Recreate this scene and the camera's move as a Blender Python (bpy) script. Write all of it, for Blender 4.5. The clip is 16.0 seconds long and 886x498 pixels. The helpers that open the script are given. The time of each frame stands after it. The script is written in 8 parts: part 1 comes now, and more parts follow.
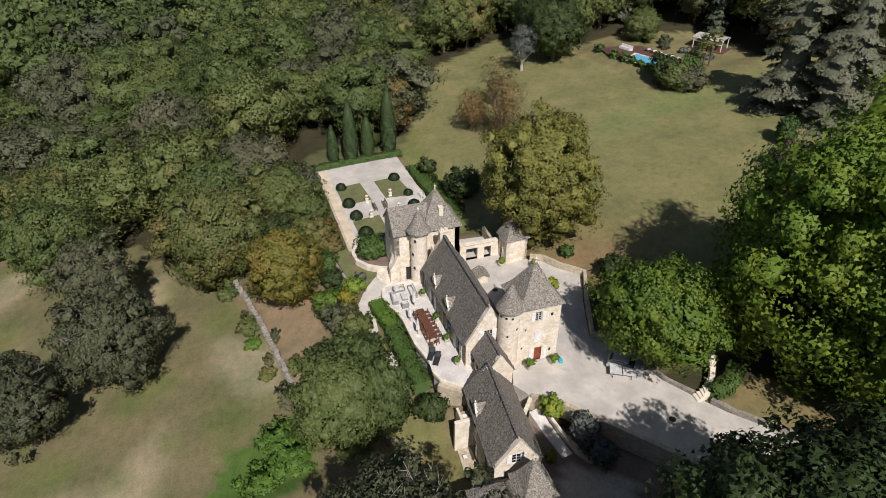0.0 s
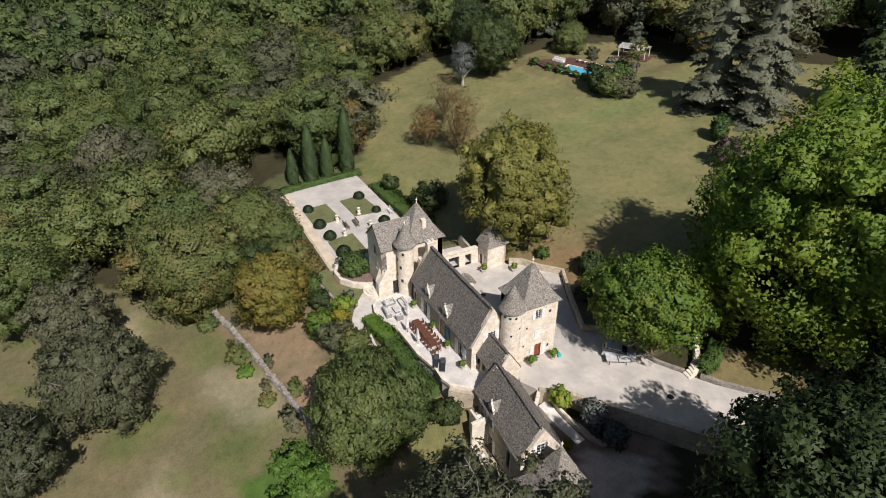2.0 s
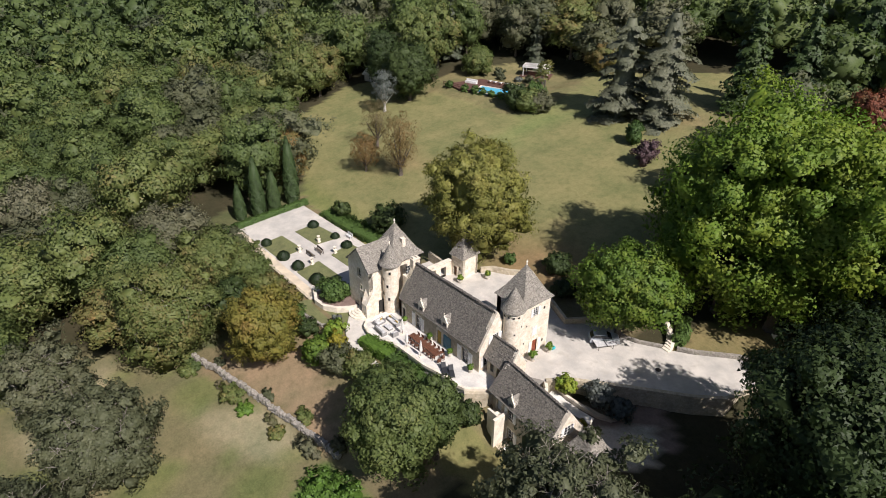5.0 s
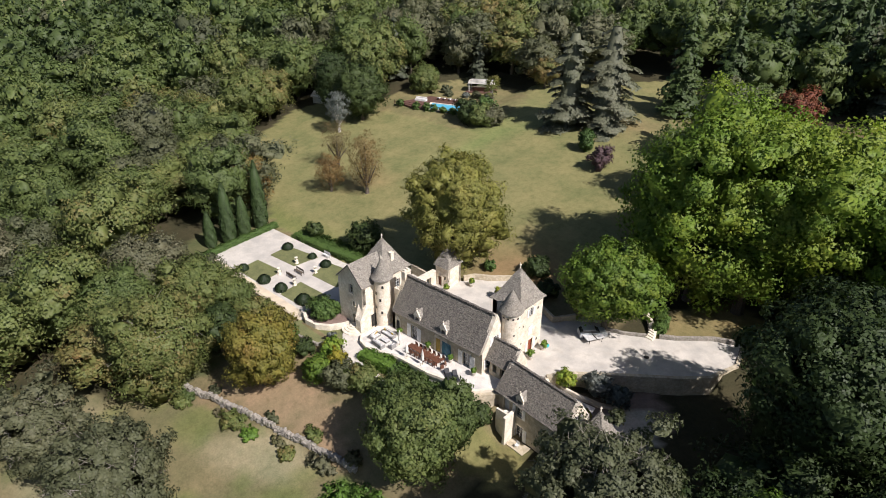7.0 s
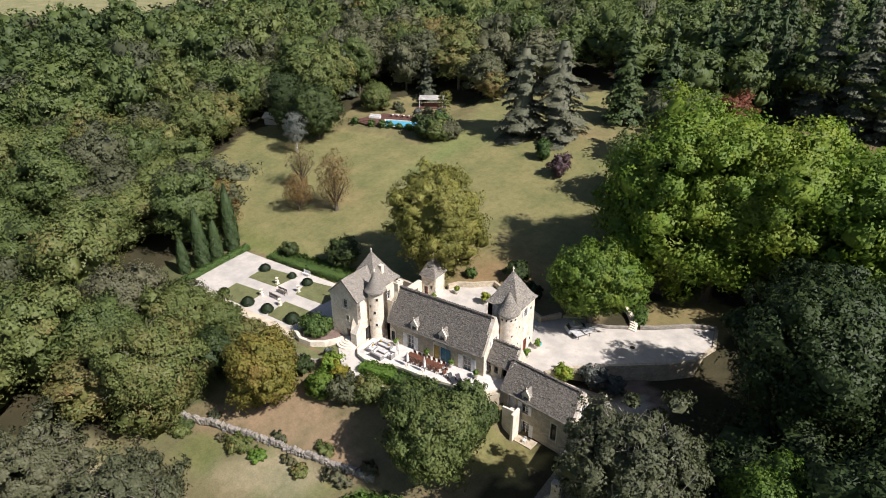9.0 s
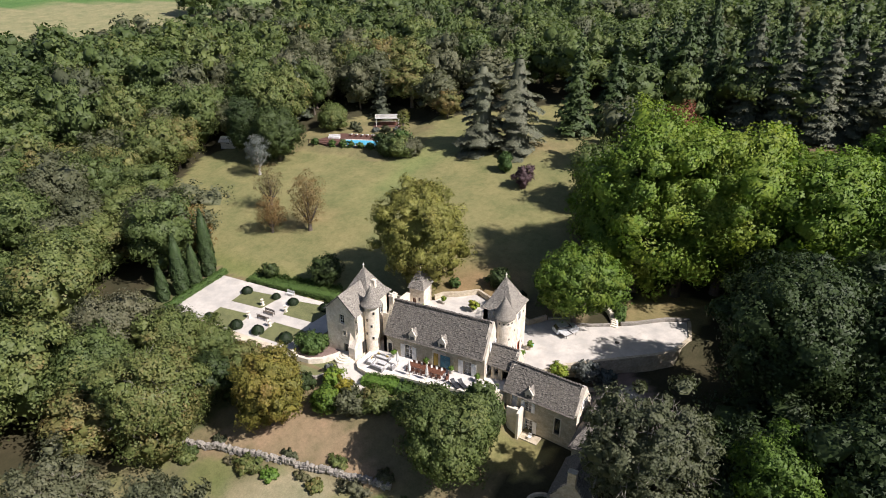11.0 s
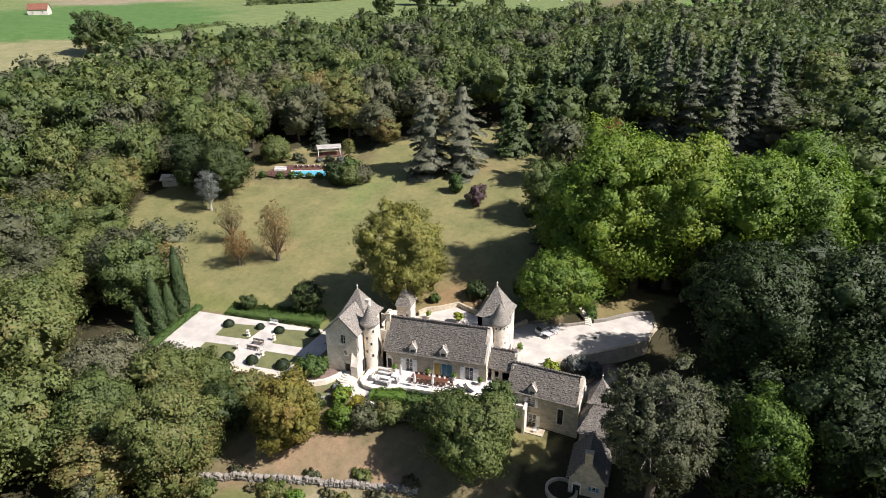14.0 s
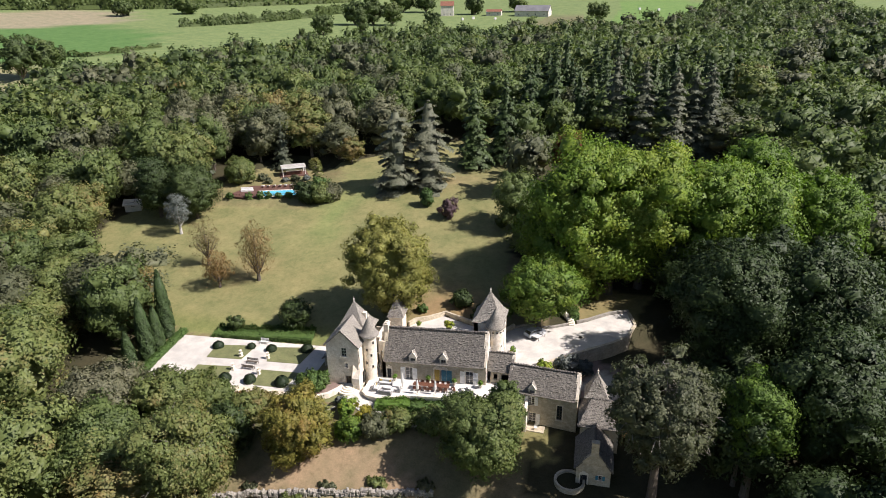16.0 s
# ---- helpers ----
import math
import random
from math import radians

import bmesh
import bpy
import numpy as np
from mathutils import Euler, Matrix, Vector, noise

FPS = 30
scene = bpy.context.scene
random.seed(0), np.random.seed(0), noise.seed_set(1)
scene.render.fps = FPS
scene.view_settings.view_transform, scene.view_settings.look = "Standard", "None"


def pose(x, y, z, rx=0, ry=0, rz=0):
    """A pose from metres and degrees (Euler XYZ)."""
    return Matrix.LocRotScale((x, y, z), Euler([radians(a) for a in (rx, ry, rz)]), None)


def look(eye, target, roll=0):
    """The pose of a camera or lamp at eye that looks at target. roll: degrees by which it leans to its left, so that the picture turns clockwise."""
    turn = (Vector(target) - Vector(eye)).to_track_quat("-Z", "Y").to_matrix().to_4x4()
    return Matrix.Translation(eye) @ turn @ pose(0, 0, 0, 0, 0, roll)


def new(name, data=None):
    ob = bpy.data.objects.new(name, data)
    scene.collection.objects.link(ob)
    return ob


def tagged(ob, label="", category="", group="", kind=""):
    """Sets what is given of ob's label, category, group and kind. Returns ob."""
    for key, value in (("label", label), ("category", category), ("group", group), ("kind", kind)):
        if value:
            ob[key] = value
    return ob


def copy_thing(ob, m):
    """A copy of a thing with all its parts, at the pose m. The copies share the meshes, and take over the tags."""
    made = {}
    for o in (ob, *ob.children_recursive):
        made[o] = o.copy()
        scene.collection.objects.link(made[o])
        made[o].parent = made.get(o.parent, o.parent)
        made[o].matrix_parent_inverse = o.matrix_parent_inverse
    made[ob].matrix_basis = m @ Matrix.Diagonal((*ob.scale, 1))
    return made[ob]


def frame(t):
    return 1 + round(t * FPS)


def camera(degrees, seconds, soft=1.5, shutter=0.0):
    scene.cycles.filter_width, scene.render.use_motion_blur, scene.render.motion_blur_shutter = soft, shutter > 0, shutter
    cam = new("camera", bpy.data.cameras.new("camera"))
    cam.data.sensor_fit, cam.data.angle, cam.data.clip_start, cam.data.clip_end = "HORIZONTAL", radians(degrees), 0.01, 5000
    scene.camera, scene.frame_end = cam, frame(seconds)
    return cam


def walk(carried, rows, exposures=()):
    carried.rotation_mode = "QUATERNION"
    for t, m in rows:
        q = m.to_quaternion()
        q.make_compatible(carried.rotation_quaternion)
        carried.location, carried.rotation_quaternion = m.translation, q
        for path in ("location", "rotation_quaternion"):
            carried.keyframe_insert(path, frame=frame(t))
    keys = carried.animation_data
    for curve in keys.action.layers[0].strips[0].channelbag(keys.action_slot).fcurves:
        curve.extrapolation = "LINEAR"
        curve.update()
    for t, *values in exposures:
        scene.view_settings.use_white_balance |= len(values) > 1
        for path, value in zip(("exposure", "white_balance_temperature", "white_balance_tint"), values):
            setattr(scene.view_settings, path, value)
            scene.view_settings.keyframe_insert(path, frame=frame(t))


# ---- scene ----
cam = camera(69.3, 16.0, soft=0.9)
PATH = [
    (0, (65.998, -21.446, 51.469), (64.419, -20.938, 50.351), 0.1),
    (0.5, (65.881, -23.987, 51.488), (64.316, -23.412, 50.383), 0.1),
    (1, (65.732, -26.071, 51.558), (64.18, -25.438, 50.467), 0.0),
    (1.5, (65.519, -28.563, 51.795), (63.986, -27.866, 50.715), 0.1),
    (2, (65.13, -30.962, 52.228), (63.62, -30.206, 51.155), 0.2),
    (2.5, (64.736, -33.431, 52.464), (63.25, -32.615, 51.403), 0.3),
    (3, (64.263, -35.782, 52.59), (62.802, -34.908, 51.54), 0.4),
    (3.5, (63.872, -38.119, 52.879), (62.437, -37.19, 51.841), 0.4),
    (4, (63.064, -40.609, 52.996), (61.659, -39.623, 51.969), 0.5),
    (6.5, (58.481, -51.972, 53.803), (57.244, -50.735, 52.834), 0.3),
    (7, (57.5, -53.957, 53.816), (56.296, -52.677, 52.86), 0.2),
    (7.5, (56.171, -56.037, 53.985), (55.008, -54.713, 53.039), 0.2),
    (8, (55.105, -58.023, 54.038), (53.978, -56.66, 53.105), 0.0),
    (8.5, (53.867, -60.088, 54.164), (52.78, -58.685, 53.242), 0.1),
    (9, (52.621, -62.078, 54.422), (51.575, -60.637, 53.51), 0.0),
    (11.5, (45.592, -71.993, 55.587), (44.758, -70.387, 54.735), -0.1),
    (12, (43.937, -74.132, 55.891), (43.15, -72.496, 55.051), -0.1),
    (12.5, (42.473, -76.109, 56.088), (41.729, -74.447, 55.261), -0.1),
    (13, (40.814, -77.99, 56.109), (40.113, -76.301, 55.297), -0.2),
    (13.5, (39.064, -79.704, 56.18), (38.406, -77.992, 55.382), -0.3),
    (14, (37.487, -81.365, 56.398), (36.872, -79.632, 55.609), -0.5),
    (14.5, (35.543, -82.915, 56.609), (34.973, -81.163, 55.831), -0.5),
    (15, (33.842, -84.614, 56.673), (33.317, -82.842, 55.909), -0.6),
    (15.5, (31.693, -85.944, 56.814), (31.217, -84.153, 56.061), -0.5),
    (16, (30.04, -87.538, 56.963), (29.607, -85.733, 56.221), -0.8),
]
EXPOSURES = [(0.0, -0.06, 6500, 15), (4.0, 0.22, 6500, 16), (8.0, 0.42, 6500, 16), (11.5, 0.55, 6500, 17), (16.0, 0.7, 6500, 17)]
walk(cam, [(t, look(eye, target, roll)) for t, eye, target, roll in PATH], EXPOSURES)

# ---- light ----
SUN_AZ, SUN_EL = -3.0, 46.0  # degrees from +x towards +y, and above the ground
world = bpy.data.worlds.new("sky")
scene.world = world
world.use_nodes = True
wn = world.node_tree.nodes
sky = wn.new("ShaderNodeTexSky")
sky.sky_type = "NISHITA"
sky.sun_disc = False
sky.sun_elevation = radians(SUN_EL)
sky.sun_rotation = radians(90 - SUN_AZ)
sky.altitude = 200
world.node_tree.links.new(sky.outputs[0], wn["Background"].inputs[0])
wn["Background"].inputs[1].default_value = 0.062
lamp = bpy.data.lights.new("sun", "SUN")
lamp.energy = 5.15
lamp.angle = radians(0.6)
lamp.color = (1.0, 0.965, 0.91)
sun = new("sun", lamp)
to_sun = Vector((math.cos(radians(SUN_EL)) * math.cos(radians(SUN_AZ)), math.cos(radians(SUN_EL)) * math.sin(radians(SUN_AZ)), math.sin(radians(SUN_EL))))
sun.matrix_world = look(to_sun * 200, (0, 0, 0))
scene.view_settings.exposure = 0.0

# ---- materials ----


def nodes_of(name):
    m = bpy.data.materials.new(name)
    m.use_nodes = True
    nt = m.node_tree
    return m, nt, nt.nodes["Principled BSDF"]


def ramp_of(nt, fac, stops):
    r = nt.nodes.new("ShaderNodeValToRGB")
    while len(r.color_ramp.elements) < len(stops):
        r.color_ramp.elements.new(0.5)
    for e, (p, c) in zip(r.color_ramp.elements, stops):
        e.position, e.color = p, (*c, 1)
    nt.links.new(fac, r.inputs[0])
    return r.outputs[0]


def noise_of(nt, scale, detail=4, rough=0.6, coord=None):
    n = nt.nodes.new("ShaderNodeTexNoise")
    n.inputs["Scale"].default_value, n.inputs["Detail"].default_value, n.inputs["Roughness"].default_value = scale, detail, rough
    if coord is None:
        coord = nt.nodes.new("ShaderNodeNewGeometry").outputs["Position"]
    nt.links.new(coord, n.inputs["Vector"])
    return n.outputs["Fac"]


def mixed(nt, kind, fac, a, b):
    n = nt.nodes.new("ShaderNodeMix")
    n.data_type, n.blend_type = "RGBA", kind
    if isinstance(fac, float):
        n.inputs["Factor"].default_value = fac
    else:
        nt.links.new(fac, n.inputs["Factor"])
    for k, v in ((6, a), (7, b)):
        if isinstance(v, tuple):
            n.inputs[k].default_value = (*v, 1)
        else:
            nt.links.new(v, n.inputs[k])
    return n.outputs[2]


def bumped(nt, bsdf, height, strength, distance):
    b = nt.nodes.new("ShaderNodeBump")
    b.inputs["Strength"].default_value, b.inputs["Distance"].default_value = strength, distance
    nt.links.new(height, b.inputs["Height"])
    nt.links.new(b.outputs[0], bsdf.inputs["Normal"])


def surface(name, dark, light, fine, coarse, rough=0.85, bump=0.4, dist=0.03, metal=0.0, stain=None):
    """Two scales of noise between two colours, with an optional stain colour in patches."""
    m, nt, bsdf = nodes_of(name)
    f, c = noise_of(nt, fine), noise_of(nt, coarse, 3)
    col = ramp_of(nt, f, [(0.3, dark), (0.7, light)])
    tone = ramp_of(nt, c, [(0.3, (0.72, 0.72, 0.72)), (0.7, (1.08, 1.06, 1.03))])
    col = mixed(nt, "MULTIPLY", 1.0, col, tone)
    if stain:
        mask = ramp_of(nt, noise_of(nt, coarse * 2.3, 6, 0.7), [(0.52, (0, 0, 0)), (0.68, (0.75, 0.75, 0.75))])
        col = mixed(nt, "MIX", mask, col, stain)
    nt.links.new(col, bsdf.inputs["Base Color"])
    bsdf.inputs["Roughness"].default_value = rough
    bsdf.inputs["Metallic"].default_value = metal
    if bump:
        bumped(nt, bsdf, f, bump, dist)
    return m


def masonry(name, dark, light, stain, course=0.28):
    """Coursed limestone: joints by a brick pattern, per-stone tone, rain stains."""
    m, nt, bsdf = nodes_of(name)
    geo = nt.nodes.new("ShaderNodeNewGeometry").outputs["Position"]
    sep = nt.nodes.new("ShaderNodeSeparateXYZ")
    nt.links.new(geo, sep.inputs[0])
    add = nt.nodes.new("ShaderNodeMath")
    nt.links.new(sep.outputs[0], add.inputs[0])
    nt.links.new(sep.outputs[1], add.inputs[1])
    com = nt.nodes.new("ShaderNodeCombineXYZ")
    nt.links.new(add.outputs[0], com.inputs[0])
    nt.links.new(sep.outputs[2], com.inputs[1])
    br = nt.nodes.new("ShaderNodeTexBrick")
    nt.links.new(com.outputs[0], br.inputs["Vector"])
    br.inputs["Scale"].default_value = 1.0
    br.inputs["Brick Width"].default_value = course * 1.9
    br.inputs["Row Height"].default_value = course
    br.inputs["Mortar Size"].default_value = 0.012
    br.inputs["Mortar Smooth"].default_value = 0.5
    br.inputs["Bias"].default_value = 0.062
    br.inputs["Color1"].default_value = (*dark, 1)
    br.inputs["Color2"].default_value = (*light, 1)
    br.inputs["Mortar"].default_value = (*[v * 0.86 for v in light], 1)
    grain = noise_of(nt, 5.0, 5)
    col = mixed(nt, "MULTIPLY", 1.0, br.outputs["Color"], ramp_of(nt, grain, [(0.3, (0.8, 0.78, 0.74)), (0.7, (1.08, 1.07, 1.05))]))
    mask = ramp_of(nt, noise_of(nt, 0.55, 6, 0.7), [(0.42, (0, 0, 0)), (0.68, (0.85, 0.85, 0.85))])
    col = mixed(nt, "MIX", mask, col, stain)
    patch = ramp_of(nt, noise_of(nt, 1.7, 5, 0.7), [(0.34, (0.8, 0.77, 0.71)), (0.55, (1.0, 1.0, 1.0)), (0.75, (1.06, 1.05, 1.03))])
    col = mixed(nt, "MULTIPLY", 1.0, col, patch)
    nt.links.new(col, bsdf.inputs["Base Color"])
    bsdf.inputs["Roughness"].default_value = 0.9
    bumped(nt, bsdf, mixed(nt, "MULTIPLY", 1.0, br.outputs["Fac"], grain), 0.35, -0.03)
    return m


def lauze(name, dark, light, moss):
    """Roof of stone slabs: rows of small rough stones by a cell pattern."""
    m, nt, bsdf = nodes_of(name)
    v = nt.nodes.new("ShaderNodeTexVoronoi")
    v.inputs["Scale"].default_value = 8.0
    v.inputs["Randomness"].default_value = 0.85
    geo = nt.nodes.new("ShaderNodeNewGeometry").outputs["Position"]
    nt.links.new(geo, v.inputs["Vector"])
    bw = nt.nodes.new("ShaderNodeRGBToBW")
    nt.links.new(v.outputs["Color"], bw.inputs[0])
    col = ramp_of(nt, bw.outputs[0], [(0.15, dark), (0.85, light)])
    col = mixed(nt, "MULTIPLY", 1.0, col, ramp_of(nt, noise_of(nt, 7.0, 4), [(0.3, (0.6, 0.6, 0.6)), (0.7, (1.25, 1.25, 1.25))]))
    mask = ramp_of(nt, noise_of(nt, 0.5, 6, 0.75), [(0.5, (0, 0, 0)), (0.72, (0.7, 0.7, 0.7))])
    col = mixed(nt, "MIX", mask, col, moss)
    nt.links.new(col, bsdf.inputs["Base Color"])
    bsdf.inputs["Roughness"].default_value = 0.9
    bumped(nt, bsdf, v.outputs["Distance"], 0.6, -0.045)
    return m


LEAF_TONE = (0.71, 0.73, 0.86)


def foliage(name, stops, glow=0.28, spread=0.5):
    """Leaves: colour by tree (attribute tint), by leaf clump and by patches within the crown; some light passes through."""
    m, nt, bsdf = nodes_of(name)
    stops = [(p, tuple(a * b for a, b in zip(c, LEAF_TONE))) for p, c in stops]
    att = nt.nodes.new("ShaderNodeAttribute")
    att.attribute_name = "tint"
    geo = nt.nodes.new("ShaderNodeNewGeometry")
    n = noise_of(nt, 0.35, 3, 0.6, geo.outputs["Position"])
    own = nt.nodes.new("ShaderNodeObjectInfo").outputs["Random"]
    vary = nt.nodes.new("ShaderNodeMath")
    vary.operation = "MULTIPLY_ADD"
    nt.links.new(own, vary.inputs[0])
    vary.inputs[1].default_value = 0.24
    nt.links.new(att.outputs["Fac"], vary.inputs[2])
    ma = nt.nodes.new("ShaderNodeMath")
    ma.operation = "MULTIPLY_ADD"
    nt.links.new(n, ma.inputs[0])
    ma.inputs[1].default_value = spread
    nt.links.new(vary.outputs[0], ma.inputs[2])
    sub = nt.nodes.new("ShaderNodeMath")
    sub.operation = "SUBTRACT"
    nt.links.new(ma.outputs[0], sub.inputs[0])
    sub.inputs[1].default_value = spread / 2 + 0.12
    col = ramp_of(nt, sub.outputs[0], stops)
    col = mixed(nt, "MULTIPLY", 1.0, col, ramp_of(nt, geo.outputs["Random Per Island"], [(0.0, (0.8, 0.81, 0.8)), (1.0, (1.16, 1.15, 1.12))]))
    col = mixed(nt, "MULTIPLY", 1.0, col, ramp_of(nt, noise_of(nt, 2.4, 3, 0.7, geo.outputs["Position"]), [(0.32, (0.72, 0.74, 0.72)), (0.5, (1.0, 1.0, 1.0)), (0.7, (1.14, 1.14, 1.12))]))
    nt.links.new(col, bsdf.inputs["Base Color"])
    bsdf.inputs["Roughness"].default_value = 0.6
    bsdf.inputs["Specular IOR Level"].default_value = 0.32
    tr = nt.nodes.new("ShaderNodeBsdfTranslucent")
    nt.links.new(mixed(nt, "MULTIPLY", 1.0, col, (1.15, 1.3, 0.85)), tr.inputs[0])
    mx = nt.nodes.new("ShaderNodeMixShader")
    mx.inputs[0].default_value = glow * 0.8
    nt.links.new(bsdf.outputs[0], mx.inputs[1])
    nt.links.new(tr.outputs[0], mx.inputs[2])
    nt.links.new(mx.outputs[0], nt.nodes["Material Output"].inputs[0])
    return m


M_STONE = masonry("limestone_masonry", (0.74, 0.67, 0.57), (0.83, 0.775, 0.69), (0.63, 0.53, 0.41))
M_STONE_DARK = masonry("dark_masonry", (0.47, 0.41, 0.31), (0.6, 0.53, 0.41), (0.34, 0.3, 0.23))
M_TRIM = surface("cut_stone", (0.68, 0.61, 0.5), (0.8, 0.74, 0.63), 6, 1.2)
M_ROOF = lauze("lauze_roof", (0.08, 0.072, 0.062), (0.225, 0.203, 0.172), (0.14, 0.122, 0.096))
M_ROOF_PALE = lauze("pale_lauze_roof", (0.13, 0.118, 0.1), (0.34, 0.31, 0.265), (0.22, 0.195, 0.155))
M_RIDGE = surface("ridge_stone", (0.05, 0.045, 0.04), (0.16, 0.145, 0.13), 9, 2)
M_GRAVEL = surface("limestone_gravel", (0.47, 0.442, 0.4), (0.6, 0.567, 0.52), 22, 0.35, bump=0.25, dist=0.02, stain=(0.41, 0.373, 0.322))
M_PAVE = surface("pale_paving", (0.6, 0.575, 0.53), (0.74, 0.71, 0.665), 6, 0.6, bump=0.2)
M_SANDY = surface("sandy_gravel", (0.58, 0.49, 0.36), (0.7, 0.6, 0.46), 20, 0.5, bump=0.2)
M_BED = surface("bed_grass", (0.1, 0.12, 0.04), (0.19, 0.19, 0.085), 9, 0.7, bump=0.5, dist=0.05)
M_DRYWALL = surface("dry_stone", (0.2, 0.18, 0.155), (0.4, 0.37, 0.33), 4.5, 0.8, bump=0.9, dist=0.12, stain=(0.11, 0.12, 0.06))
M_WOOD = surface("oiled_wood", (0.09, 0.035, 0.02), (0.19, 0.08, 0.045), 14, 2, rough=0.6)
M_DECK = surface("deck_wood", (0.075, 0.035, 0.028), (0.15, 0.075, 0.055), 8, 1, rough=0.7)
M_WHITE = surface("white_paint", (0.72, 0.72, 0.71), (0.82, 0.82, 0.8), 12, 2, rough=0.5, bump=0.05)
M_BLUE = surface("blue_paint", (0.03, 0.17, 0.25), (0.045, 0.22, 0.31), 10, 2, rough=0.5, bump=0.05)
M_RED = surface("red_door_paint", (0.2, 0.045, 0.02), (0.3, 0.08, 0.035), 10, 2, rough=0.55, bump=0.05)
M_YELLOW = surface("ochre_cloth", (0.5, 0.33, 0.06), (0.62, 0.45, 0.12), 10, 2, bump=0.1)
M_GREY = surface("grey_wicker", (0.2, 0.2, 0.2), (0.34, 0.33, 0.32), 18, 3, bump=0.3)
M_CUSHION = surface("pale_cushion", (0.5, 0.5, 0.5), (0.62, 0.62, 0.62), 12, 3, bump=0.1)
M_BLACK = surface("black_canvas", (0.015, 0.016, 0.02), (0.03, 0.032, 0.038), 12, 2, rough=0.7)
M_IRON = surface("dark_iron", (0.02, 0.02, 0.02), (0.045, 0.042, 0.04), 10, 2, rough=0.5, metal=0.6)
M_TERRA = surface("pale_pot", (0.5, 0.46, 0.4), (0.66, 0.62, 0.55), 8, 2)
M_BARK = surface("bark", (0.07, 0.055, 0.042), (0.17, 0.14, 0.11), 7, 1, bump=0.8, dist=0.06)
M_BIRCH = surface("pale_bark", (0.3, 0.28, 0.25), (0.55, 0.53, 0.49), 5, 1)
M_TWIG = surface("grey_twig_bark", (0.16, 0.145, 0.12), (0.36, 0.335, 0.29), 6, 1)
M_TILE = surface("red_roof_tile", (0.16, 0.06, 0.035), (0.27, 0.12, 0.075), 6, 0.6, bump=0.6)
M_SLATE = surface("grey_barn_roof", (0.13, 0.13, 0.14), (0.22, 0.22, 0.23), 2, 0.2)
M_RENDER = surface("pale_render", (0.55, 0.52, 0.46), (0.68, 0.65, 0.58), 3, 0.5)
M_LINEN = surface("white_canvas", (0.66, 0.65, 0.62), (0.78, 0.77, 0.74), 6, 1, bump=0.15)
M_TURQ = surface("turquoise_plastic", (0.03, 0.42, 0.5), (0.04, 0.5, 0.58), 8, 2, rough=0.4, bump=0)
M_DARKIN = surface("dark_interior", (0.02, 0.018, 0.015), (0.04, 0.035, 0.03), 3, 1)
M_PEBBLE = surface("flower_bed_soil", (0.16, 0.11, 0.09), (0.28, 0.2, 0.17), 6, 0.8, bump=0.6, dist=0.08)

M_GLASS, _nt, _b = nodes_of("window_glass")
_b.inputs["Base Color"].default_value = (0.02, 0.025, 0.03, 1)
_b.inputs["Roughness"].default_value = 0.06
_b.inputs["Specular IOR Level"].default_value = 0.8
M_WATER, _nt, _b = nodes_of("pool_water")
_n = noise_of(_nt, 2.2, 3)
_nt.links.new(ramp_of(_nt, _n, [(0.3, (0.07, 0.38, 0.56)), (0.7, (0.14, 0.5, 0.68))]), _b.inputs["Base Color"])
_b.inputs["Roughness"].default_value = 0.05
bumped(_nt, _b, _n, 0.15, 0.03)

# leaf colours, from shaded kinds to yellowing ones
L_OAK = foliage("oak_leaves", [(0.0, (0.09, 0.13, 0.038)), (0.35, (0.148, 0.196, 0.051)), (0.6, (0.212, 0.243, 0.065)), (0.8, (0.303, 0.242, 0.078)), (1.0, (0.390, 0.230, 0.076))], 0.38)
L_GREY = foliage("grey_green_leaves", [(0.0, (0.1, 0.115, 0.05)), (0.5, (0.165, 0.17, 0.078)), (1.0, (0.25, 0.228, 0.125))], 0.36)
L_PLANE = foliage("plane_leaves", [(0.0, (0.08, 0.15, 0.018)), (0.5, (0.168, 0.268, 0.028)), (1.0, (0.36, 0.395, 0.04))], 0.36, 0.7)
L_WALNUT = foliage("walnut_leaves", [(0.0, (0.08, 0.15, 0.022)), (0.5, (0.15, 0.24, 0.03)), (1.0, (0.33, 0.37, 0.042))], 0.38, 0.8)
L_LIME = foliage("lime_leaves", [(0.0, (0.18, 0.2, 0.04)), (0.5, (0.29, 0.28, 0.058)), (1.0, (0.42, 0.33, 0.08))], 0.3, 0.7)
L_ORANGE = foliage("autumn_leaves", [(0.0, (0.17, 0.2, 0.038)), (0.5, (0.3, 0.25, 0.045)), (1.0, (0.35, 0.175, 0.06))], 0.32, 0.9)
L_RUST = foliage("rusty_leaves", [(0.0, (0.24, 0.19, 0.08)), (0.5, (0.31, 0.21, 0.075)), (1.0, (0.33, 0.19, 0.062))], 0.35, 0.8)
L_DARK = foliage("dark_shrub_leaves", [(0.0, (0.03, 0.053, 0.013)), (0.5, (0.053, 0.083, 0.02)), (1.0, (0.1, 0.135, 0.033))], 0.22)
L_HEDGE = foliage("hedge_leaves", [(0.0, (0.062, 0.118, 0.026)), (0.5, (0.105, 0.175, 0.036)), (1.0, (0.16, 0.225, 0.046))], 0.2)
L_BRIGHT = foliage("bright_shrub_leaves", [(0.0, (0.123, 0.228, 0.032)), (0.5, (0.228, 0.350, 0.044)), (1.0, (0.560, 0.507, 0.052))], 0.3)
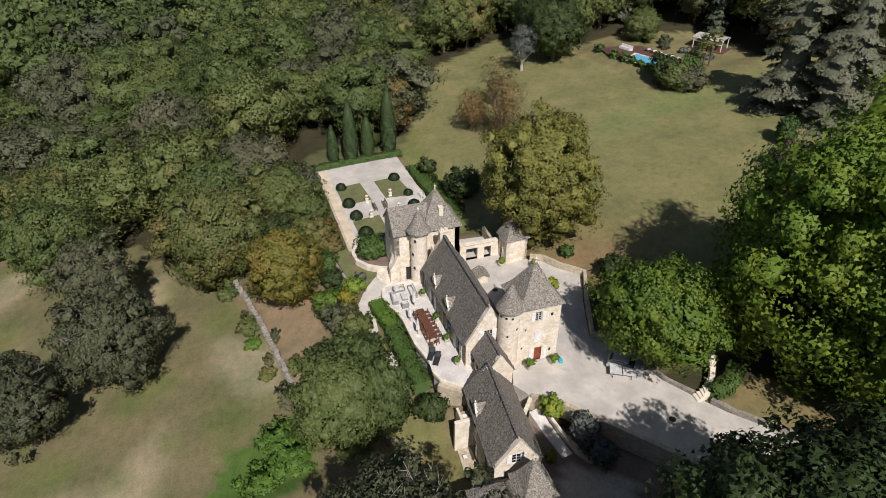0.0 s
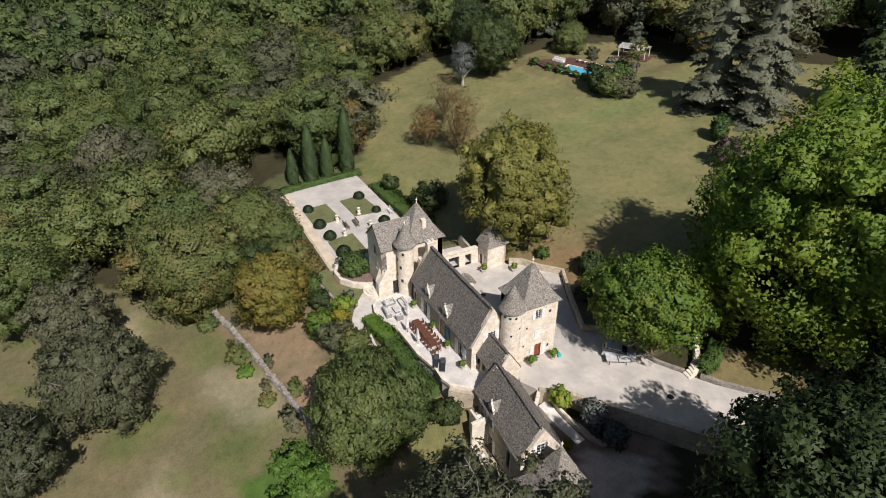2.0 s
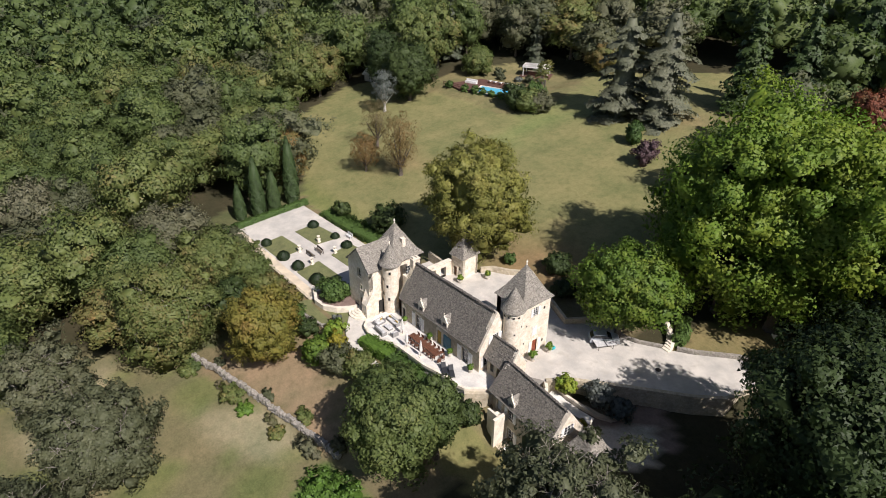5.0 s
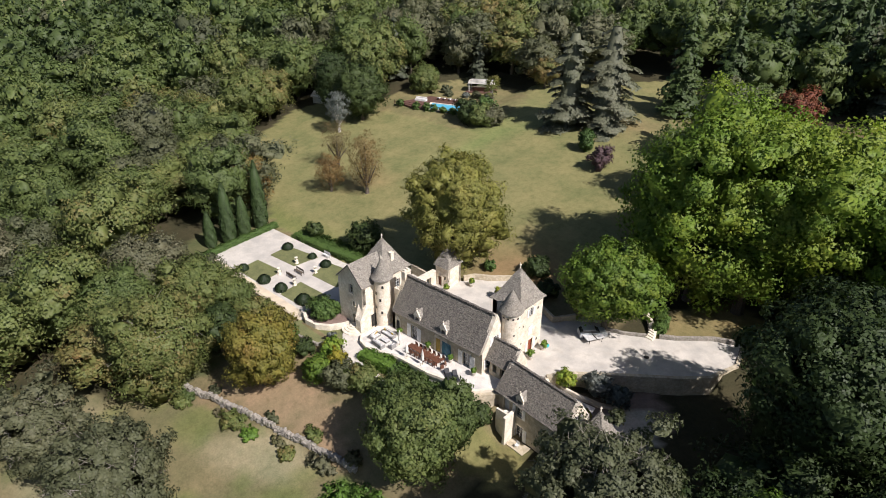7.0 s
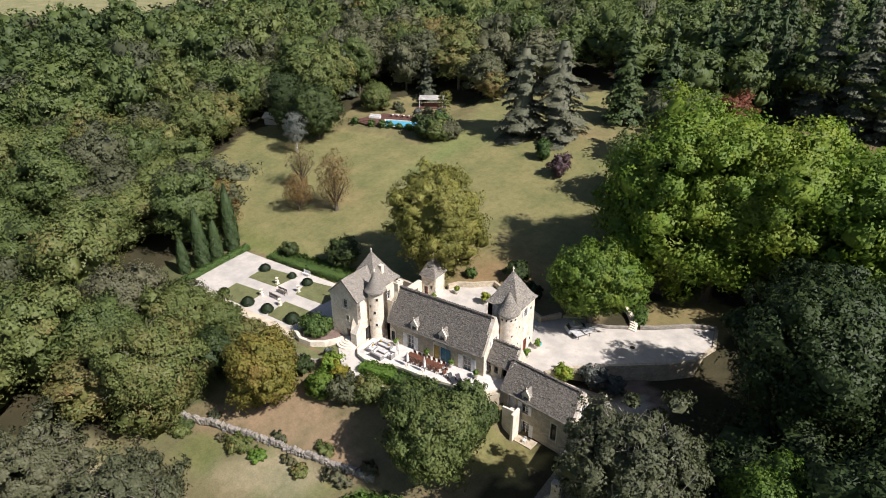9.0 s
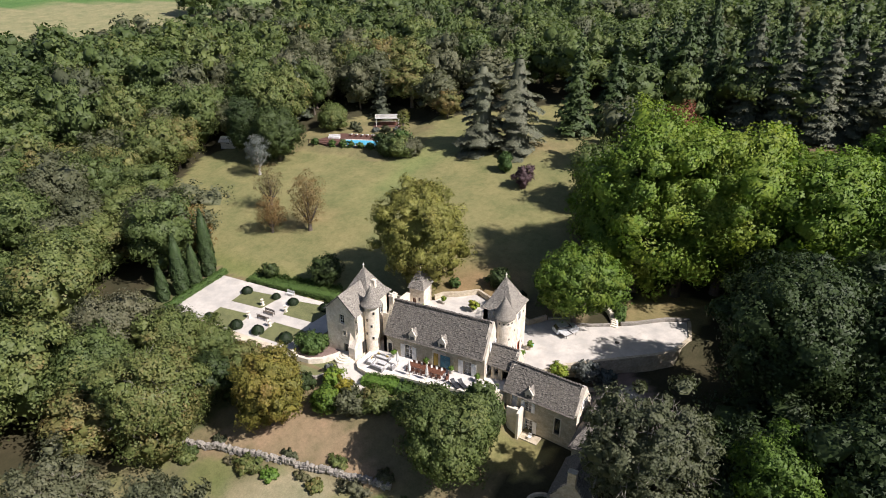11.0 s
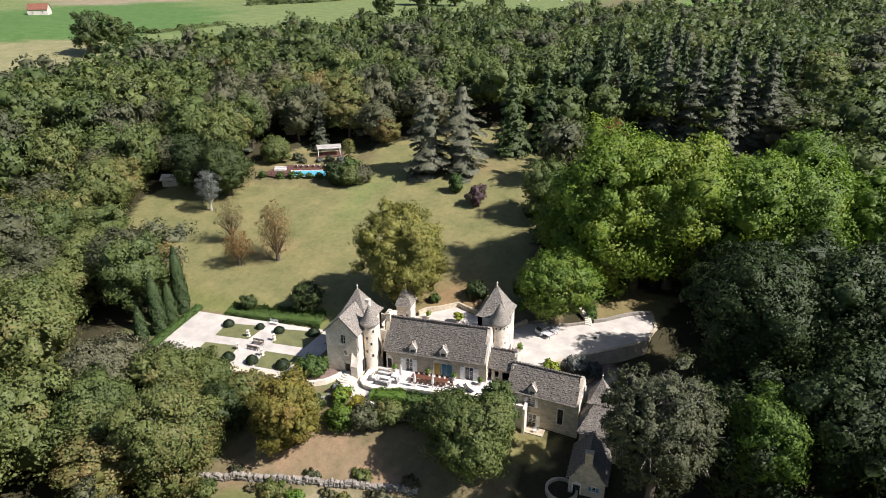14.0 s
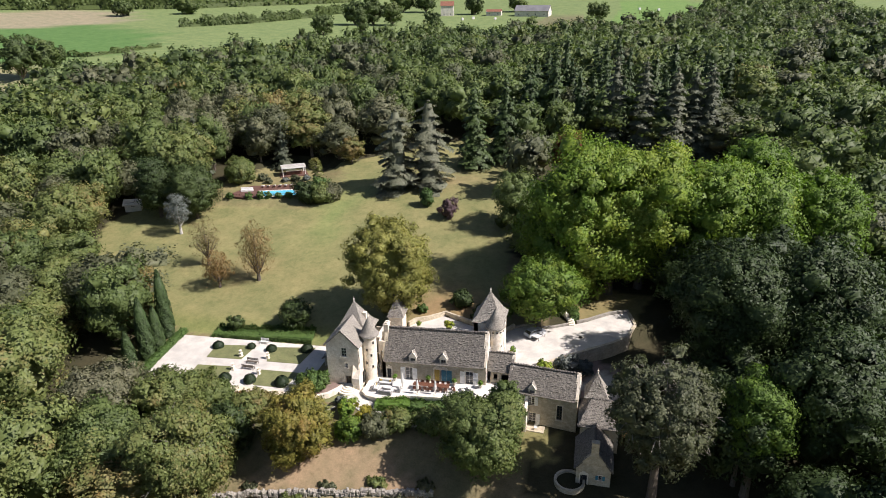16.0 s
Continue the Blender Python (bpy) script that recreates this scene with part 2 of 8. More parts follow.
L_GOLD = foliage("golden_leaves", [(0.0, (0.26, 0.24, 0.025)), (0.5, (0.36, 0.3, 0.03)), (1.0, (0.42, 0.32, 0.04))], 0.3)
L_BOX = foliage("box_leaves", [(0.0, (0.014, 0.028, 0.01)), (0.5, (0.022, 0.04, 0.012)), (1.0, (0.035, 0.055, 0.016))], 0.15)
L_CYPRESS = foliage("cypress_leaves", [(0.0, (0.036, 0.066, 0.018)), (0.5, (0.06, 0.096, 0.026)), (1.0, (0.085, 0.12, 0.034))], 0.15)
L_CEDAR = foliage("blue_cedar_needles", [(0.0, (0.085, 0.1, 0.052)), (0.5, (0.15, 0.16, 0.085)), (1.0, (0.24, 0.235, 0.135))], 0.2)
L_SPRUCE = foliage("spruce_needles", [(0.0, (0.036, 0.064, 0.017)), (0.5, (0.062, 0.1, 0.024)), (1.0, (0.11, 0.155, 0.036))], 0.2)
L_PURPLE = foliage("purple_leaves", [(0.0, (0.088, 0.052, 0.052)), (0.5, (0.158, 0.096, 0.088)), (1.0, (0.228, 0.140, 0.123))], 0.2)
L_RED = foliage("crimson_leaves", [(0.0, (0.190, 0.070, 0.032)), (0.5, (0.262, 0.084, 0.040)), (1.0, (0.167, 0.168, 0.047))], 0.25, 1.0)
L_SILVER = foliage("silver_leaves", [(0.0, (0.12, 0.145, 0.115)), (0.5, (0.2, 0.215, 0.165)), (1.0, (0.28, 0.28, 0.21))], 0.2)
L_PALM = foliage("palm_fronds", [(0.0, (0.123, 0.158, 0.044)), (0.5, (0.228, 0.228, 0.061)), (1.0, (0.420, 0.315, 0.105))], 0.25)
L_GRASS = foliage("tall_grass_blades", [(0.0, (0.16, 0.17, 0.06)), (0.5, (0.24, 0.21, 0.1)), (1.0, (0.32, 0.27, 0.15))], 0.4, 0.6)

# ---- geometry helpers ----


def mesh_of(name, verts, faces):
    me = bpy.data.meshes.new(name)
    me.from_pydata([tuple(v) for v in verts], [], faces)
    me.update()
    return me


def part(name, shape, material, parent=None, label="", smooth=False):
    """One mesh object from a bmesh or a (verts, faces) pair, under a thing or a part."""
    if isinstance(shape, bpy.types.Mesh):
        me = shape
    elif isinstance(shape, tuple):
        me = mesh_of(name, *shape)
    else:
        me = bpy.data.meshes.new(name)
        shape.to_mesh(me)
        shape.free()
    if not me.materials:
        me.materials.append(material)
    if smooth:
        me.polygons.foreach_set("use_smooth", [True] * len(me.polygons))
    ob = new(name, me)
    if parent is not None:
        ob.parent = parent
    if label:
        tagged(ob, label)
    return ob


def thing(name, label, category, at=(0, 0, 0), group="", kind="", turn=0.0):
    ob = new(name)
    ob.empty_display_size = 0.3
    ob.matrix_basis = pose(*at, 0, 0, turn)
    return tagged(ob, label, category, group, kind)


def box(bm, lo, hi, bevel=0.0):
    """Adds a box to a bmesh, with its edges rounded by a bevel."""
    c = [(a + b) / 2 for a, b in zip(lo, hi)]
    s = [max(b - a, 1e-4) for a, b in zip(lo, hi)]
    made = bmesh.ops.create_cube(bm, size=1, matrix=Matrix.LocRotScale(c, None, s))
    if bevel:
        edges = list({e for v in made["verts"] for e in v.link_edges})
        bmesh.ops.bevel(bm, geom=edges, offset=bevel, segments=1, affect="EDGES")
    return bm


def boxes(*pairs, bevel=0.0):
    bm = bmesh.new()
    for lo, hi in pairs:
        box(bm, lo, hi, bevel)
    return bm


def prism(outline, z0, z1, bm=None):
    """A solid with that outline from z0 to z1 (numbers, or functions of x and y)."""
    bm = bm or bmesh.new()
    f0 = z0 if callable(z0) else (lambda x, y: z0)
    f1 = z1 if callable(z1) else (lambda x, y: z1)
    area = sum(a[0] * b[1] - b[0] * a[1] for a, b in zip(outline, outline[1:] + outline[:1]))
    if area < 0:
        outline = outline[::-1]
    lo = [bm.verts.new((x, y, f0(x, y))) for x, y in outline]
    hi = [bm.verts.new((x, y, f1(x, y))) for x, y in outline]
    bm.faces.new(lo[::-1])
    bm.faces.new(hi)
    for i in range(len(outline)):
        j = (i + 1) % len(outline)
        bm.faces.new((lo[i], lo[j], hi[j], hi[i]))
    return bm


def lathe(profile, steps=20, at=(0, 0, 0), bm=None, capped=True):
    """A solid of revolution about z from (radius, height) pairs, from below to above."""
    bm = bm or bmesh.new()
    rings = []
    for r, z in profile:
        if r < 1e-4:
            rings.append([bm.verts.new((at[0], at[1], at[2] + z))])
        else:
            rings.append([bm.verts.new((at[0] + r * math.cos(math.tau * k / steps), at[1] + r * math.sin(math.tau * k / steps), at[2] + z)) for k in range(steps)])
    for a, b in zip(rings, rings[1:]):
        for k in range(steps):
            j = (k + 1) % steps
            if len(a) == 1 and len(b) == 1:
                continue
            if len(a) == 1:
                bm.faces.new((a[0], b[j], b[k]))
            elif len(b) == 1:
                bm.faces.new((a[k], a[j], b[0]))
            else:
                bm.faces.new((a[k], a[j], b[j], b[k]))
    for ring, flip in ((rings[0], True), (rings[-1], False)):
        if capped and len(ring) > 2:
            bm.faces.new(ring[::-1] if flip else ring)
    return bm


def slab(corners, thick, bm=None):
    """A plate with these upper corners (counted against the clock from above) and a thickness downwards."""
    bm = bm or bmesh.new()
    hi = [bm.verts.new(c) for c in corners]
    lo = [bm.verts.new((c[0], c[1], c[2] - thick)) for c in corners]
    bm.faces.new(hi)
    bm.faces.new(lo[::-1])
    n = len(corners)
    for i in range(n):
        j = (i + 1) % n
        bm.faces.new((lo[i], lo[j], hi[j], hi[i]))
    return bm


def wall_mesh(p0, p1, z0, z1, thick, holes=(), top=None):
    """A wall from p0 to p1 in plan, its outer face on the right hand of that way, with holes (u0, u1, z0, z1) cut through.
    top: an optional function of u that gives the wall's upper edge."""
    p0, p1 = Vector(p0), Vector(p1)
    length = (p1 - p0).length
    ax = (p1 - p0) / length
    inward = Vector((-ax.y, ax.x))
    us = sorted({0.0, length, *[h[0] for h in holes], *[h[1] for h in holes]})
    if top:
        us = sorted({*us, *[length * k / 8 for k in range(9)]})
    zs = sorted({z0, z1, *[h[2] for h in holes], *[h[3] for h in holes]})
    bm = bmesh.new()
    cache = {}

    def vert(u, z, side):
        key = (round(u, 4), round(z, 4), side)
        if key not in cache:
            q = p0 + ax * u + inward * (thick if side else 0)
            zz = z
            if top and abs(z - z1) < 1e-6:
                zz = top(u)
            cache[key] = bm.verts.new((q.x, q.y, zz))
        return cache[key]

    def solid(i, j):
        if not (0 <= i < len(us) - 1 and 0 <= j < len(zs) - 1):
            return False
        um, zm = (us[i] + us[i + 1]) / 2, (zs[j] + zs[j + 1]) / 2
        return not any(h[0] < um < h[1] and h[2] < zm < h[3] for h in holes)

    for i in range(len(us) - 1):
        for j in range(len(zs) - 1):
            if not solid(i, j):
                continue
            a, b, c, d = us[i], us[i + 1], zs[j], zs[j + 1]
            bm.faces.new((vert(a, c, 0), vert(b, c, 0), vert(b, d, 0), vert(a, d, 0)))
            bm.faces.new((vert(b, c, 1), vert(a, c, 1), vert(a, d, 1), vert(b, d, 1)))
            if not solid(i - 1, j):
                bm.faces.new((vert(a, c, 1), vert(a, c, 0), vert(a, d, 0), vert(a, d, 1)))
            if not solid(i + 1, j):
                bm.faces.new((vert(b, c, 0), vert(b, c, 1), vert(b, d, 1), vert(b, d, 0)))
            if not solid(i, j - 1):
                bm.faces.new((vert(a, c, 1), vert(b, c, 1), vert(b, c, 0), vert(a, c, 0)))
            if not solid(i, j + 1):
                bm.faces.new((vert(a, d, 0), vert(b, d, 0), vert(b, d, 1), vert(a, d, 1)))
    return bm


def sheared(bm, slope, x0):
    for v in bm.verts:
        v.co.z += slope * (v.co.x - x0)
    return bm


def turned(bm, m):
    bmesh.ops.transform(bm, matrix=m, verts=bm.verts)
    return bm


def smooth01(a, b, v):
    t = np.clip((v - a) / (b - a), 0, 1)
    return t * t * (3 - 2 * t)

# ---- the lie of the land ----
LAWN = [(-43.5, 5), (-57, 12), (-81, 24), (-88, 42), (-84, 55), (-64, 56), (-62, 78), (-40, 92), (-5, 124), (8, 118), (12, 70), (14, 40), (16, 24), (8, 13), (-3, 13), (-14, 6)]
POOLSIDE = [(-70, 53), (-72, 66), (-65, 86), (-50, 89), (-38, 80), (-34, 57)]
POOL_LEVEL = [(-65.5, 57.5), (-58.5, 56.6), (-43.8, 61.6), (-45, 74), (-48, 87), (-61, 88), (-67, 70)]
ESTATE = [(-49, 10), (-47, -14), (-26, -16), (-21, -22), (-18, -28), (-24, -35), (-36, -44), (-37, -54), (-45, -70), (-30, -110), (70, -110), (62, -30), (47, -14), (47, 12), (44, 30), (12, 44), (8, 14)]
MEADOW = [(-50, -76), (-38, -54), (-37, -43), (-23, -34), (-16, -28.5), (-4, -24.5), (9, -21.8), (22, -20), (30, -60), (20, -120), (-60, -120)]
DIRT = [(-14.5, -26.4), (-10, -18.5), (-6, -17), (-2, -16.2), (3, -16.4), (8, -18.5), (11, -21), (4, -22), (-4, -23.6)]
GARDEN_LOW = [(17, -8), (22, -6), (28, -6), (28, -12), (18, -13)]
GREEN_PATCH = [(11, -22.5), (19, -20.5), (24, -27), (19, -34), (13, -29)]
EAST_LAWN = [(29, 20.5), (40, 24), (44, 34), (33, 36), (28, 27)]
EAST_SOIL = [(24, -2), (25, 4.3), (34, 12.5), (38, 8), (33, -2)]
YARD = [(31.0, 3.6), (33.4, 7.6), (36.0, 8.0), (38.0, 3.5), (36.5, 0.2), (33.6, 0.2), (31.4, 1.6)]
GARDEN_VIEW = [(-50.5, 13), (-50.5, -6), (-46, -20), (-20, -34), (-14, -12), (-40, -8)]
EAST_GLADE = [(14, 66), (74, 62), (72, 104), (56, 108), (32, 108), (20, 92)]
CLEARING = [(-132, 40), (-118, 40), (-116, 56), (-132, 56)]
WOOD_EDGE = [(-380, -170), (-340, -20), (-290, 30), (-235, 60), (-205, 100), (-195, 140), (-196, 170), (-188, 200), (-165, 240), (-140, 275), (-112, 300), (-100, 335), (-30, 362), (0, 395), (36, 395), (85, 440), (120, 560), (140, 650), (215, 660), (195, 300), (112, 130), (100, 0), (90, -60), (-30, -112), (-60, -150)]
FIELD_TAN = [(-420, 100), (-345, 195), (-297, 238), (-262, 210), (-205, 170), (-190, 100), (-270, 40), (-420, 0)]
FIELD_BRIGHT = [(-420, 100), (-345, 195), (-298, 230), (-281, 264), (-268, 318), (-290, 345), (-318, 387), (-417, 440), (-470, 360)]
FIELD_EAST = [(48, 655), (34, 508), (93, 480), (150, 620), (115, 820), (49, 780)]
FIELD_SCRUB = [(-58, 490), (-20, 430), (34, 480), (30, 570), (-20, 590)]
FIELD_TAN_FAR = [(-470, 362), (-417, 440), (-437, 535), (-540, 560), (-640, 440)]


def inside(poly, x, y):
    """Which of the places lie in the polygon."""
    x, y = np.asarray(x, float), np.asarray(y, float)
    hit = np.zeros(np.broadcast(x, y).shape, bool)
    for (ax, ay), (bx, by) in zip(poly, poly[1:] + poly[:1]):
        if ay != by:
            hit ^= ((ay > y) != (by > y)) & (x < (bx - ax) * (y - ay) / (by - ay) + ax)
    return hit


def near_poly(poly, x, y, d):
    """Which places lie in the polygon or within d of it."""
    hit = inside(poly, x, y)
    for a in range(8):
        hit |= inside(poly, x + d * math.cos(a * 0.785), y + d * math.sin(a * 0.785))
    return hit


PATHWAY = [(-6.2, -5.4, 1.3, -1.75), (-4.2, -7.2, 1.7, -1.8), (-2.2, -9.2, 1.5, -1.95), (0.0, -10.6, 1.3, -2.1), (3.0, -11.4, 1.15, -2.35), (6.0, -11.5, 1.1, -2.6), (9.0, -10.6, 1.0, -2.8), (12.5, -10.2, 1.0, -3.0), (16.5, -10.4, 0.9, -3.3)]
DRIVE = [(18.2, 2.2), (20.8, 1.2), (22.6, 2.2), (24.2, 4.8), (29.6, 9.4), (35.6, 14.3), (38.2, 17.0), (39.6, 21.5), (38.6, 26.2), (35.3, 24.6), (31.2, 21.0), (28.0, 18.9), (25.2, 17.2), (23.2, 16.6), (21.6, 17.4), (18.6, 16.0), (16.5, 12.9), (10, 15.5), (5.0, 18.0), (2.5, 15.6), (0.2, 14.2), (-0.6, 12.6), (-8.2, 9.5), (-8.6, 4.0), (-3.6, 3.6), (-1.0, 2.4), (13, 2.4)]


def height(x, y):
    """The ground: level round the house, rising lawn to the north, falling meadow to the south, far hillside."""
    x, y = np.asarray(x, float), np.asarray(y, float)
    north = (0.15 * np.clip(y - 12, 0, 63) + 0.065 * np.clip(y - 75, 0, 140)) * (1 - 0.8 * smooth01(6, 34, x) * (1 - smooth01(55, 110, y)))
    base = -0.5 - 1.75 * smooth01(-9.5, -13.5, x) * (1 - smooth01(5.5, 11.5, y))
    line = (-23.4 + 0.21 * np.clip(x, -22, 22)) + 24.7
    ys = y - line * smooth01(-10, -20, y)
    south = np.interp(ys, [-110, -45, -30, -25.4, -24.4, -18, -13, -9.5, -7.5, -2], [-17, -10.5, -8.3, -7.7, -6.6, -4.2, -2.5, -1.7, -1.4, 0])
    south = south - 1.3 * smooth01(-12, -16, x) * smooth01(-11, -14, y) * smooth01(-30, -18, y)
    z = np.where(y < 0, np.minimum(base, south), base) + north
    low = -2.7 - 2.9 * smooth01(-0.5, -5, y) - 0.09 * np.clip(-8 - y, 0, 80)
    edge = y - (4.6 + (x - 24.2) * 0.9)
    w = smooth01(19.0, 22.0, x) * smooth01(0.4, -0.6, edge) * smooth01(-70, -30, y)
    z = z * (1 - w) + low * w
    # cut away below the terrace, the drive and the walk
    dug = smooth01(-9.6, -8.4, x) * (1 - smooth01(19.0, 20.0, x)) * smooth01(-9.9, -8.9, y) * (1 - smooth01(1.5, 2.5, y))
    z = z + dug * (np.minimum(z, -3.1) - z)
    z = np.where(near_poly(DRIVE, x, y, 0.5), np.minimum(z, -0.4), z)
    for (ax, ay, aw, az), (bx, by, bw, bz) in zip(PATHWAY, PATHWAY[1:]):
        f = np.clip(((x - ax) * (bx - ax) + (y - ay) * (by - ay)) / ((bx - ax) ** 2 + (by - ay) ** 2), 0, 1)
        d = np.hypot(x - ax - f * (bx - ax), y - ay - f * (by - ay)) - aw - f * (bw - aw)
        z = np.where(d < 0.7, np.minimum(z, az + f * (bz - az) - 0.2), z)
    for d in (5.0, 3.0, 0.9):
        level = near_poly(POOL_LEVEL, x, y, d)
        z = np.where(level, np.clip(z, 7.6 - 0.32 * d, 7.45 + 0.25 * d), z)
    r = np.hypot(x, y)
    return z + 0.055 * np.clip(r - 300, 0, None) + 1.2 * np.sin(x * 0.012 + 1) * np.sin(y * 0.011) * smooth01(150, 320, r)


def ground_at(x, y):
    return float(height(np.array([x]), np.array([y]))[0])


def grid_lines(fine_lo, fine_hi, step, far, grow=1.12):
    mid = list(np.arange(fine_lo, fine_hi + 1e-6, step))
    lo, hi, d = [], [], step
    while (lo[-1] if lo else fine_lo) > -far:
        d *= grow
        lo.append((lo[-1] if lo else fine_lo) - d)
    d = step
    while (hi[-1] if hi else fine_hi) < far:
        d *= grow
        hi.append((hi[-1] if hi else fine_hi) + d)
    return np.array(lo[::-1] + mid + hi)


def build_ground():
    xs, ys = grid_lines(-92, 56, 1.1, 2600, 1.08), grid_lines(-62, 118, 1.1, 2600, 1.08)
    gx, gy = np.meshgrid(xs, ys)
    x, y = gx.ravel(), gy.ravel()
    z = height(x, y)
    rng = np.random.default_rng(5)
    jx, jy = x + rng.normal(0, 0.35, x.shape), y + rng.normal(0, 0.35, y.shape)
    far = np.hypot(x, y) > 150
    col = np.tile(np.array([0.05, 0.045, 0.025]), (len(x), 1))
    # the estate's eastern part stays near-black, with its tree shade put into the colour
    col[inside(ESTATE, x, y) & ((x < 24) | (y < -18))] = (0.17, 0.14, 0.08)
    outside = ~inside(WOOD_EDGE, x, y) & far
    col[outside] = (0.15, 0.195, 0.08)
    for poly, c in ((FIELD_TAN, (0.23, 0.22, 0.12)), (FIELD_BRIGHT, (0.085, 0.16, 0.05)), (FIELD_EAST, (0.13, 0.21, 0.065)), (FIELD_SCRUB, (0.15, 0.145, 0.08)), (FIELD_TAN_FAR, (0.25, 0.22, 0.15))):
        col[inside(poly, x, y) & outside] = c
    for poly, c in ((GARDEN_VIEW, (0.1, 0.105, 0.05)), (EAST_GLADE, (0.15, 0.11, 0.065)), (LAWN, (0.19, 0.182, 0.083)), (MEADOW, (0.155, 0.138, 0.075)), (DIRT, (0.24, 0.178, 0.112)), (GARDEN_LOW, (0.16, 0.15, 0.065)), (GREEN_PATCH, (0.075, 0.13, 0.03)), (EAST_LAWN, (0.2, 0.165, 0.08)), (EAST_SOIL, (0.2, 0.15, 0.125)), (YARD, (0.42, 0.38, 0.32)), (POOLSIDE, (0.18, 0.16, 0.08)), (CLEARING, (0.25, 0.2, 0.12))):
        col[inside(poly, jx, jy)] = c
    # greener strip of lawn below the pool, brown needles under the lime and by the court
    def blend(mask, c):
        col[:] = col * (1 - mask[:, None]) + np.array(c) * mask[:, None]
    lawn = inside(LAWN, jx, jy)
    wob = 2.5 * np.sin(x * 0.21 + y * 0.13) + 1.7 * np.sin(x * 0.47 - y * 0.31)
    blend(lawn * 0.55 * np.exp(-(((x + 32 + wob) / 6) ** 2 + ((y - 55) / 16) ** 2)), (0.15, 0.205, 0.07))
    blend(lawn * 0.5 * np.exp(-((y - 7.5 - 0.02 * (x + 30)) / 2.5) ** 2) * (x < -14), (0.12, 0.16, 0.045))
    blend(lawn * 0.75 * np.exp(-(((x - 4 + 0.5 * wob) / 8) ** 2 + ((y - 20) / 8) ** 2)), (0.24, 0.15, 0.085))
    blend(lawn * 0.5 * np.exp(-(((x + 10 + wob) / 9) ** 2 + ((y - 78) / 7) ** 2)), (0.26, 0.18, 0.11))
    blend(lawn * 0.4 * np.exp(-(((x + 40 + wob) / 7) ** 2 + ((y - 26) / 6) ** 2)), (0.24, 0.165, 0.09))
    meadow = inside(MEADOW, jx, jy)
    blend(meadow * 0.6 * smooth01(0.1, 0.9, np.sin(x * 0.33 + 2) * np.sin(y * 0.29 + 0.7)), (0.13, 0.15, 0.05))
    blend(meadow * 0.6 * smooth01(0.1, 0.9, np.sin(x * 0.19 - 1 + 0.8 * np.sin(y * 0.31)) * np.sin(y * 0.17 + 2.7)), (0.36, 0.31, 0.21))
    blend(meadow * 0.5 * smooth01(0.3, 1.0, np.sin(x * 0.61 + 0.9 * np.sin(y * 0.4)) * np.sin(y * 0.53 - 1)), (0.11, 0.14, 0.045))
    me = bpy.data.meshes.new("ground")
    nx, ny = len(xs), len(ys)
    i = np.arange((nx - 1) * (ny - 1))
    a = (i // (nx - 1)) * nx + i % (nx - 1)
    quads = np.stack([a, a + 1, a + 1 + nx, a + nx], 1)
    me.vertices.add(len(x))
    me.vertices.foreach_set("co", np.stack([x, y, z], 1).astype(np.float32).ravel())
    me.loops.add(quads.size)
    me.loops.foreach_set("vertex_index", quads.astype(np.int32).ravel())
    me.polygons.add(len(quads))
    me.polygons.foreach_set("loop_start", np.arange(0, quads.size, 4, dtype=np.int32))
    me.update(calc_edges=True)
    att = me.color_attributes.new("cover", "FLOAT_COLOR", "POINT")
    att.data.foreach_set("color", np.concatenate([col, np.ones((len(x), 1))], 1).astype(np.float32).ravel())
    me.polygons.foreach_set("use_smooth", [True] * len(me.polygons))
    m, nt, bsdf = nodes_of("ground_cover")
    a = nt.nodes.new("ShaderNodeAttribute")
    a.attribute_name = "cover"
    fine = noise_of(nt, 4.2, 8, 0.78)
    tone = ramp_of(nt, fine, [(0.3, (0.74, 0.76, 0.73)), (0.5, (0.97, 0.97, 0.97)), (0.72, (1.22, 1.2, 1.17))])
    broad = ramp_of(nt, noise_of(nt, 0.16, 5, 0.6), [(0.3, (0.74, 0.82, 0.74)), (0.7, (1.2, 1.12, 1.1))])
    c = mixed(nt, "MULTIPLY", 1.0, a.outputs["Color"], tone)
    c = mixed(nt, "MULTIPLY", 1.0, c, broad)
    c = mixed(nt, "MULTIPLY", 1.0, c, ramp_of(nt, noise_of(nt, 0.9, 6, 0.72), [(0.32, (0.8, 0.82, 0.78)), (0.5, (1.0, 1.0, 1.0)), (0.7, (1.14, 1.12, 1.1))]))
    nt.links.new(c, bsdf.inputs["Base Color"])
    bsdf.inputs["Roughness"].default_value = 0.95
    bsdf.inputs["Specular IOR Level"].default_value = 0.15
    bumped(nt, bsdf, fine, 0.3, 0.1)
    me.materials.append(m)
    return tagged(new("ground", me), "dry mown lawn, meadow, bare earth and far fields", "ground", kind="structure")


build_ground()

# ---- trees ----


def unit(v):
    return v / np.maximum(np.linalg.norm(v, axis=-1, keepdims=True), 1e-9)


def leaves_at(c, n, shade, size, rng, long=1.25):
    """Three-cornered leaf sprays at the places c, facing roughly n; shade: the way in which the clump they belong to faces."""
    k = len(c)
    n = unit(n)
    t = unit(np.cross(n, rng.normal(size=(k, 3))))
    b = np.cross(n, t)
    s = size * rng.uniform(0.65, 1.35, (k, 1))
    c = c - b * s * 0.32
    v = np.stack([c - t * s * long * 0.5, c + t * s * long * 0.5, c + b * s * 0.95 + n * s * rng.uniform(-0.15, 0.3, (k, 1))], 1)
    return v.reshape(-1, 3), np.repeat(unit(shade), 3, axis=0), np.zeros(3 * k)


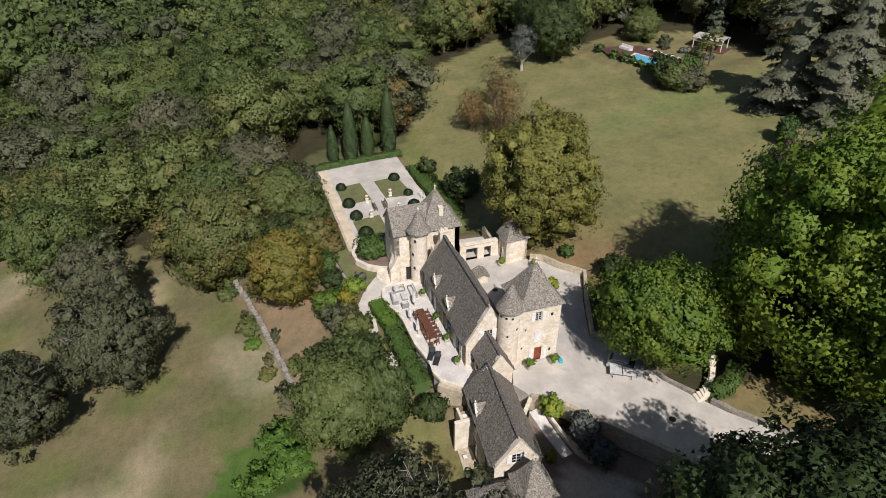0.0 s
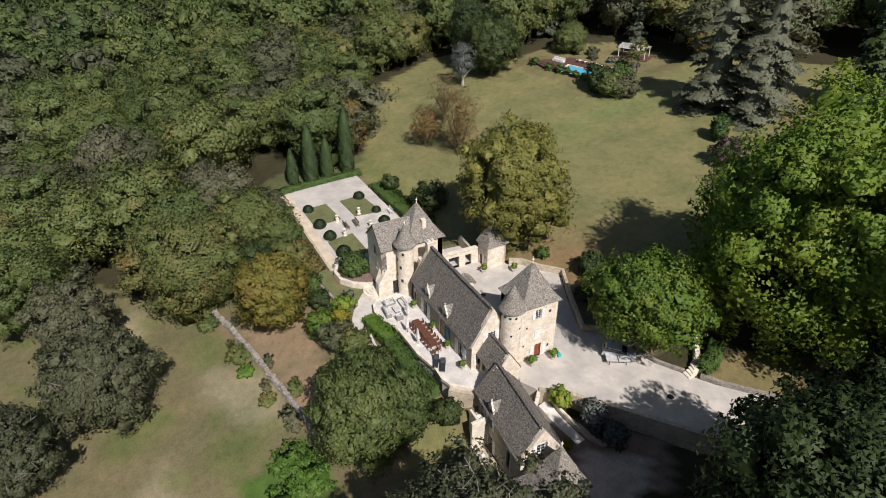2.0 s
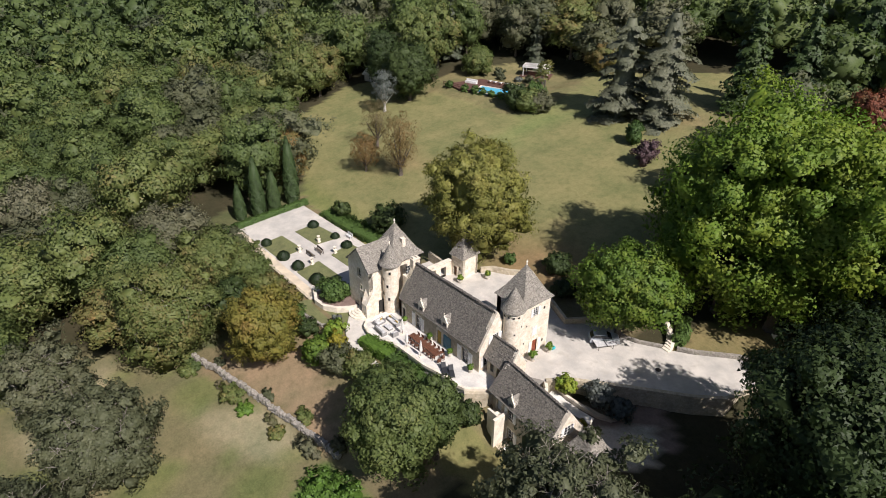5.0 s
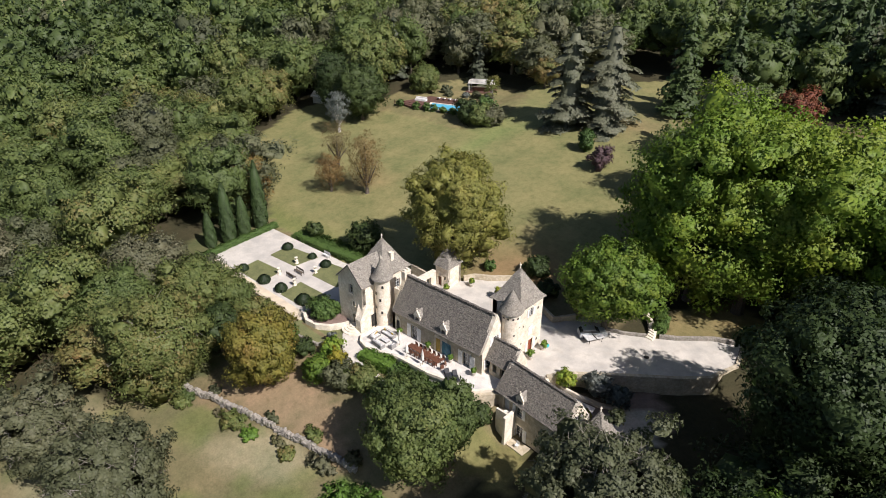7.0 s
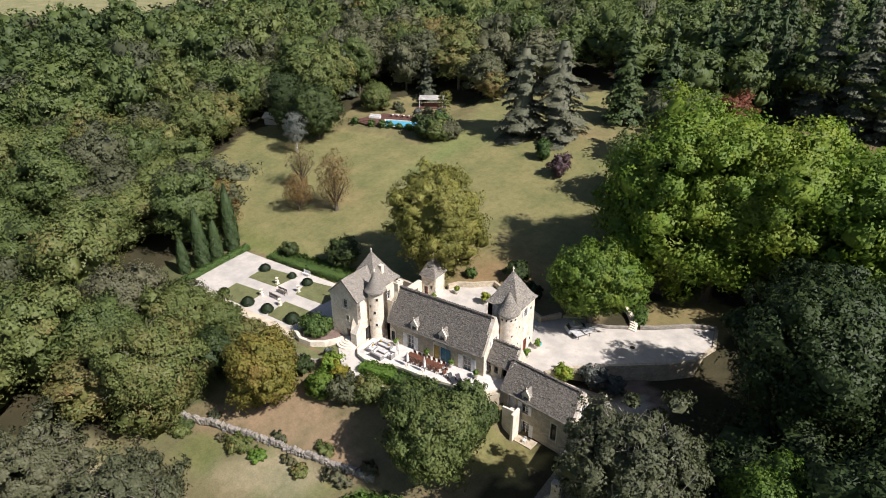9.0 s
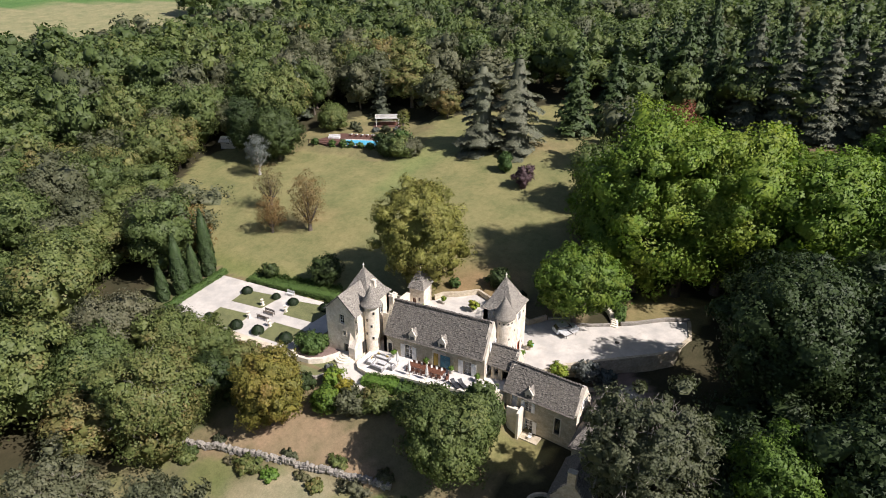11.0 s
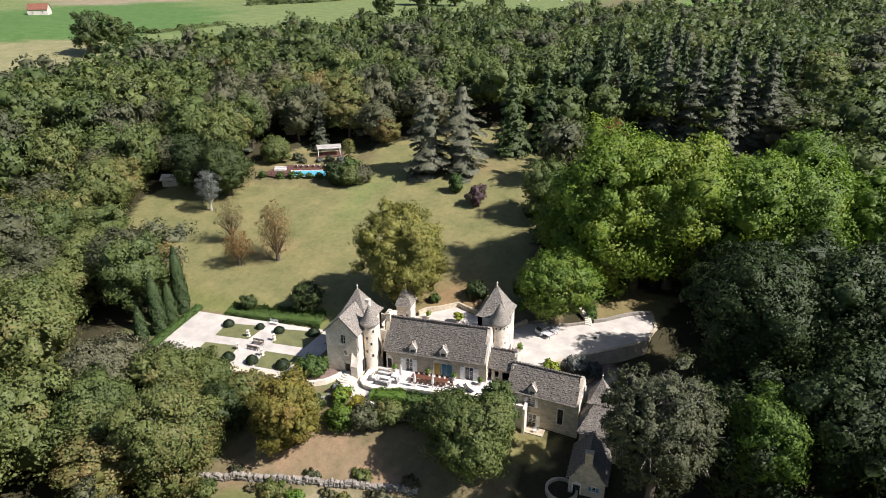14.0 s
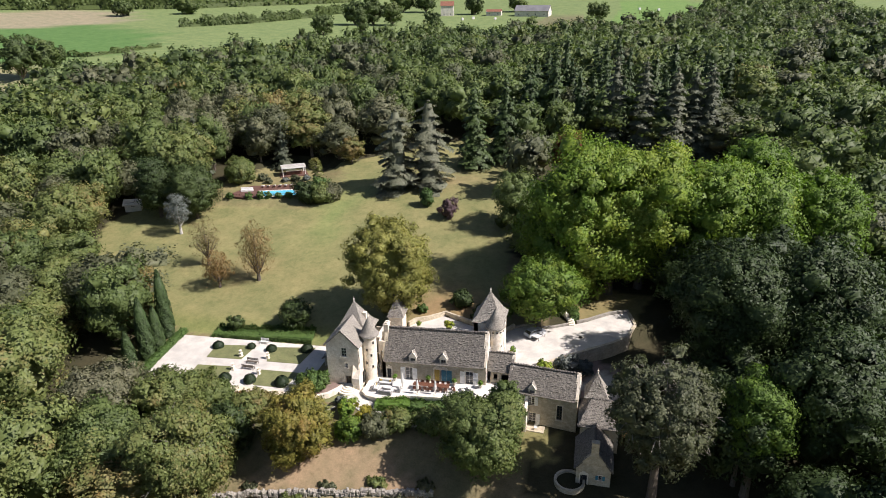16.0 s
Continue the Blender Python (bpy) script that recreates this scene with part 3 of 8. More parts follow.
def joined(sets):
    return tuple(np.concatenate([s[i] for s in sets]) for i in range(3))


def ico(sub):
    bm = bmesh.new()
    bmesh.ops.create_icosphere(bm, subdivisions=sub, radius=1)
    v = np.array([p.co[:] for p in bm.verts])
    f = np.array([[q.index for q in p.verts] for p in bm.faces])
    bm.free()
    return v, f


ICO1, ICO2 = ico(1), ico(2)


def cloud(rng, radii, lift, puffs, per, size, puff_r=0.36, core=0.74, low=-0.45, loose=0.45, tuft=17, solid=True, bough_ico=None, flat=0.85, mottle=0.07, cover=0.42, lobe=0.26, depth=0.36):
    """A broad-leaved crown: sprays of leaves in tufts, tufts on round boughs, boughs about an uneven inner mass.
    Returns the leaves (corners, facing, tint) and the inner mass (corners, faces, facing)."""
    radii = np.array(radii, float)
    d = unit(rng.normal(size=(puffs * 4, 3)))
    d = d[d[:, 2] > low][:puffs]
    # keep boughs apart from one another
    for _ in range(8):
        gap = d[:, None] - d[None]
        dist = np.linalg.norm(gap, axis=-1, keepdims=True) + np.eye(len(d))[:, :, None] * 9
        d = unit(d + 0.03 * (gap / dist**2 * (dist < 0.9)).sum(1))
    lobes = unit(rng.normal(size=(6, 3)) + np.array([0, 0, 0.3]))
    swell = 1.1 - lobe + lobe * np.clip((d @ lobes.T).max(1, keepdims=True), 0, 1) ** 5
    # broad shoulders rather than a plain ball
    swell = swell * (np.hypot(d[:, :1], d[:, 1:2]) ** 2.7 + np.abs(d[:, 2:]) ** 2.7) ** (-1 / 2.7)
    reach = swell * (rng.uniform(0.9 - depth, 0.9, (len(d), 1)) + 0.16 * (rng.random((len(d), 1)) < 0.15))
    pc = d * reach * radii
    pr = puff_r * radii.mean() * rng.uniform(0.6, 1.35, (len(d), 1))
    c, n, sh_, dt = [], [], [], []
    squash = np.array([1, 1, flat])
    for k in range(len(d)):
        count = max(4, per // tuft)
        tq = unit(rng.normal(size=(count, 3)) + 0.9 * d[k] + np.array([0, 0, 0.35]))
        tc = pc[k] + tq * pr[k] * squash * rng.uniform(0.78, 1.2, (count, 1))
        tr = pr[k] * rng.uniform(0.24, 0.44, (count, 1))
        pick = rng.integers(count, size=per)
        q = unit(rng.normal(size=(per, 3)) + 0.55 * tq[pick])
        p = tc[pick] + q * tr[pick] * rng.uniform(0.55, 1.15, (per, 1))
        # the rest of them cover the bough between its tufts
        even = unit(rng.normal(size=(per, 3)) + 0.5 * d[k] + np.array([0, 0, 0.3]))
        thin = rng.random((per, 1)) < cover
        p = np.where(thin, pc[k] + even * pr[k] * squash * rng.uniform(0.74, 0.98, (per, 1)), p)
        q = np.where(thin, even, q)
        c.append(p)
        sh_.append(unit(0.6 * q + np.where(thin, 0.0, 0.42) * tq[pick] + 0.5 * unit(p / radii)) + 0.16 * rng.normal(size=(per, 3)))
        dt.append((rng.normal(0, mottle) + rng.normal(0, mottle * 0.7, count))[pick])
    c, sh_, dt = np.concatenate(c), np.concatenate(sh_), np.concatenate(dt)
    # leaves buried in the crown are never seen
    keep = np.linalg.norm(c / radii, axis=1) > core * 0.85
    if solid:
        for k in range(len(d)):
            keep &= np.linalg.norm((c - pc[k]) / squash, axis=1) > pr[k, 0] * 0.66
    keep &= (c[:, 2] / radii[2] > -0.55) | (rng.random(len(c)) < (0.35 if low > -0.9 else 1.0))
    c, sh_, dt = c[keep], sh_[keep], dt[keep]
    up = np.array([0, 0, lift])
    v, nn, _ = leaves_at(c + up, sh_ + loose * rng.normal(size=c.shape), sh_, size, rng)
    leaves = (v, nn, np.repeat(dt, 3))
    if not solid:
        return leaves, None
    vs, fs, ns, base = [], [], [], 0
    iv, jf = bough_ico or ICO1
    for k in range(len(d)):
        w = iv * (1 + 0.2 * rng.normal(size=(len(iv), 1)))
        vs.append(pc[k] + w * pr[k] * squash * 0.68 + up)
        ns.append(unit(0.6 * iv + 0.5 * d[k] + 0.5 * rng.normal(size=iv.shape)))
        fs.append(jf + base)
        base += len(iv)
    vs.append(iv * radii * core * 0.9 + up)
    ns.append(iv)
    fs.append(jf + base)
    return leaves, (np.concatenate(vs), np.concatenate(fs), np.concatenate(ns))


def conifer_cloud(rng, height_, radius, tiers, arms, per, size, start=0.1, droop=0.25, full=0.9, ragged=0.3):
    """A tiered conifer: flat drooping boughs round a stem, wide below and pointed above."""
    c, n, sh_, dt = [], [], [], []
    for k in range(tiers):
        f = (k + rng.uniform(-0.3, 0.3)) / (tiers - 1)
        f = min(max(f, 0.0), 1.0)
        z = height_ * (start + (1 - start) * f)
        reach = radius * (1 - f) ** full + 0.25
        m = max(4, int(arms * (1 - 0.6 * f)))
        turn = rng.uniform(0, 6.28)
        for a in range(m):
            ang = turn + 6.283 * a / m + rng.normal(0, 0.2)
            ln = reach * rng.uniform(1 - ragged * 1.5, 1 + ragged * 0.6)
            cnt = max(5, int(per * ln / radius))
            s = rng.uniform(0.2, 1.0, cnt) ** 0.7
            wide = 0.22 * ln * rng.normal(size=cnt) * (1.15 - 0.6 * s)
            out = np.array([math.cos(ang), math.sin(ang), 0])
            side = np.array([-out[1], out[0], 0])
            p = out * (s * ln)[:, None] + side * wide[:, None]
            tip = rng.normal(0, 0.1) * ln
            p[:, 2] = z + tip * s - droop * ln * s**2 - 0.5 * np.abs(wide) * droop + rng.normal(0, 0.14, cnt) * size
            c.append(p)
            face = np.array([0, 0, 0.75]) + 0.75 * out + side * (wide / (0.3 * ln))[:, None] * 0.5
            sh_.append(face + 0.2 * rng.normal(size=(cnt, 3)))
            dt.append(np.full(cnt, rng.normal(0, 0.07)))
    c, sh_ = np.concatenate(c), np.concatenate(sh_)
    v, nn, _ = leaves_at(c, unit(sh_) + 0.35 * rng.normal(size=c.shape), sh_, size, rng, 1.7)
    leaves = (v, nn, np.repeat(np.concatenate(dt), 3))
    prof = [(0.04, 0)] + [(0.42 * (1 - h) ** full, h) for h in (0.04, 0.25, 0.5, 0.72, 0.88, 0.97)]
    v, f, n = [], [], []
    st = 9
    for r, h in prof:
        for a in range(st):
            e = 6.283 * a / st
            v.append((r * radius * math.cos(e), r * radius * math.sin(e), height_ * (start + (1 - start) * h)))
            n.append((math.cos(e) * 0.9, math.sin(e) * 0.9, 0.35))
    for i in range(len(prof) - 1):
        for a in range(st):
            b = (a + 1) % st
            f.append((i * st + a, i * st + b, (i + 1) * st + b))
            f.append((i * st + a, (i + 1) * st + b, (i + 1) * st + a))
    return leaves, (np.array(v), np.array(f), unit(np.array(n)))


def spindle_cloud(rng, height_, radius, count, size):
    """A cypress: a dense upright spindle."""
    f = rng.uniform(0, 1, count) ** 0.85
    r = radius * np.clip(np.sin(np.clip(f * 0.93 + 0.07, 0, 1) ** 0.62 * 3.1416), 0, 1) ** 0.7
    a = rng.uniform(0, 6.2832, count)
    bump = 1 + 0.09 * np.sin(a * 5 + f * 23) + 0.05 * np.sin(a * 9 - f * 41)
    out = np.stack([np.cos(a), np.sin(a), 0 * a], 1)
    c = out * (r * bump)[:, None]
    c[:, 2] = f * height_
    face = out + np.array([0, 0, 0.3]) + 0.25 * rng.normal(size=(count, 3))
    leaves = leaves_at(c, face + 0.3 * rng.normal(size=(count, 3)), face, size, rng, 1.7)
    v, fc = ICO2
    core = v * np.array([radius * 0.84, radius * 0.84, height_ * 0.47]) + np.array([0, 0, height_ * 0.49])
    return leaves, (core, fc, unit(v * np.array([1, 1, 0.4])))


def leafy_mesh(name, leaves, core, material, tint=0.5):
    """A mesh of leaves and an inner mass, each leaf shaded the way its clump faces; tint: one number, or one for each corner."""
    lv, ln, lt = leaves
    cv, cf, cn = core if core is not None else (np.zeros((0, 3)), np.zeros((0, 3), int), np.zeros((0, 3)))
    verts, facing = np.concatenate([lv, cv]), np.concatenate([ln, cn])
    if np.isscalar(tint):
        tint = np.concatenate([tint + lt, np.full(len(cv), tint)])
    k = len(lv)
    loops = np.concatenate([np.arange(k), (cf + k).ravel()]).astype(np.int32)
    starts = np.arange(0, len(loops), 3, dtype=np.int32)
    me = bpy.data.meshes.new(name)
    me.vertices.add(len(verts))
    me.vertices.foreach_set("co", verts.astype(np.float32).ravel())
    me.loops.add(len(loops))
    me.loops.foreach_set("vertex_index", loops)
    me.polygons.add(len(starts))
    me.polygons.foreach_set("loop_start", starts)
    me.update(calc_edges=True)
    att = me.attributes.new("tint", "FLOAT", "POINT")
    att.data.foreach_set("value", tint.astype(np.float32))
    att = me.attributes.new("custom_normal", "FLOAT_VECTOR", "POINT")
    att.data.foreach_set("vector", facing.astype(np.float32).ravel())
    me.materials.append(material)
    return me


def limb(v, f, a, b, ra, rb, sides=6):
    """Adds a tapered round limb from a to b."""
    a, b = Vector(a), Vector(b)
    q = (b - a).to_track_quat("Z", "Y")
    k = len(v)
    for p, r in ((a, ra), (b, rb)):
        for s in range(sides):
            w = p + q @ Vector((r * math.cos(math.tau * s / sides), r * math.sin(math.tau * s / sides), 0))
            v.append(w[:])
    for s in range(sides):
        t = (s + 1) % sides
        f.append((k + s, k + t, k + sides + t, k + sides + s))
    f.append(tuple(k + sides + s for s in range(sides)))


def trunk_mesh(rng, tall, crown_z, spread, r, material, limbs=7, lean=0.0):
    v, f = [], []
    fork = Vector((lean * tall, 0, tall))
    limb(v, f, (0, 0, -0.6), (0, 0, 0.35), r * 1.55, r * 1.05, 8)
    limb(v, f, (0, 0, 0.33), fork, r * 1.05, r * 0.75, 8)
    for k in range(limbs):
        a = math.tau * (k + rng.uniform(-0.3, 0.3)) / limbs
        rise = rng.uniform(0.5, 1.0)
        mid = fork + Vector((math.cos(a) * spread * 0.35, math.sin(a) * spread * 0.35, (crown_z - tall) * 0.45 * rise + 0.3))
        tip = fork + Vector((math.cos(a) * spread * 0.8, math.sin(a) * spread * 0.8, (crown_z - tall) * 1.2 * rise + 0.5))
        limb(v, f, fork - Vector((0, 0, 0.15)), mid, r * 0.5, r * 0.32)
        limb(v, f, mid, tip, r * 0.32, r * 0.07, 5)
    limb(v, f, fork - Vector((0, 0, 0.1)), fork + Vector((0, 0, (crown_z - tall) * 1.5)), r * 0.7, r * 0.12)
    me = mesh_of("trunk", v, f)
    me.materials.append(material)
    return me


def tree(at, tall, radii, leaves, label, seed, puffs=34, per=70, size=0.5, clear=None, bark=None, tint=0.5, group="", core=0.66, puff_r=0.3, low=-0.45, z=None, category="tree", name="tree", loose=0.45, cover=0.42, lobe=0.26, twigs=0, depth=0.36):
    """A broad-leaved tree standing at a place in plan: total height, crown radii."""
    rng = np.random.default_rng(seed)
    x, y = at
    base = ground_at(x, y) if z is None else z
    ob = thing(name, label, category, (x, y, base - 0.1), group)
    mid = tall - radii[2] * 0.97
    clear = clear if clear is not None else max(0.6, mid - radii[2] * 0.6)
    part("trunk", trunk_mesh(rng, clear, mid, max(radii[:2]), 0.028 * tall + 0.06, bark or M_BARK), bark or M_BARK, ob)
    solid = core >= 0.42
    lv, c = cloud(rng, radii, mid, puffs, int(per * 4.2), size * 0.66, core=core, puff_r=puff_r, low=low, loose=loose, solid=solid, cover=cover, lobe=lobe, depth=depth)
    if not solid:
        # thin crowns: a looser veil of leaves further in
        rr = np.array(radii) * 0.6
        k = int(7.0 * rr[0] * rr[2] / size**2)
        d = unit(rng.normal(size=(k, 3)))
        p = d * rr * rng.uniform(0.4, 1.1, (k, 1)) + np.array([0, 0, mid])
        lv = joined([lv, leaves_at(p, d + 0.5 * rng.normal(size=d.shape), d, size, rng)])
    part("crown", leafy_mesh("crown", lv, c, leaves, tint), leaves, ob)
    if twigs:
        v, f = [], []
        for k in range(twigs):
            d = unit(rng.normal(size=3) + np.array([0, 0, 0.5]))
            a = d * np.array(radii) * 0.62
            e = unit(d + 0.35 * rng.normal(size=3)) * np.array(radii) * rng.uniform(0.86, 1.02)
            up = np.array([0, 0, mid])
            limb(v, f, up + a, up + e, 0.05, 0.015, 3)
            for q in range(2):
                g = a + (e - a) * rng.uniform(0.35, 0.75)
                limb(v, f, up + g, up + g + unit(e - a + 0.9 * np.linalg.norm(e - a) * rng.normal(size=3)) * rng.uniform(0.5, 1.1), 0.035, 0.012, 3)
        part("branchwork", (v, f), M_TWIG, ob, "pale bare twigs")
    return ob


def conifer(at, tall, radius, leaves, label, seed, tiers=22, arms=11, per=26, size=0.7, start=0.08, droop=0.25, full=0.9, tint=0.5, group="", bark=None):
    rng = np.random.default_rng(seed)
    x, y = at
    ob = thing("conifer", label, "tree", (x, y, ground_at(x, y) - 0.1), group)
    v, f = [], []
    limb(v, f, (0, 0, -0.5), (0, 0, tall * 0.95), 0.025 * tall, 0.03, 8)
    part("trunk", (v, f), bark or M_BARK, ob)
    q, c = conifer_cloud(rng, tall, radius, tiers, arms, int(per * 1.8), size * 0.8, start, droop, full, 0.24 if full > 0.4 else 0.38)
    part("crown", leafy_mesh("crown", q, c, leaves, tint), leaves, ob)
    return ob


def shrub(at, radii, leaves, label, seed, size=0.28, puffs=16, per=60, z=None, tint=0.5, group="", name="shrub", core=0.8, category="shrub"):
    rng = np.random.default_rng(seed)
    x, y = at
    base = ground_at(x, y) if z is None else z
    ob = thing(name, label, category, (x, y, base), group)
    lv, c = cloud(rng, radii, radii[2] * 0.82, puffs, int(per * 2.2), size * 0.9, core=core, low=-0.7, tuft=9)
    above = lv[0].reshape(-1, 3, 3)[:, :, 2].max(1) > 0.0
    lv = tuple(x.reshape(len(above), -1)[above].reshape(-1, *x.shape[1:]) for x in lv)
    part("foliage", leafy_mesh("foliage", lv, c, leaves, tint), leaves, ob)
    return ob


def replicate(sources, places, rng):
    """Joins copies of leaf clouds at (x, y, z, scale, tall, tint): leaves, inner masses and tints."""
    lv, ln, cvs, cns, cfs, tq, tc, base = [], [], [], [], [], [], [], 0
    for x, y, z, s, h, tint in places:
        (v, n, dt), (cv, cf, cn) = sources[rng.integers(len(sources))]
        a = rng.uniform(0, 6.2832)
        turn = np.array([[math.cos(a), -math.sin(a), 0], [math.sin(a), math.cos(a), 0], [0, 0, 1]])
        rot = turn * np.array([s, s, h])
        lv.append(v @ rot.T + (x, y, z))
        ln.append(n @ turn.T)
        cvs.append(cv @ rot.T + (x, y, z))
        cns.append(cn @ turn.T)
        cfs.append(cf + base)
        base += len(cv)
        tq.append(tint + dt)
        tc.append(np.full(len(cv), tint))
    leaves = (np.concatenate(lv), np.concatenate(ln), None)
    return leaves, (np.concatenate(cvs), np.concatenate(cfs), np.concatenate(cns)), np.concatenate(tq + tc)


def scatter(rng, x0, x1, y0, y1, step, test):
    """Jittered hexagonal places within bounds that pass a test."""
    xs, ys = np.arange(x0, x1, step), np.arange(y0, y1, step * 0.87)
    gx, gy = np.meshgrid(xs, ys)
    gx = gx + (np.arange(len(ys)) % 2)[:, None] * step / 2 + rng.uniform(-0.3, 0.3, gx.shape) * step
    gy = gy + rng.uniform(-0.3, 0.3, gy.shape) * step
    x, y = gx.ravel(), gy.ravel()
    ok = test(x, y)
    return list(zip(x[ok].tolist(), y[ok].tolist()))


def woodland(x, y):
    ok = inside(WOOD_EDGE, x, y)
    for p, d in ((GARDEN_VIEW, 0.0), (EAST_GLADE, 0.0), (LAWN, 0.2), (POOLSIDE, 0.2), (ESTATE, 0.3), (CLEARING, 2.0)):
        ok &= ~near_poly(p, x, y, d)
    return ok


CONIFERS = [(-2, 98), (24, 106), (40, 113), (72, 114), (84, 150), (60, 190), (0, 170)]


def build_woods():
    rng = np.random.default_rng(11)
    spots = scatter(rng, -345, 215, -165, 655, 11.0, woodland)
    near, far, fir = [], [], []
    for x, y in spots:
        if inside(CONIFERS, x, y) and rng.random() < 0.45:
            fir.append((x, y))
        elif (x < 20 and -115 < y < 66 and x > -112) or (40 < x < 80 and -40 < y < 40) or (-112 < x < -30 and 60 < y < 112):
            near.append((x, y))
        else:
            far.append((x, y))
    # nearest trees: things of their own on a few shared shapes
    kinds = []
    for k, (fine, leaves, tint, word) in enumerate([(fine, *kind) for fine in (True, False) for kind in ((L_OAK, 0.42, "dark green"), (L_OAK, 0.56, "green"), (L_OAK, 0.3, "deep green"), (L_GREY, 0.45, "grey-green"), (L_OAK, 0.66, "yellowing green"), (L_GREY, 0.65, "half-bare grey-green"), (L_DARK, 0.4, "very dark green"))]):
        r2 = np.random.default_rng(50 + k)
        q, c = cloud(r2, (5.3, 5.3, 6.0), 7.4, 32, 230 if fine else 125, 0.3 if fine else 0.4, puff_r=0.36, core=0.66, low=-0.5, tuft=17 if fine else 12)
        kinds.append((leafy_mesh("crown", q, c, leaves, tint), trunk_mesh(r2, 4.2, 8.2, 4.6, 0.34, M_BARK, 5), leaves, word))
    firsts = {}
    near.sort(key=lambda p: math.hypot(p[0] + 20, p[1] + 25))
    for i, (x, y) in enumerate(near):
        if i >= 205:
            far.append((x, y))
            continue
        k = int(rng.choice(6, p=[0.24, 0.21, 0.15, 0.23, 0.07, 0.1])) if x < 38 else 6
        k += 0 if i < 85 else 7
        s, h = rng.uniform(0.9, 1.5), rng.uniform(0.8, 1.35)
        m = Matrix.LocRotScale((x, y, ground_at(x, y) - 0.2), Euler((0, 0, rng.uniform(0, 6.28))), (s, s, h))
        if k not in firsts:
            me, tr, leaves, word = kinds[k]
            ob = thing("woodland_tree", f"{word} broad-leaved tree in dense woodland", "tree", group="trees of the wood")
            part("trunk", tr, M_BARK, ob)
            part("crown", me, leaves, ob)
            ob.matrix_basis = m
            firsts[k] = ob
        else:
            o = copy_thing(firsts[k], Matrix.Identity(4))
            o.matrix_basis = m
    # beyond them one mass, coarser with distance
    for word, count, per, leaf, spots, kw in (("wood", 18, 56, 0.56, [p for p in far if math.hypot(p[0], p[1] - 30) < 165], 0), ("far_wood", 12, 30, 0.8, [p for p in far if math.hypot(p[0], p[1] - 30) >= 165], 1)):
        srcs = []
        for k in range(6):
            r2 = np.random.default_rng(80 + k + 10 * kw)
            srcs.append(cloud(r2, (5.2, 5.2, 5.6), 8.0, count, per, leaf, puff_r=0.4, core=0.7, low=-0.3, tuft=6 if kw == 0 else 5))
        pl = []
        for x, y in spots:
            s = rng.uniform(0.95, 1.55)
            t = 0.0 + 0.48 * rng.beta(2, 2.4) + (0.22 if rng.random() < 0.04 else 0)
            pl.append((x, y, ground_at(x, y) - 0.3, s, rng.uniform(0.85, 1.45), t))
        for leaves, share in ((L_OAK, 0), (L_GREY, 1)):
            some = [p for i, p in enumerate(pl) if (i % 6 == 2) == bool(share)]
            q, c, t = replicate(srcs, some, rng)
            tagged(part("woodland", leafy_mesh("woodland", q, c, leaves, t), leaves), "mixed green deciduous wood, yellowing in places" if not share else "grey-green oaks scattered through the wood", "woodland", kind="stuff")
    firs = []
    for k in range(4):
        r2 = np.random.default_rng(120 + k)
        firs.append(conifer_cloud(r2, 23, 4.8, 18, 10, 32, 0.72, 0.06, 0.32, 0.62))
    pl = [(x, y, ground_at(x, y) - 0.3, rng.uniform(0.8, 1.15), rng.uniform(0.85, 1.2), rng.uniform(0.15, 0.6)) for x, y in fir]
    q, c, t = replicate(firs, pl, rng)
    tagged(part("conifer_stand", leafy_mesh("conifer_stand", q, c, L_SPRUCE, t), L_SPRUCE), "dark green stand of tall conifers", "woodland", kind="stuff")


build_woods()

# trees that stand out by themselves
tree((-4.8, 15.4), 18.2, (6.9, 6.9, 8.1), L_LIME, "round yellow-green lime tree beside the small square tower", 1, 190, 62, 0.34, clear=2.6, tint=0.46, low=-0.85, puff_r=0.2, core=0.8, lobe=0.04, depth=0.2)
tree((28.3, 31.8), 29.5, (9.9, 9.9, 13.8), L_PLANE, "huge bright green plane tree above the gravel drive", 2, 90, 120, 0.55, tint=0.62, low=-0.9, core=0.6, puff_r=0.24, cover=0.24)
tree((35.0, 33.8), 28.6, (7.8, 7.8, 13.0), L_PLANE, "huge bright green plane tree in a row", 33, 70, 105, 0.55, tint=0.68, low=-0.9, group="plane trees", core=0.6, puff_r=0.27, cover=0.24)
tree((41, 37.5), 29.5, (9.2, 9.2, 13.8), L_PLANE, "huge bright green plane tree in a row", 3, 88, 110, 0.55, tint=0.72, low=-0.9, group="plane trees", core=0.6, puff_r=0.24, cover=0.24)
tree((53, 39), 28, (8.6, 8.6, 13.0), L_PLANE, "large green plane tree in a row", 4, 90, 70, 0.6, tint=0.45, low=-0.8, group="plane trees", puff_r=0.25, cover=0.26)
tree((62, 42), 27, (8.8, 8.8, 12.5), L_PLANE, "large green plane tree in a row", 5, 90, 65, 0.62, tint=0.5, low=-0.8, group="plane trees", puff_r=0.25, cover=0.26)
tree((75, 46), 27, (8.8, 8.8, 12.5), L_PLANE, "large green plane tree in a row", 6, 80, 60, 0.65, tint=0.45, low=-0.8, group="plane trees", puff_r=0.25, cover=0.26)
tree((48, 49), 25, (7.8, 7.8, 11), L_PLANE, "large green plane tree in a second row", 26, 70, 60, 0.65, tint=0.45, low=-0.8, group="plane trees", puff_r=0.26, cover=0.26)
tree((64, 57), 26, (8.8, 8.8, 11.5), L_PLANE, "large green plane tree in a second row", 27, 70, 60, 0.65, tint=0.45, low=-0.8, group="plane trees", puff_r=0.26, cover=0.26)
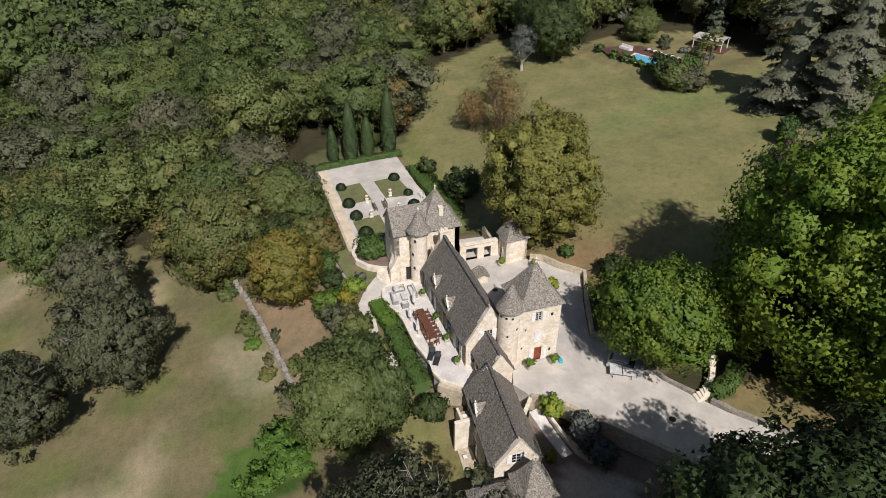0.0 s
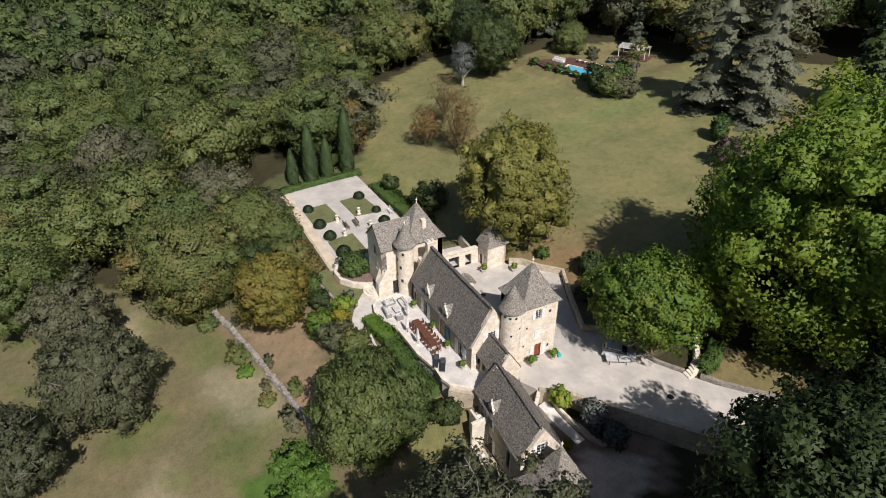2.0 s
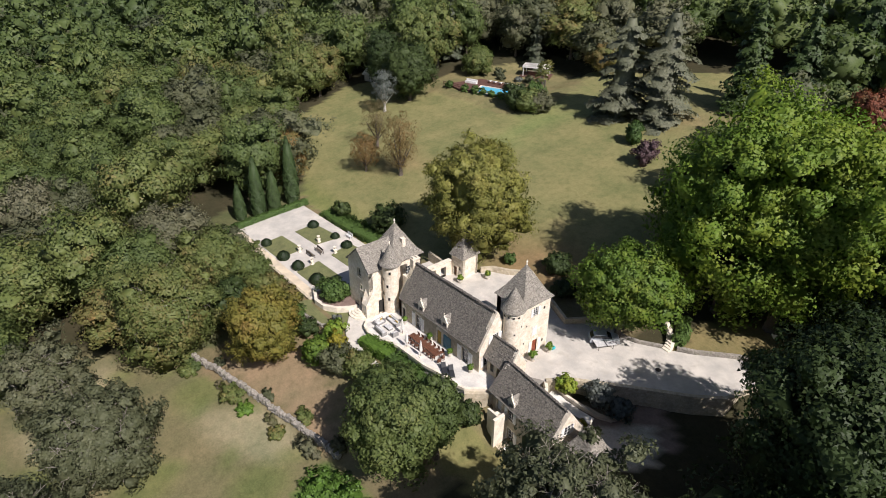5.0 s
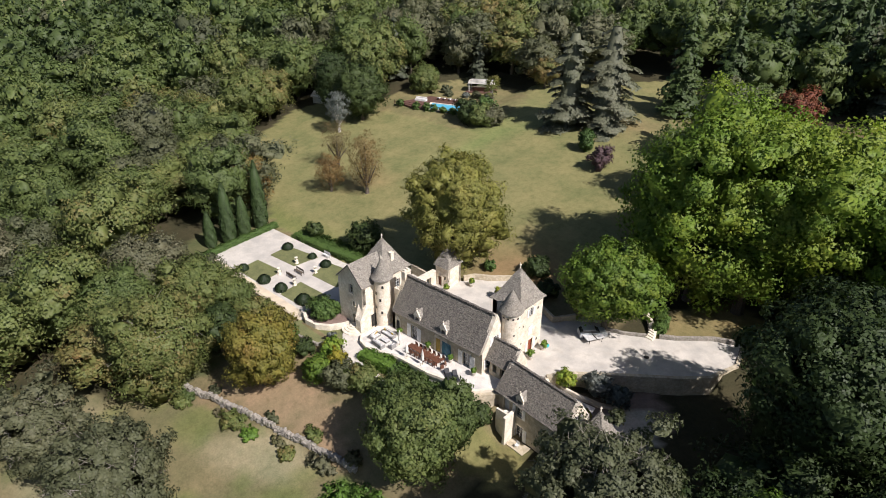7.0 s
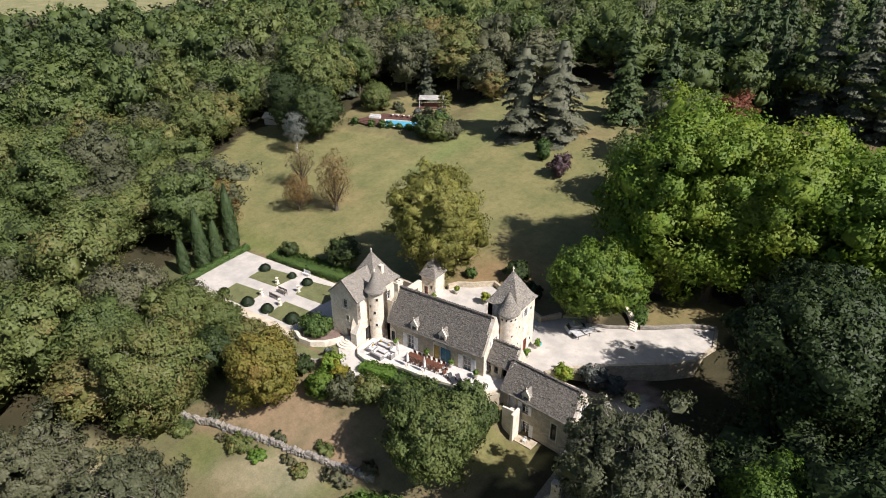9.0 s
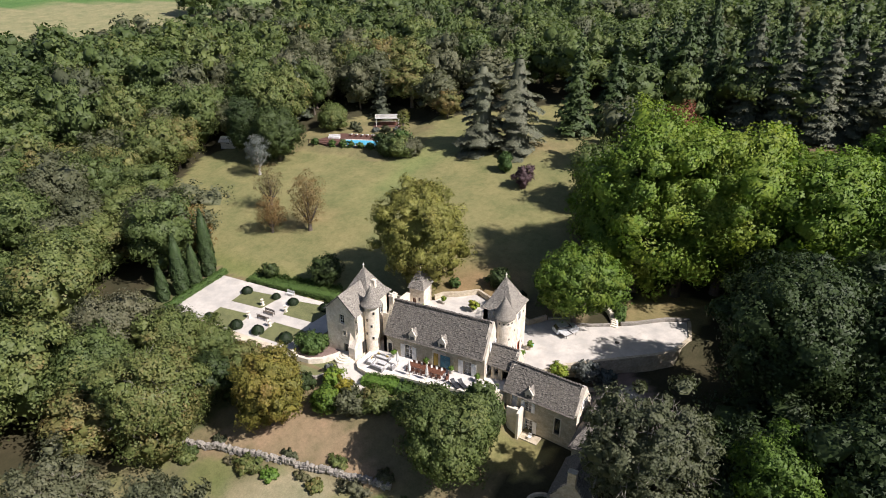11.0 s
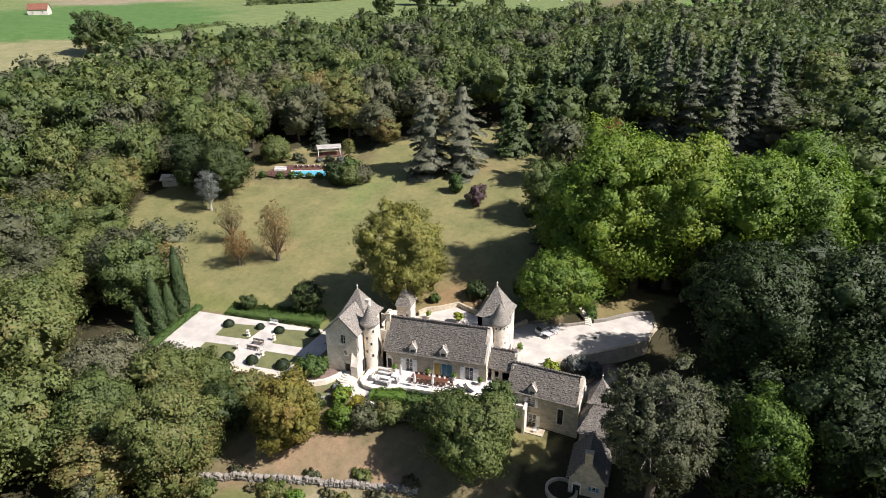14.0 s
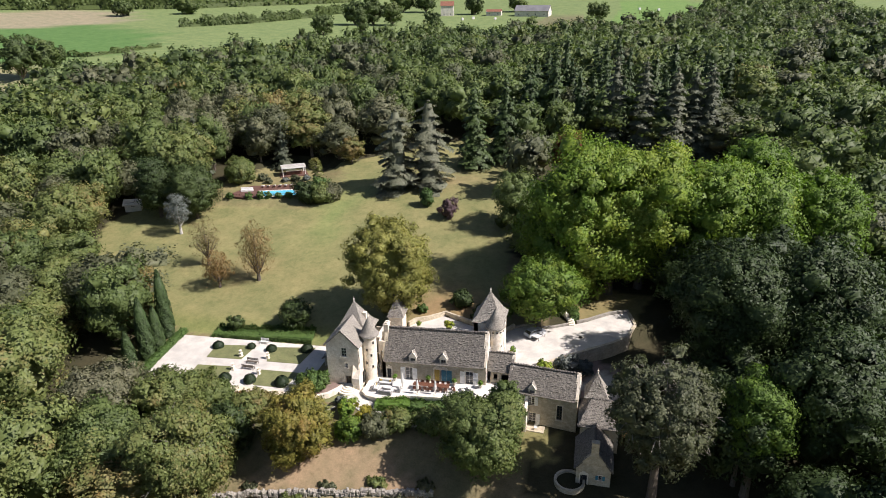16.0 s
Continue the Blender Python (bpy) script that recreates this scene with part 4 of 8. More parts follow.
tree((22.8, 16.4), 14.8, (7.3, 7.1, 6.9), L_WALNUT, "broad bright green walnut tree beside the drive", 7, 80, 85, 0.42, tint=0.52, low=-0.5, clear=2.8, puff_r=0.23, lobe=0.5, cover=0.26)
tree((53.2, 5.8), 25, (8.4, 8.4, 10.0), L_DARK, "large dark green oak beyond the end of the drive", 8, 100, 85, 0.48, tint=0.35, low=-0.8, puff_r=0.26)
tree((51.0, 11.2), 25, (6.6, 6.6, 9.2), L_DARK, "large dark green oak beside the drive", 28, 95, 42, 0.5, tint=0.35, low=-0.7, puff_r=0.2, core=0.4, cover=0.2)
tree((64, 8), 25, (8.0, 8.0, 9.5), L_DARK, "large dark green oak in the eastern wood", 29, 80, 65, 0.52, tint=0.35, low=-0.7)
tree((62, -9), 22, (7.0, 7.0, 8.0), L_DARK, "very dark green oak in the eastern wood", 129, 70, 65, 0.5, tint=0.3, low=-0.8)
tree((48, -7), 12, (4.2, 4.2, 5.0), L_DARK, "low dark green tree in deep shade", 130, 40, 60, 0.42, tint=0.2, low=-0.9)
tree((63, 25), 20, (7.0, 7.0, 8.5), L_DARK, "dark green oak beside the plane trees", 128, 70, 65, 0.52, tint=0.35, low=-0.7)
tree((41.0, -15.8), 21.0, (7.3, 7.3, 7.6), L_GREY, "grey-brown thinly leaved oak beside the outbuildings", 9, 110, 60, 0.36, tint=0.18, core=0.45, puff_r=0.17, clear=6, cover=0.25, twigs=140)
tree((53, -13), 18.5, (3.8, 3.8, 6.2), L_WALNUT, "bright green young tree beside the oaks", 10, 60, 75, 0.36, tint=0.28)
tree((18.4, -17), 12.2, (4.9, 4.9, 5.9), L_OAK, "dense green oak below the terrace", 12, 85, 80, 0.36, tint=0.36, low=-0.85, group="oaks below the terrace", puff_r=0.27)
tree((15.2, -15.6), 10.4, (3.4, 3.4, 4.8), L_OAK, "small dense green oak below the terrace", 55, 50, 70, 0.36, tint=0.42, low=-0.85, group="oaks below the terrace", puff_r=0.28)
tree((20.4, -12.9), 11.2, (2.3, 2.3, 5.1), L_OAK, "slim dark green tree below the terrace", 56, 56, 65, 0.34, tint=0.26, low=-0.97, clear=0.6)
tree((-7.7, -20.5), 12.0, (4.6, 4.6, 5.9), L_ORANGE, "hornbeam turning from green to orange and brown", 13, 90, 75, 0.32, tint=0.4, low=-0.95, clear=0.5, puff_r=0.24)
tree((-20.4, -28.8), 15.2, (7.0, 7.0, 7.2), L_OAK, "large green oak at the edge of the meadow", 14, 110, 85, 0.4, tint=0.52, low=-0.85, puff_r=0.22, cover=0.3, twigs=60)
tree((-33, -28.5), 13.8, (6.8, 6.8, 6.4), L_OAK, "dark green oak at the edge of the meadow", 140, 90, 80, 0.42, tint=0.28, low=-0.85, puff_r=0.26)
tree((-28.5, -18.8), 9.8, (4.8, 4.8, 4.6), L_OAK, "green tree below the formal garden", 141, 60, 75, 0.4, tint=0.42, low=-0.85)
tree((-37.5, -22.5), 12.6, (5.6, 5.6, 5.6), L_GREY, "grey half-bare oak above the meadow", 15, 70, 75, 0.4, tint=0.65, core=0.6)
tree((-52.5, 5), 12.5, (5.2, 5.2, 5.4), L_OAK, "olive-brown oak beside the cypresses", 142, 70, 70, 0.38, tint=0.72, low=-0.85, puff_r=0.24)
tree((-24, -15.2), 7.5, (3.6, 3.6, 3.6), L_OAK, "green thicket tree below the garden's edge", 48, 36, 60, 0.34, tint=0.55, low=-0.85, clear=0.8)
tree((-17.5, -15.4), 6.0, (3.0, 3.0, 2.8), L_OAK, "small green tree below the garden's edge", 49, 30, 60, 0.32, tint=0.6, low=-0.85, clear=0.7)
tree((-19, -20.5), 7.5, (3.8, 3.8, 3.6), L_DARK, "dark green thicket tree beside the hornbeam", 50, 36, 60, 0.34, tint=0.6, low=-0.85, clear=0.8)
tree((-33.5, -15), 6.6, (4.2, 4.2, 4.0), L_GREY, "grey-green tree below the garden's edge", 51, 40, 60, 0.36, tint=0.4, low=-0.8)
tree((-4.2, -43), 13.6, (6.6, 6.6, 6.2), L_GREY, "grey-green oak with pale twigs in the meadow", 52, 120, 75, 0.34, tint=0.3, low=-0.85, core=0.5, puff_r=0.2, cover=0.3, twigs=110)
tree((-16.5, -45.5), 14, (4.8, 4.8, 6.2), L_GREY, "pale grey-green oak at the meadow's edge", 57, 80, 70, 0.36, tint=0.5, low=-0.85, core=0.5, puff_r=0.22, cover=0.3, twigs=90)
tree((-30, -53), 14, (6.4, 6.4, 6.2), L_OAK, "green oak at the edge of the meadow", 53, 80, 70, 0.4, tint=0.3, low=-0.8, core=0.5)
tree((2.5, -52.5), 12.5, (5.6, 5.6, 5.6), L_GREY, "dark grey-green oak in the meadow", 54, 90, 75, 0.34, tint=0.15, low=-0.8, core=0.5, puff_r=0.22, cover=0.3, twigs=90)
tree((-43.5, 19.6), 8.0, (3.1, 3.1, 3.6), L_RUST, "rust-brown small-leaved tree on the lawn", 16, 44, 30, 0.24, tint=0.7, core=0.3, clear=1.2, group="brown trees on the lawn", low=-0.85)
tree((-36.5, 23.3), 13.2, (3.1, 3.1, 5.9), L_RUST, "thin rust-brown tree with a bare trunk on the lawn", 17, 56, 30, 0.24, tint=0.6, core=0.25, clear=1.6, group="brown trees on the lawn", low=-0.9)
tree((-50.6, 27.2), 10.5, (3.1, 3.1, 4.6), L_RUST, "thin pale brown tree on the lawn", 18, 44, 20, 0.22, tint=0.15, core=0.15, clear=2.0, group="brown trees on the lawn", low=-0.85)
tree((-65.5, 39.5), 10.0, (3.0, 3.0, 4.2), L_SILVER, "half-bare birch with a pale trunk", 19, 34, 40, 0.26, tint=0.5, core=0.2, bark=M_BIRCH, clear=2.0)
tree((-66, 47.5), 13.5, (5.6, 5.6, 6.4), L_DARK, "dense dark green round tree at the lawn's edge", 20, 70, 70, 0.4, tint=0.7, low=-0.85)
tree((-76, 47), 15, (4.8, 4.8, 7), L_DARK, "dense dark green tree at the lawn's edge", 21, 60, 65, 0.42, tint=0.5, low=-0.85)
tree((-66, 70), 7.0, (4.4, 4.4, 3.6), L_OAK, "round olive-green tree beside the pool deck", 22, 44, 70, 0.34, tint=0.5, low=-0.85, clear=0.6)
tree((-40, 89), 7.5, (3.8, 3.8, 3.4), L_OAK, "small yellowing green tree beside the canopy", 23, 36, 50, 0.36, tint=0.7, low=-0.8)
tree((24, 81), 16.0, (4.0, 4.0, 4.6), L_RED, "small crimson-leaved tree among the conifers", 24, 44, 60, 0.42, tint=0.4, low=-0.8)
conifer((-19.8, 69.8), 21.5, 6.4, L_CEDAR, "tall blue-grey cedar on the lawn", 30, 13, 9, 215, 0.42, 0.03, 0.26, 0.34, tint=0.75, group="blue cedars")
conifer((-11.8, 72.8), 23, 6.8, L_CEDAR, "tall blue-grey cedar with drooping boughs on the lawn", 31, 14, 9, 215, 0.42, 0.02, 0.26, 0.34, tint=0.68, group="blue cedars")
conifer((-3, 90), 26, 5.6, L_SPRUCE, "tall dark green spruce at the lawn's edge", 32, 24, 10, 30, 0.65, 0.1, 0.3, tint=0.7)
conifer((5, 96), 25, 5.6, L_SPRUCE, "tall dark green spruce at the lawn's edge", 33, 24, 10, 30, 0.65, 0.1, 0.3, tint=0.5)
for k, (x, y, h) in enumerate(((35.3, 111, 29), (43.4, 109.5, 28), (52, 108.5, 25.5), (57.5, 112, 24.5), (61.8, 112, 26))):
    conifer((x, y), h, 5.4, L_CEDAR, "tall blue-green conifer before the dark wood", 40 + k, 20, 11, 110, 0.5, 0.05, 0.28, 0.6, tint=0.35 + 0.1 * (k % 3), group="blue conifers")
conifer((-80, 72), 18, 4.0, L_CEDAR, "blue-grey conifer behind the pool", 46, 18, 9, 24, 0.65, tint=0.1)
conifer((-61, 86.5), 14, 3.6, L_CEDAR, "blue-grey cedar behind the pool", 47, 12, 9, 26, 0.65, tint=0.1)

for k, (x, y, h, r) in enumerate(((-43.6, -4.3, 12.0, 1.3), (-43.7, -1.1, 8.8, 1.15), (-44.9, 3.3, 13.7, 1.35), (-44.6, -7.5, 7.0, 1.0))):
    rng = np.random.default_rng(60 + k)
    ob = thing("cypress", "slender dark green cypress beside the formal garden", "tree", (x, y, ground_at(x, y) - 0.1), "cypresses")
    v, f = [], []
    limb(v, f, (0, 0, -0.4), (0, 0, h * 0.8), 0.2, 0.04)
    part("trunk", (v, f), M_BARK, ob)
    lv, c = spindle_cloud(rng, h, r, 5200, 0.26)
    part("crown", leafy_mesh("crown", lv, c, L_CYPRESS, 0.5), L_CYPRESS, ob)

# ---- terraces, drive and walls ----
SLOPE, X0 = 0.045, 16.3  # the main house and its terrace follow the ground's slight fall to the west


def terrace_z(x, y):
    return -0.5 + SLOPE * (x - X0)


TERRACE = [(-2.7, -6.0), (-2.5, -7.2), (-1.6, -8.1), (0.0, -8.5), (1.8, -8.3), (3.4, -7.7), (5.2, -7.2), (8.0, -7.1), (10.6, -7.0), (12.6, -6.6), (14.2, -6.3), (16.0, -6.4), (17.4, -6.0), (18.4, -5.0), (19.9, -3.3), (20.2, -1.2), (16.8, -1.2), (-2.7, 1.5)]
tagged(part("terrace", prism(TERRACE, -6.5, terrace_z), M_PAVE), "pale stone-paved terrace along the house", "terrace", kind="structure")


def rim(points, z, wide, tall, name, label, material=M_TRIM, category="wall"):
    """A kerb or parapet that follows a line in plan, its top tall above z(x, y)."""
    bm = bmesh.new()
    n = len(points)
    offs = []
    for i, (x, y) in enumerate(points):
        a, b = Vector(points[max(i - 1, 0)]), Vector(points[min(i + 1, n - 1)])
        d = (b - a).normalized()
        offs.append(Vector((-d.y, d.x)) * wide / 2)
    rings = []
    for (x, y), o in zip(points, offs):
        zz = z(x, y)
        rings.append([bm.verts.new(c) for c in ((x + o.x, y + o.y, zz - 0.3), (x - o.x, y - o.y, zz - 0.3), (x - o.x, y - o.y, zz + tall), (x + o.x, y + o.y, zz + tall))])
    for a, b in zip(rings, rings[1:]):
        for k in range(4):
            j = (k + 1) % 4
            bm.faces.new((a[k], a[j], b[j], b[k]))
    bm.faces.new(rings[0][::-1])
    bm.faces.new(rings[-1])
    bmesh.ops.recalc_face_normals(bm, faces=bm.faces)
    return tagged(part(name, bm, material), label, category, kind="structure")


rim(TERRACE[:16], terrace_z, 0.35, 0.1, "terrace_kerb", "low cut-stone kerb round the terrace")
part_wall = tagged(part("retaining_wall", prism([(17.6, -6.25), (20.3, -3.2), (20.6, -3.5), (18.0, -6.6)], -6.5, -0.6), M_STONE_DARK), "old stone retaining wall below the terrace", "wall", kind="structure")

# formal garden
GZ = -1.9
tagged(part("garden_gravel", prism([(-40.3, -11.2), (-13.2, -10.4), (-9.0, -6.2), (-8.8, 5.8), (-42.0, 4.0)], -5.5, GZ), M_GRAVEL), "pale gravel court of the formal garden", "gravel", kind="structure")
tagged(part("garden_path", prism([(-40.2, -11.1), (-13.4, -10.3), (-13.2, -8.9), (-39.8, -9.6)], GZ - 0.2, GZ + 0.004), M_SANDY), "sandy gravel walk along the garden's edge", "path", kind="structure")
rim([(-40.4, -11.35), (-27, -10.9), (-13.1, -10.5)], lambda x, y: GZ, 0.4, 0.12, "garden_kerb", "cut-stone kerb along the garden's edge", M_STONE_DARK)
BEDS = [[(-33.9, 1.9), (-33.4, -2.3), (-27.0, -1.7), (-26.6, 3.1)], [(-23.9, 3.1), (-22.3, -1.4), (-16.3, -1.0), (-15.8, 4.6)], [(-33.5, -4.8), (-32.9, -9.2), (-26.5, -8.9), (-27.1, -4.1)], [(-21.9, -4.0), (-21.1, -8.5), (-15.6, -8.2), (-15.2, -3.6)]]
for b in BEDS:
    tagged(part("grass_bed", prism(b, GZ - 0.1, GZ + 0.05), M_BED), "clipped square of grass edged by gravel", "lawn bed", "grass beds", "structure")

# small lawn and planted bank below the garden's corner
tagged(part("small_lawn", prism([(-14.0, -13.2), (-13.2, -10.6), (-9.5, -9.0), (-6.6, -7.3), (-4.9, -8.6), (-4.9, -9.6), (-6.4, -12.1)], -4.5, -2.0), M_BED), "small wedge of lawn behind a low wall", "lawn", kind="structure")
rim([(-14.2, -13.2), (-10.3, -13.0), (-6.4, -12.3), (-4.8, -9.7)], lambda x, y: -2.0, 0.35, 0.12, "lawn_wall", "low stone wall round the small lawn", M_DRYWALL)
rim([(-13.4, -9.4), (-11.4, -10.3), (-9.4, -10.1), (-7.7, -8.9), (-6.6, -7.2), (-6.3, -6.2)], lambda x, y: -1.9, 0.5, 0.75, "planter_wall", "curved pale stone wall of a raised bed", M_TRIM)
tagged(part("raised_bed", prism([(-13.4, -9.3), (-11.4, -10.2), (-9.4, -10.0), (-7.8, -8.8), (-6.7, -7.2), (-6.5, -5.6), (-9.2, -5.6), (-13.0, -7.2)], -3, -1.3), M_PEBBLE), "raised bed of soil beside the tower", "planting bed", kind="structure")

# path that winds down between the terrace and the shrubs


def ribbon(rows, thick):
    bm = bmesh.new()
    rings = []
    for i, (x, y, w, z) in enumerate(rows):
        a, b = rows[max(i - 1, 0)], rows[min(i + 1, len(rows) - 1)]
        d = Vector((b[0] - a[0], b[1] - a[1])).normalized()
        o = Vector((-d.y, d.x)) * w
        rings.append([bm.verts.new(c) for c in ((x + o.x, y + o.y, z - thick), (x - o.x, y - o.y, z - thick), (x - o.x, y - o.y, z), (x + o.x, y + o.y, z))])
    for a, b in zip(rings, rings[1:]):
        for k in range(4):
            j = (k + 1) % 4
            bm.faces.new((a[k], a[j], b[j], b[k]))
    bm.faces.new(rings[0][::-1])
    bm.faces.new(rings[-1])
    bmesh.ops.recalc_face_normals(bm, faces=bm.faces)
    return bm


tagged(part("garden_walk", ribbon(PATHWAY, 0.8), M_GRAVEL), "pale gravel walk winding below the terrace", "path", kind="structure")

# drive and court
tagged(part("drive", prism(DRIVE, -4.5, -0.12), M_GRAVEL), "pale gravel drive and inner court", "drive", kind="structure")
rim([(22.9, 2.4), (24.4, 4.7), (29.7, 9.2), (35.8, 14.1), (38.4, 16.8), (39.9, 21.5), (38.9, 26.4)], lambda x, y: -4.2, 0.5, 4.28, "drive_wall", "old stone retaining wall along the drive", M_STONE_DARK)
rim([(18.6, 16.3), (21.6, 17.7), (23.2, 16.9), (25.4, 17.6), (28.0, 19.3)], lambda x, y: -0.12, 0.4, 0.35, "drive_kerb", "stone kerb below the walnut tree", M_DRYWALL)
rim([(29.4, 20.4), (31.4, 21.6), (35.4, 25.2), (38.8, 26.8)], lambda x, y: -0.12, 0.5, 0.4, "bank_wall", "low rough stone wall along the drive", M_DRYWALL)
rim([(-0.7, 12.8), (0.2, 14.5), (2.5, 15.9), (5.0, 18.3), (10, 15.9), (16.5, 13.2), (18.4, 16.0)], lambda x, y: -0.1, 0.45, 0.85, "court_wall", "low stone wall of the inner court", M_STONE_DARK)
# curved steps up from the drive
steps = thing("garden_steps", "narrow curved flight of pale stone steps up from the drive", "steps", (0, 0, 0))
for k in range(13):
    f = k / 12
    x, y = 28.6 - 0.2 * f - 4.6 * f * f, 19.2 + 5.2 * f - 0.4 * f * f
    bm = boxes(((-0.55, -0.28, -0.7), (0.55, 0.28, 0.0)), bevel=0.02)
    turned(bm, pose(x, y, -0.1 + 0.15 * (k + 1), 0, 0, -60 + 55 * (1 - f)))
    part("step", bm, M_TRIM, steps)
# steps down from the drive to the wing
steps = thing("wing_steps", "short flight of pale steps from the drive to the wing", "steps", (0, 0, 0))
for k in range(8):
    bm = boxes(((-0.9, -0.2, -0.6), (0.9, 0.2, 0.0)), bevel=0.02)
    part("step", turned(bm, pose(23.0 + 0.28 * k, 2.3 - 0.3 * k, -0.2 - 0.17 * k, 0, 0, -40)), M_TRIM, steps)
# ramp down along the back of the wing, with its low wall
RAMP = [(23.6, 2.6, 0.7, -1.6), (25.6, 3.0, 0.65, -2.2), (27.8, 3.5, 0.6, -2.6), (30.2, 3.9, 0.6, -2.75)]
tagged(part("wing_ramp", ribbon(RAMP, 1.6), M_PAVE), "pale paved ramp along the back of the wing", "path", kind="structure")
rim([(24.0, 3.8), (26.0, 4.1), (28.2, 4.6)], lambda x, y: -1.9 - 0.14 * (x - 24), 0.35, 0.3, "ramp_wall", "low pale stone wall above the ramp", M_TRIM)
# yard below the drive, behind a curved bank
rim([(27.4, 4.7), (29.4, 4.9), (30.7, 5.6), (31.2, 6.8), (30.9, 8.0)], lambda x, y: -2.75, 0.6, 0.45, "yard_bank", "curved tan stone edge of the lower yard", M_SANDY)
# round steps before the left tower
steps = thing("round_steps", "three half-round pale stone steps before the tower door", "steps", (0, 0, 0))
for k in range(4):
    part("step", lathe([(1.9 - 0.42 * k, -0.5), (1.9 - 0.42 * k, 0.0)], 28, (-5.2, -6.3, -1.62 + 0.16 * k)), M_TRIM, steps)

# dry-stone wall above the meadow
DRY = [(-17.5, -27.6), (-14.4, -26.7), (-9.5, -25.5), (-4.3, -24.2), (0.7, -23.2), (4.6, -22.3), (8.8, -21.4), (12.5, -20.9)]
wall = thing("dry_stone_wall", "rough grey dry-stone wall between garden and meadow", "wall", (0, 0, 0), kind="structure")
rng = np.random.default_rng(3)
for (ax, ay), (bx, by) in zip(DRY, DRY[1:]):
    ln = math.hypot(bx - ax, by - ay)
    ang = math.degrees(math.atan2(by - ay, bx - ax))
    u = 0.0
    while u < ln:
        w = rng.uniform(0.3, 0.75)
        x, y = ax + (bx - ax) * u / ln, ay + (by - ay) * u / ln
        top = ground_at(x + 0.4, y + 1.2) + rng.uniform(-0.1, 0.4)
        for layer in range(2):
            m = pose(x, y, top - 0.28 - 0.42 * layer + rng.uniform(-0.05, 0.05), rng.uniform(-14, 14), rng.uniform(-14, 14), ang + rng.uniform(-25, 25))
            bm = boxes(((-w / 2, -rng.uniform(0.25, 0.4), -0.25), (w / 2, rng.uniform(0.25, 0.4), 0.25)), bevel=0.07)
            part("stone", turned(bm, m), M_DRYWALL, wall)
        u += w * 0.92

# ---- openings ----


def window_unit(parent, p, ax, w, h, name="window", rows=3, cols=2, frame=M_WHITE, shutters=None, shade=0.0, depth=0.18, surround=True, shutter_w=None, closed=False):
    """A window or glazed door in its hole: p its lower left corner on the outer wall face, ax the way to the right along the wall."""
    ax = Vector((ax[0], ax[1], 0)).normalized()
    out = Vector((ax.y, -ax.x, 0))
    m = Matrix.Translation(p) @ Matrix(((ax.x, -out.x, 0, 0), (ax.y, -out.y, 0, 0), (0, 0, 1, 0), (0, 0, 0, 1)))
    t = 0.06
    bars = [((0, depth, 0), (t, depth + 0.06, h)), ((w - t, depth, 0), (w, depth + 0.06, h)), ((t, depth, 0), (w - t, depth + 0.06, t)), ((t, depth, h - t), (w - t, depth + 0.06, h))]
    for c in range(1, cols):
        x = w * c / cols
        bars.append(((x - 0.03, depth, t), (x + 0.03, depth + 0.05, h - t)))
    for r in range(1, rows):
        z = h * r / rows
        bars.append(((t, depth + 0.01, z - 0.018), (w - t, depth + 0.045, z + 0.018)))
    unit_ob = part(name, turned(boxes(*bars), m), frame, parent)
    part("pane", turned(boxes(((t, depth + 0.02, t), (w - t, depth + 0.035, h - t))), m), M_GLASS, unit_ob)
    if surround:
        s = 0.14
        part("stone_surround", turned(boxes(((-s, -0.025, 0), (0, 0.12, h)), ((w, -0.025, 0), (w + s, 0.12, h)), ((-s, -0.025, h), (w + s, 0.12, h + 0.16)), ((-s - 0.03, -0.06, -0.12), (w + s + 0.03, 0.12, 0))), m), M_TRIM, unit_ob)
    if shutters is not None:
        sw = shutter_w or w / 2
        for k, x in enumerate((-sw - 0.03, w + 0.03)):
            if closed:
                x = 0.0 if k == 0 else w - sw
            slats = [((x, -0.075, 0.02), (x + sw, -0.035, h - 0.02))]
            slats += [((x + 0.04, -0.095, z), (x + sw - 0.04, -0.075, z + 0.09)) for z in (0.15 * h, 0.5 * h, 0.85 * h)]
            part("shutter", turned(boxes(*slats), m), shutters, unit_ob)
    return unit_ob


def arched_door(parent, p, ax, w, h, leaf, name="door", depth=0.12):
    ax = Vector((ax[0], ax[1], 0)).normalized()
    out = Vector((ax.y, -ax.x, 0))
    m = Matrix.Translation(p) @ Matrix(((ax.x, -out.x, 0, 0), (ax.y, -out.y, 0, 0), (0, 0, 1, 0), (0, 0, 0, 1)))
    boards = [((w * k / 5 + 0.008, depth, 0), (w * (k + 1) / 5 - 0.008, depth + 0.05, h)) for k in range(5)]
    d = part(name, turned(boxes(*boards), m), leaf, parent)
    for k in (0.2, 0.74):
        part("ledge", turned(boxes(((0.05, depth - 0.03, h * k), (w - 0.05, depth, h * (k + 0.06)))), m), leaf, d)
    part("handle", turned(boxes(((w * 0.84, depth - 0.07, h * 0.45), (w * 0.88, depth, h * 0.5))), m), M_IRON, d, "iron handle")
    part("stone_surround", turned(boxes(((-0.18, -0.04, 0), (0, 0.14, h)), ((w, -0.04, 0), (w + 0.18, 0.14, h)), ((-0.18, -0.04, h), (w + 0.18, 0.14, h + 0.22)), ((-0.08, -0.05, h + 0.22), (w + 0.08, 0.1, h + 0.4)), ((w * 0.25, -0.05, h + 0.4), (w * 0.75, 0.1, h + 0.58))), m), M_TRIM, d)
    return d


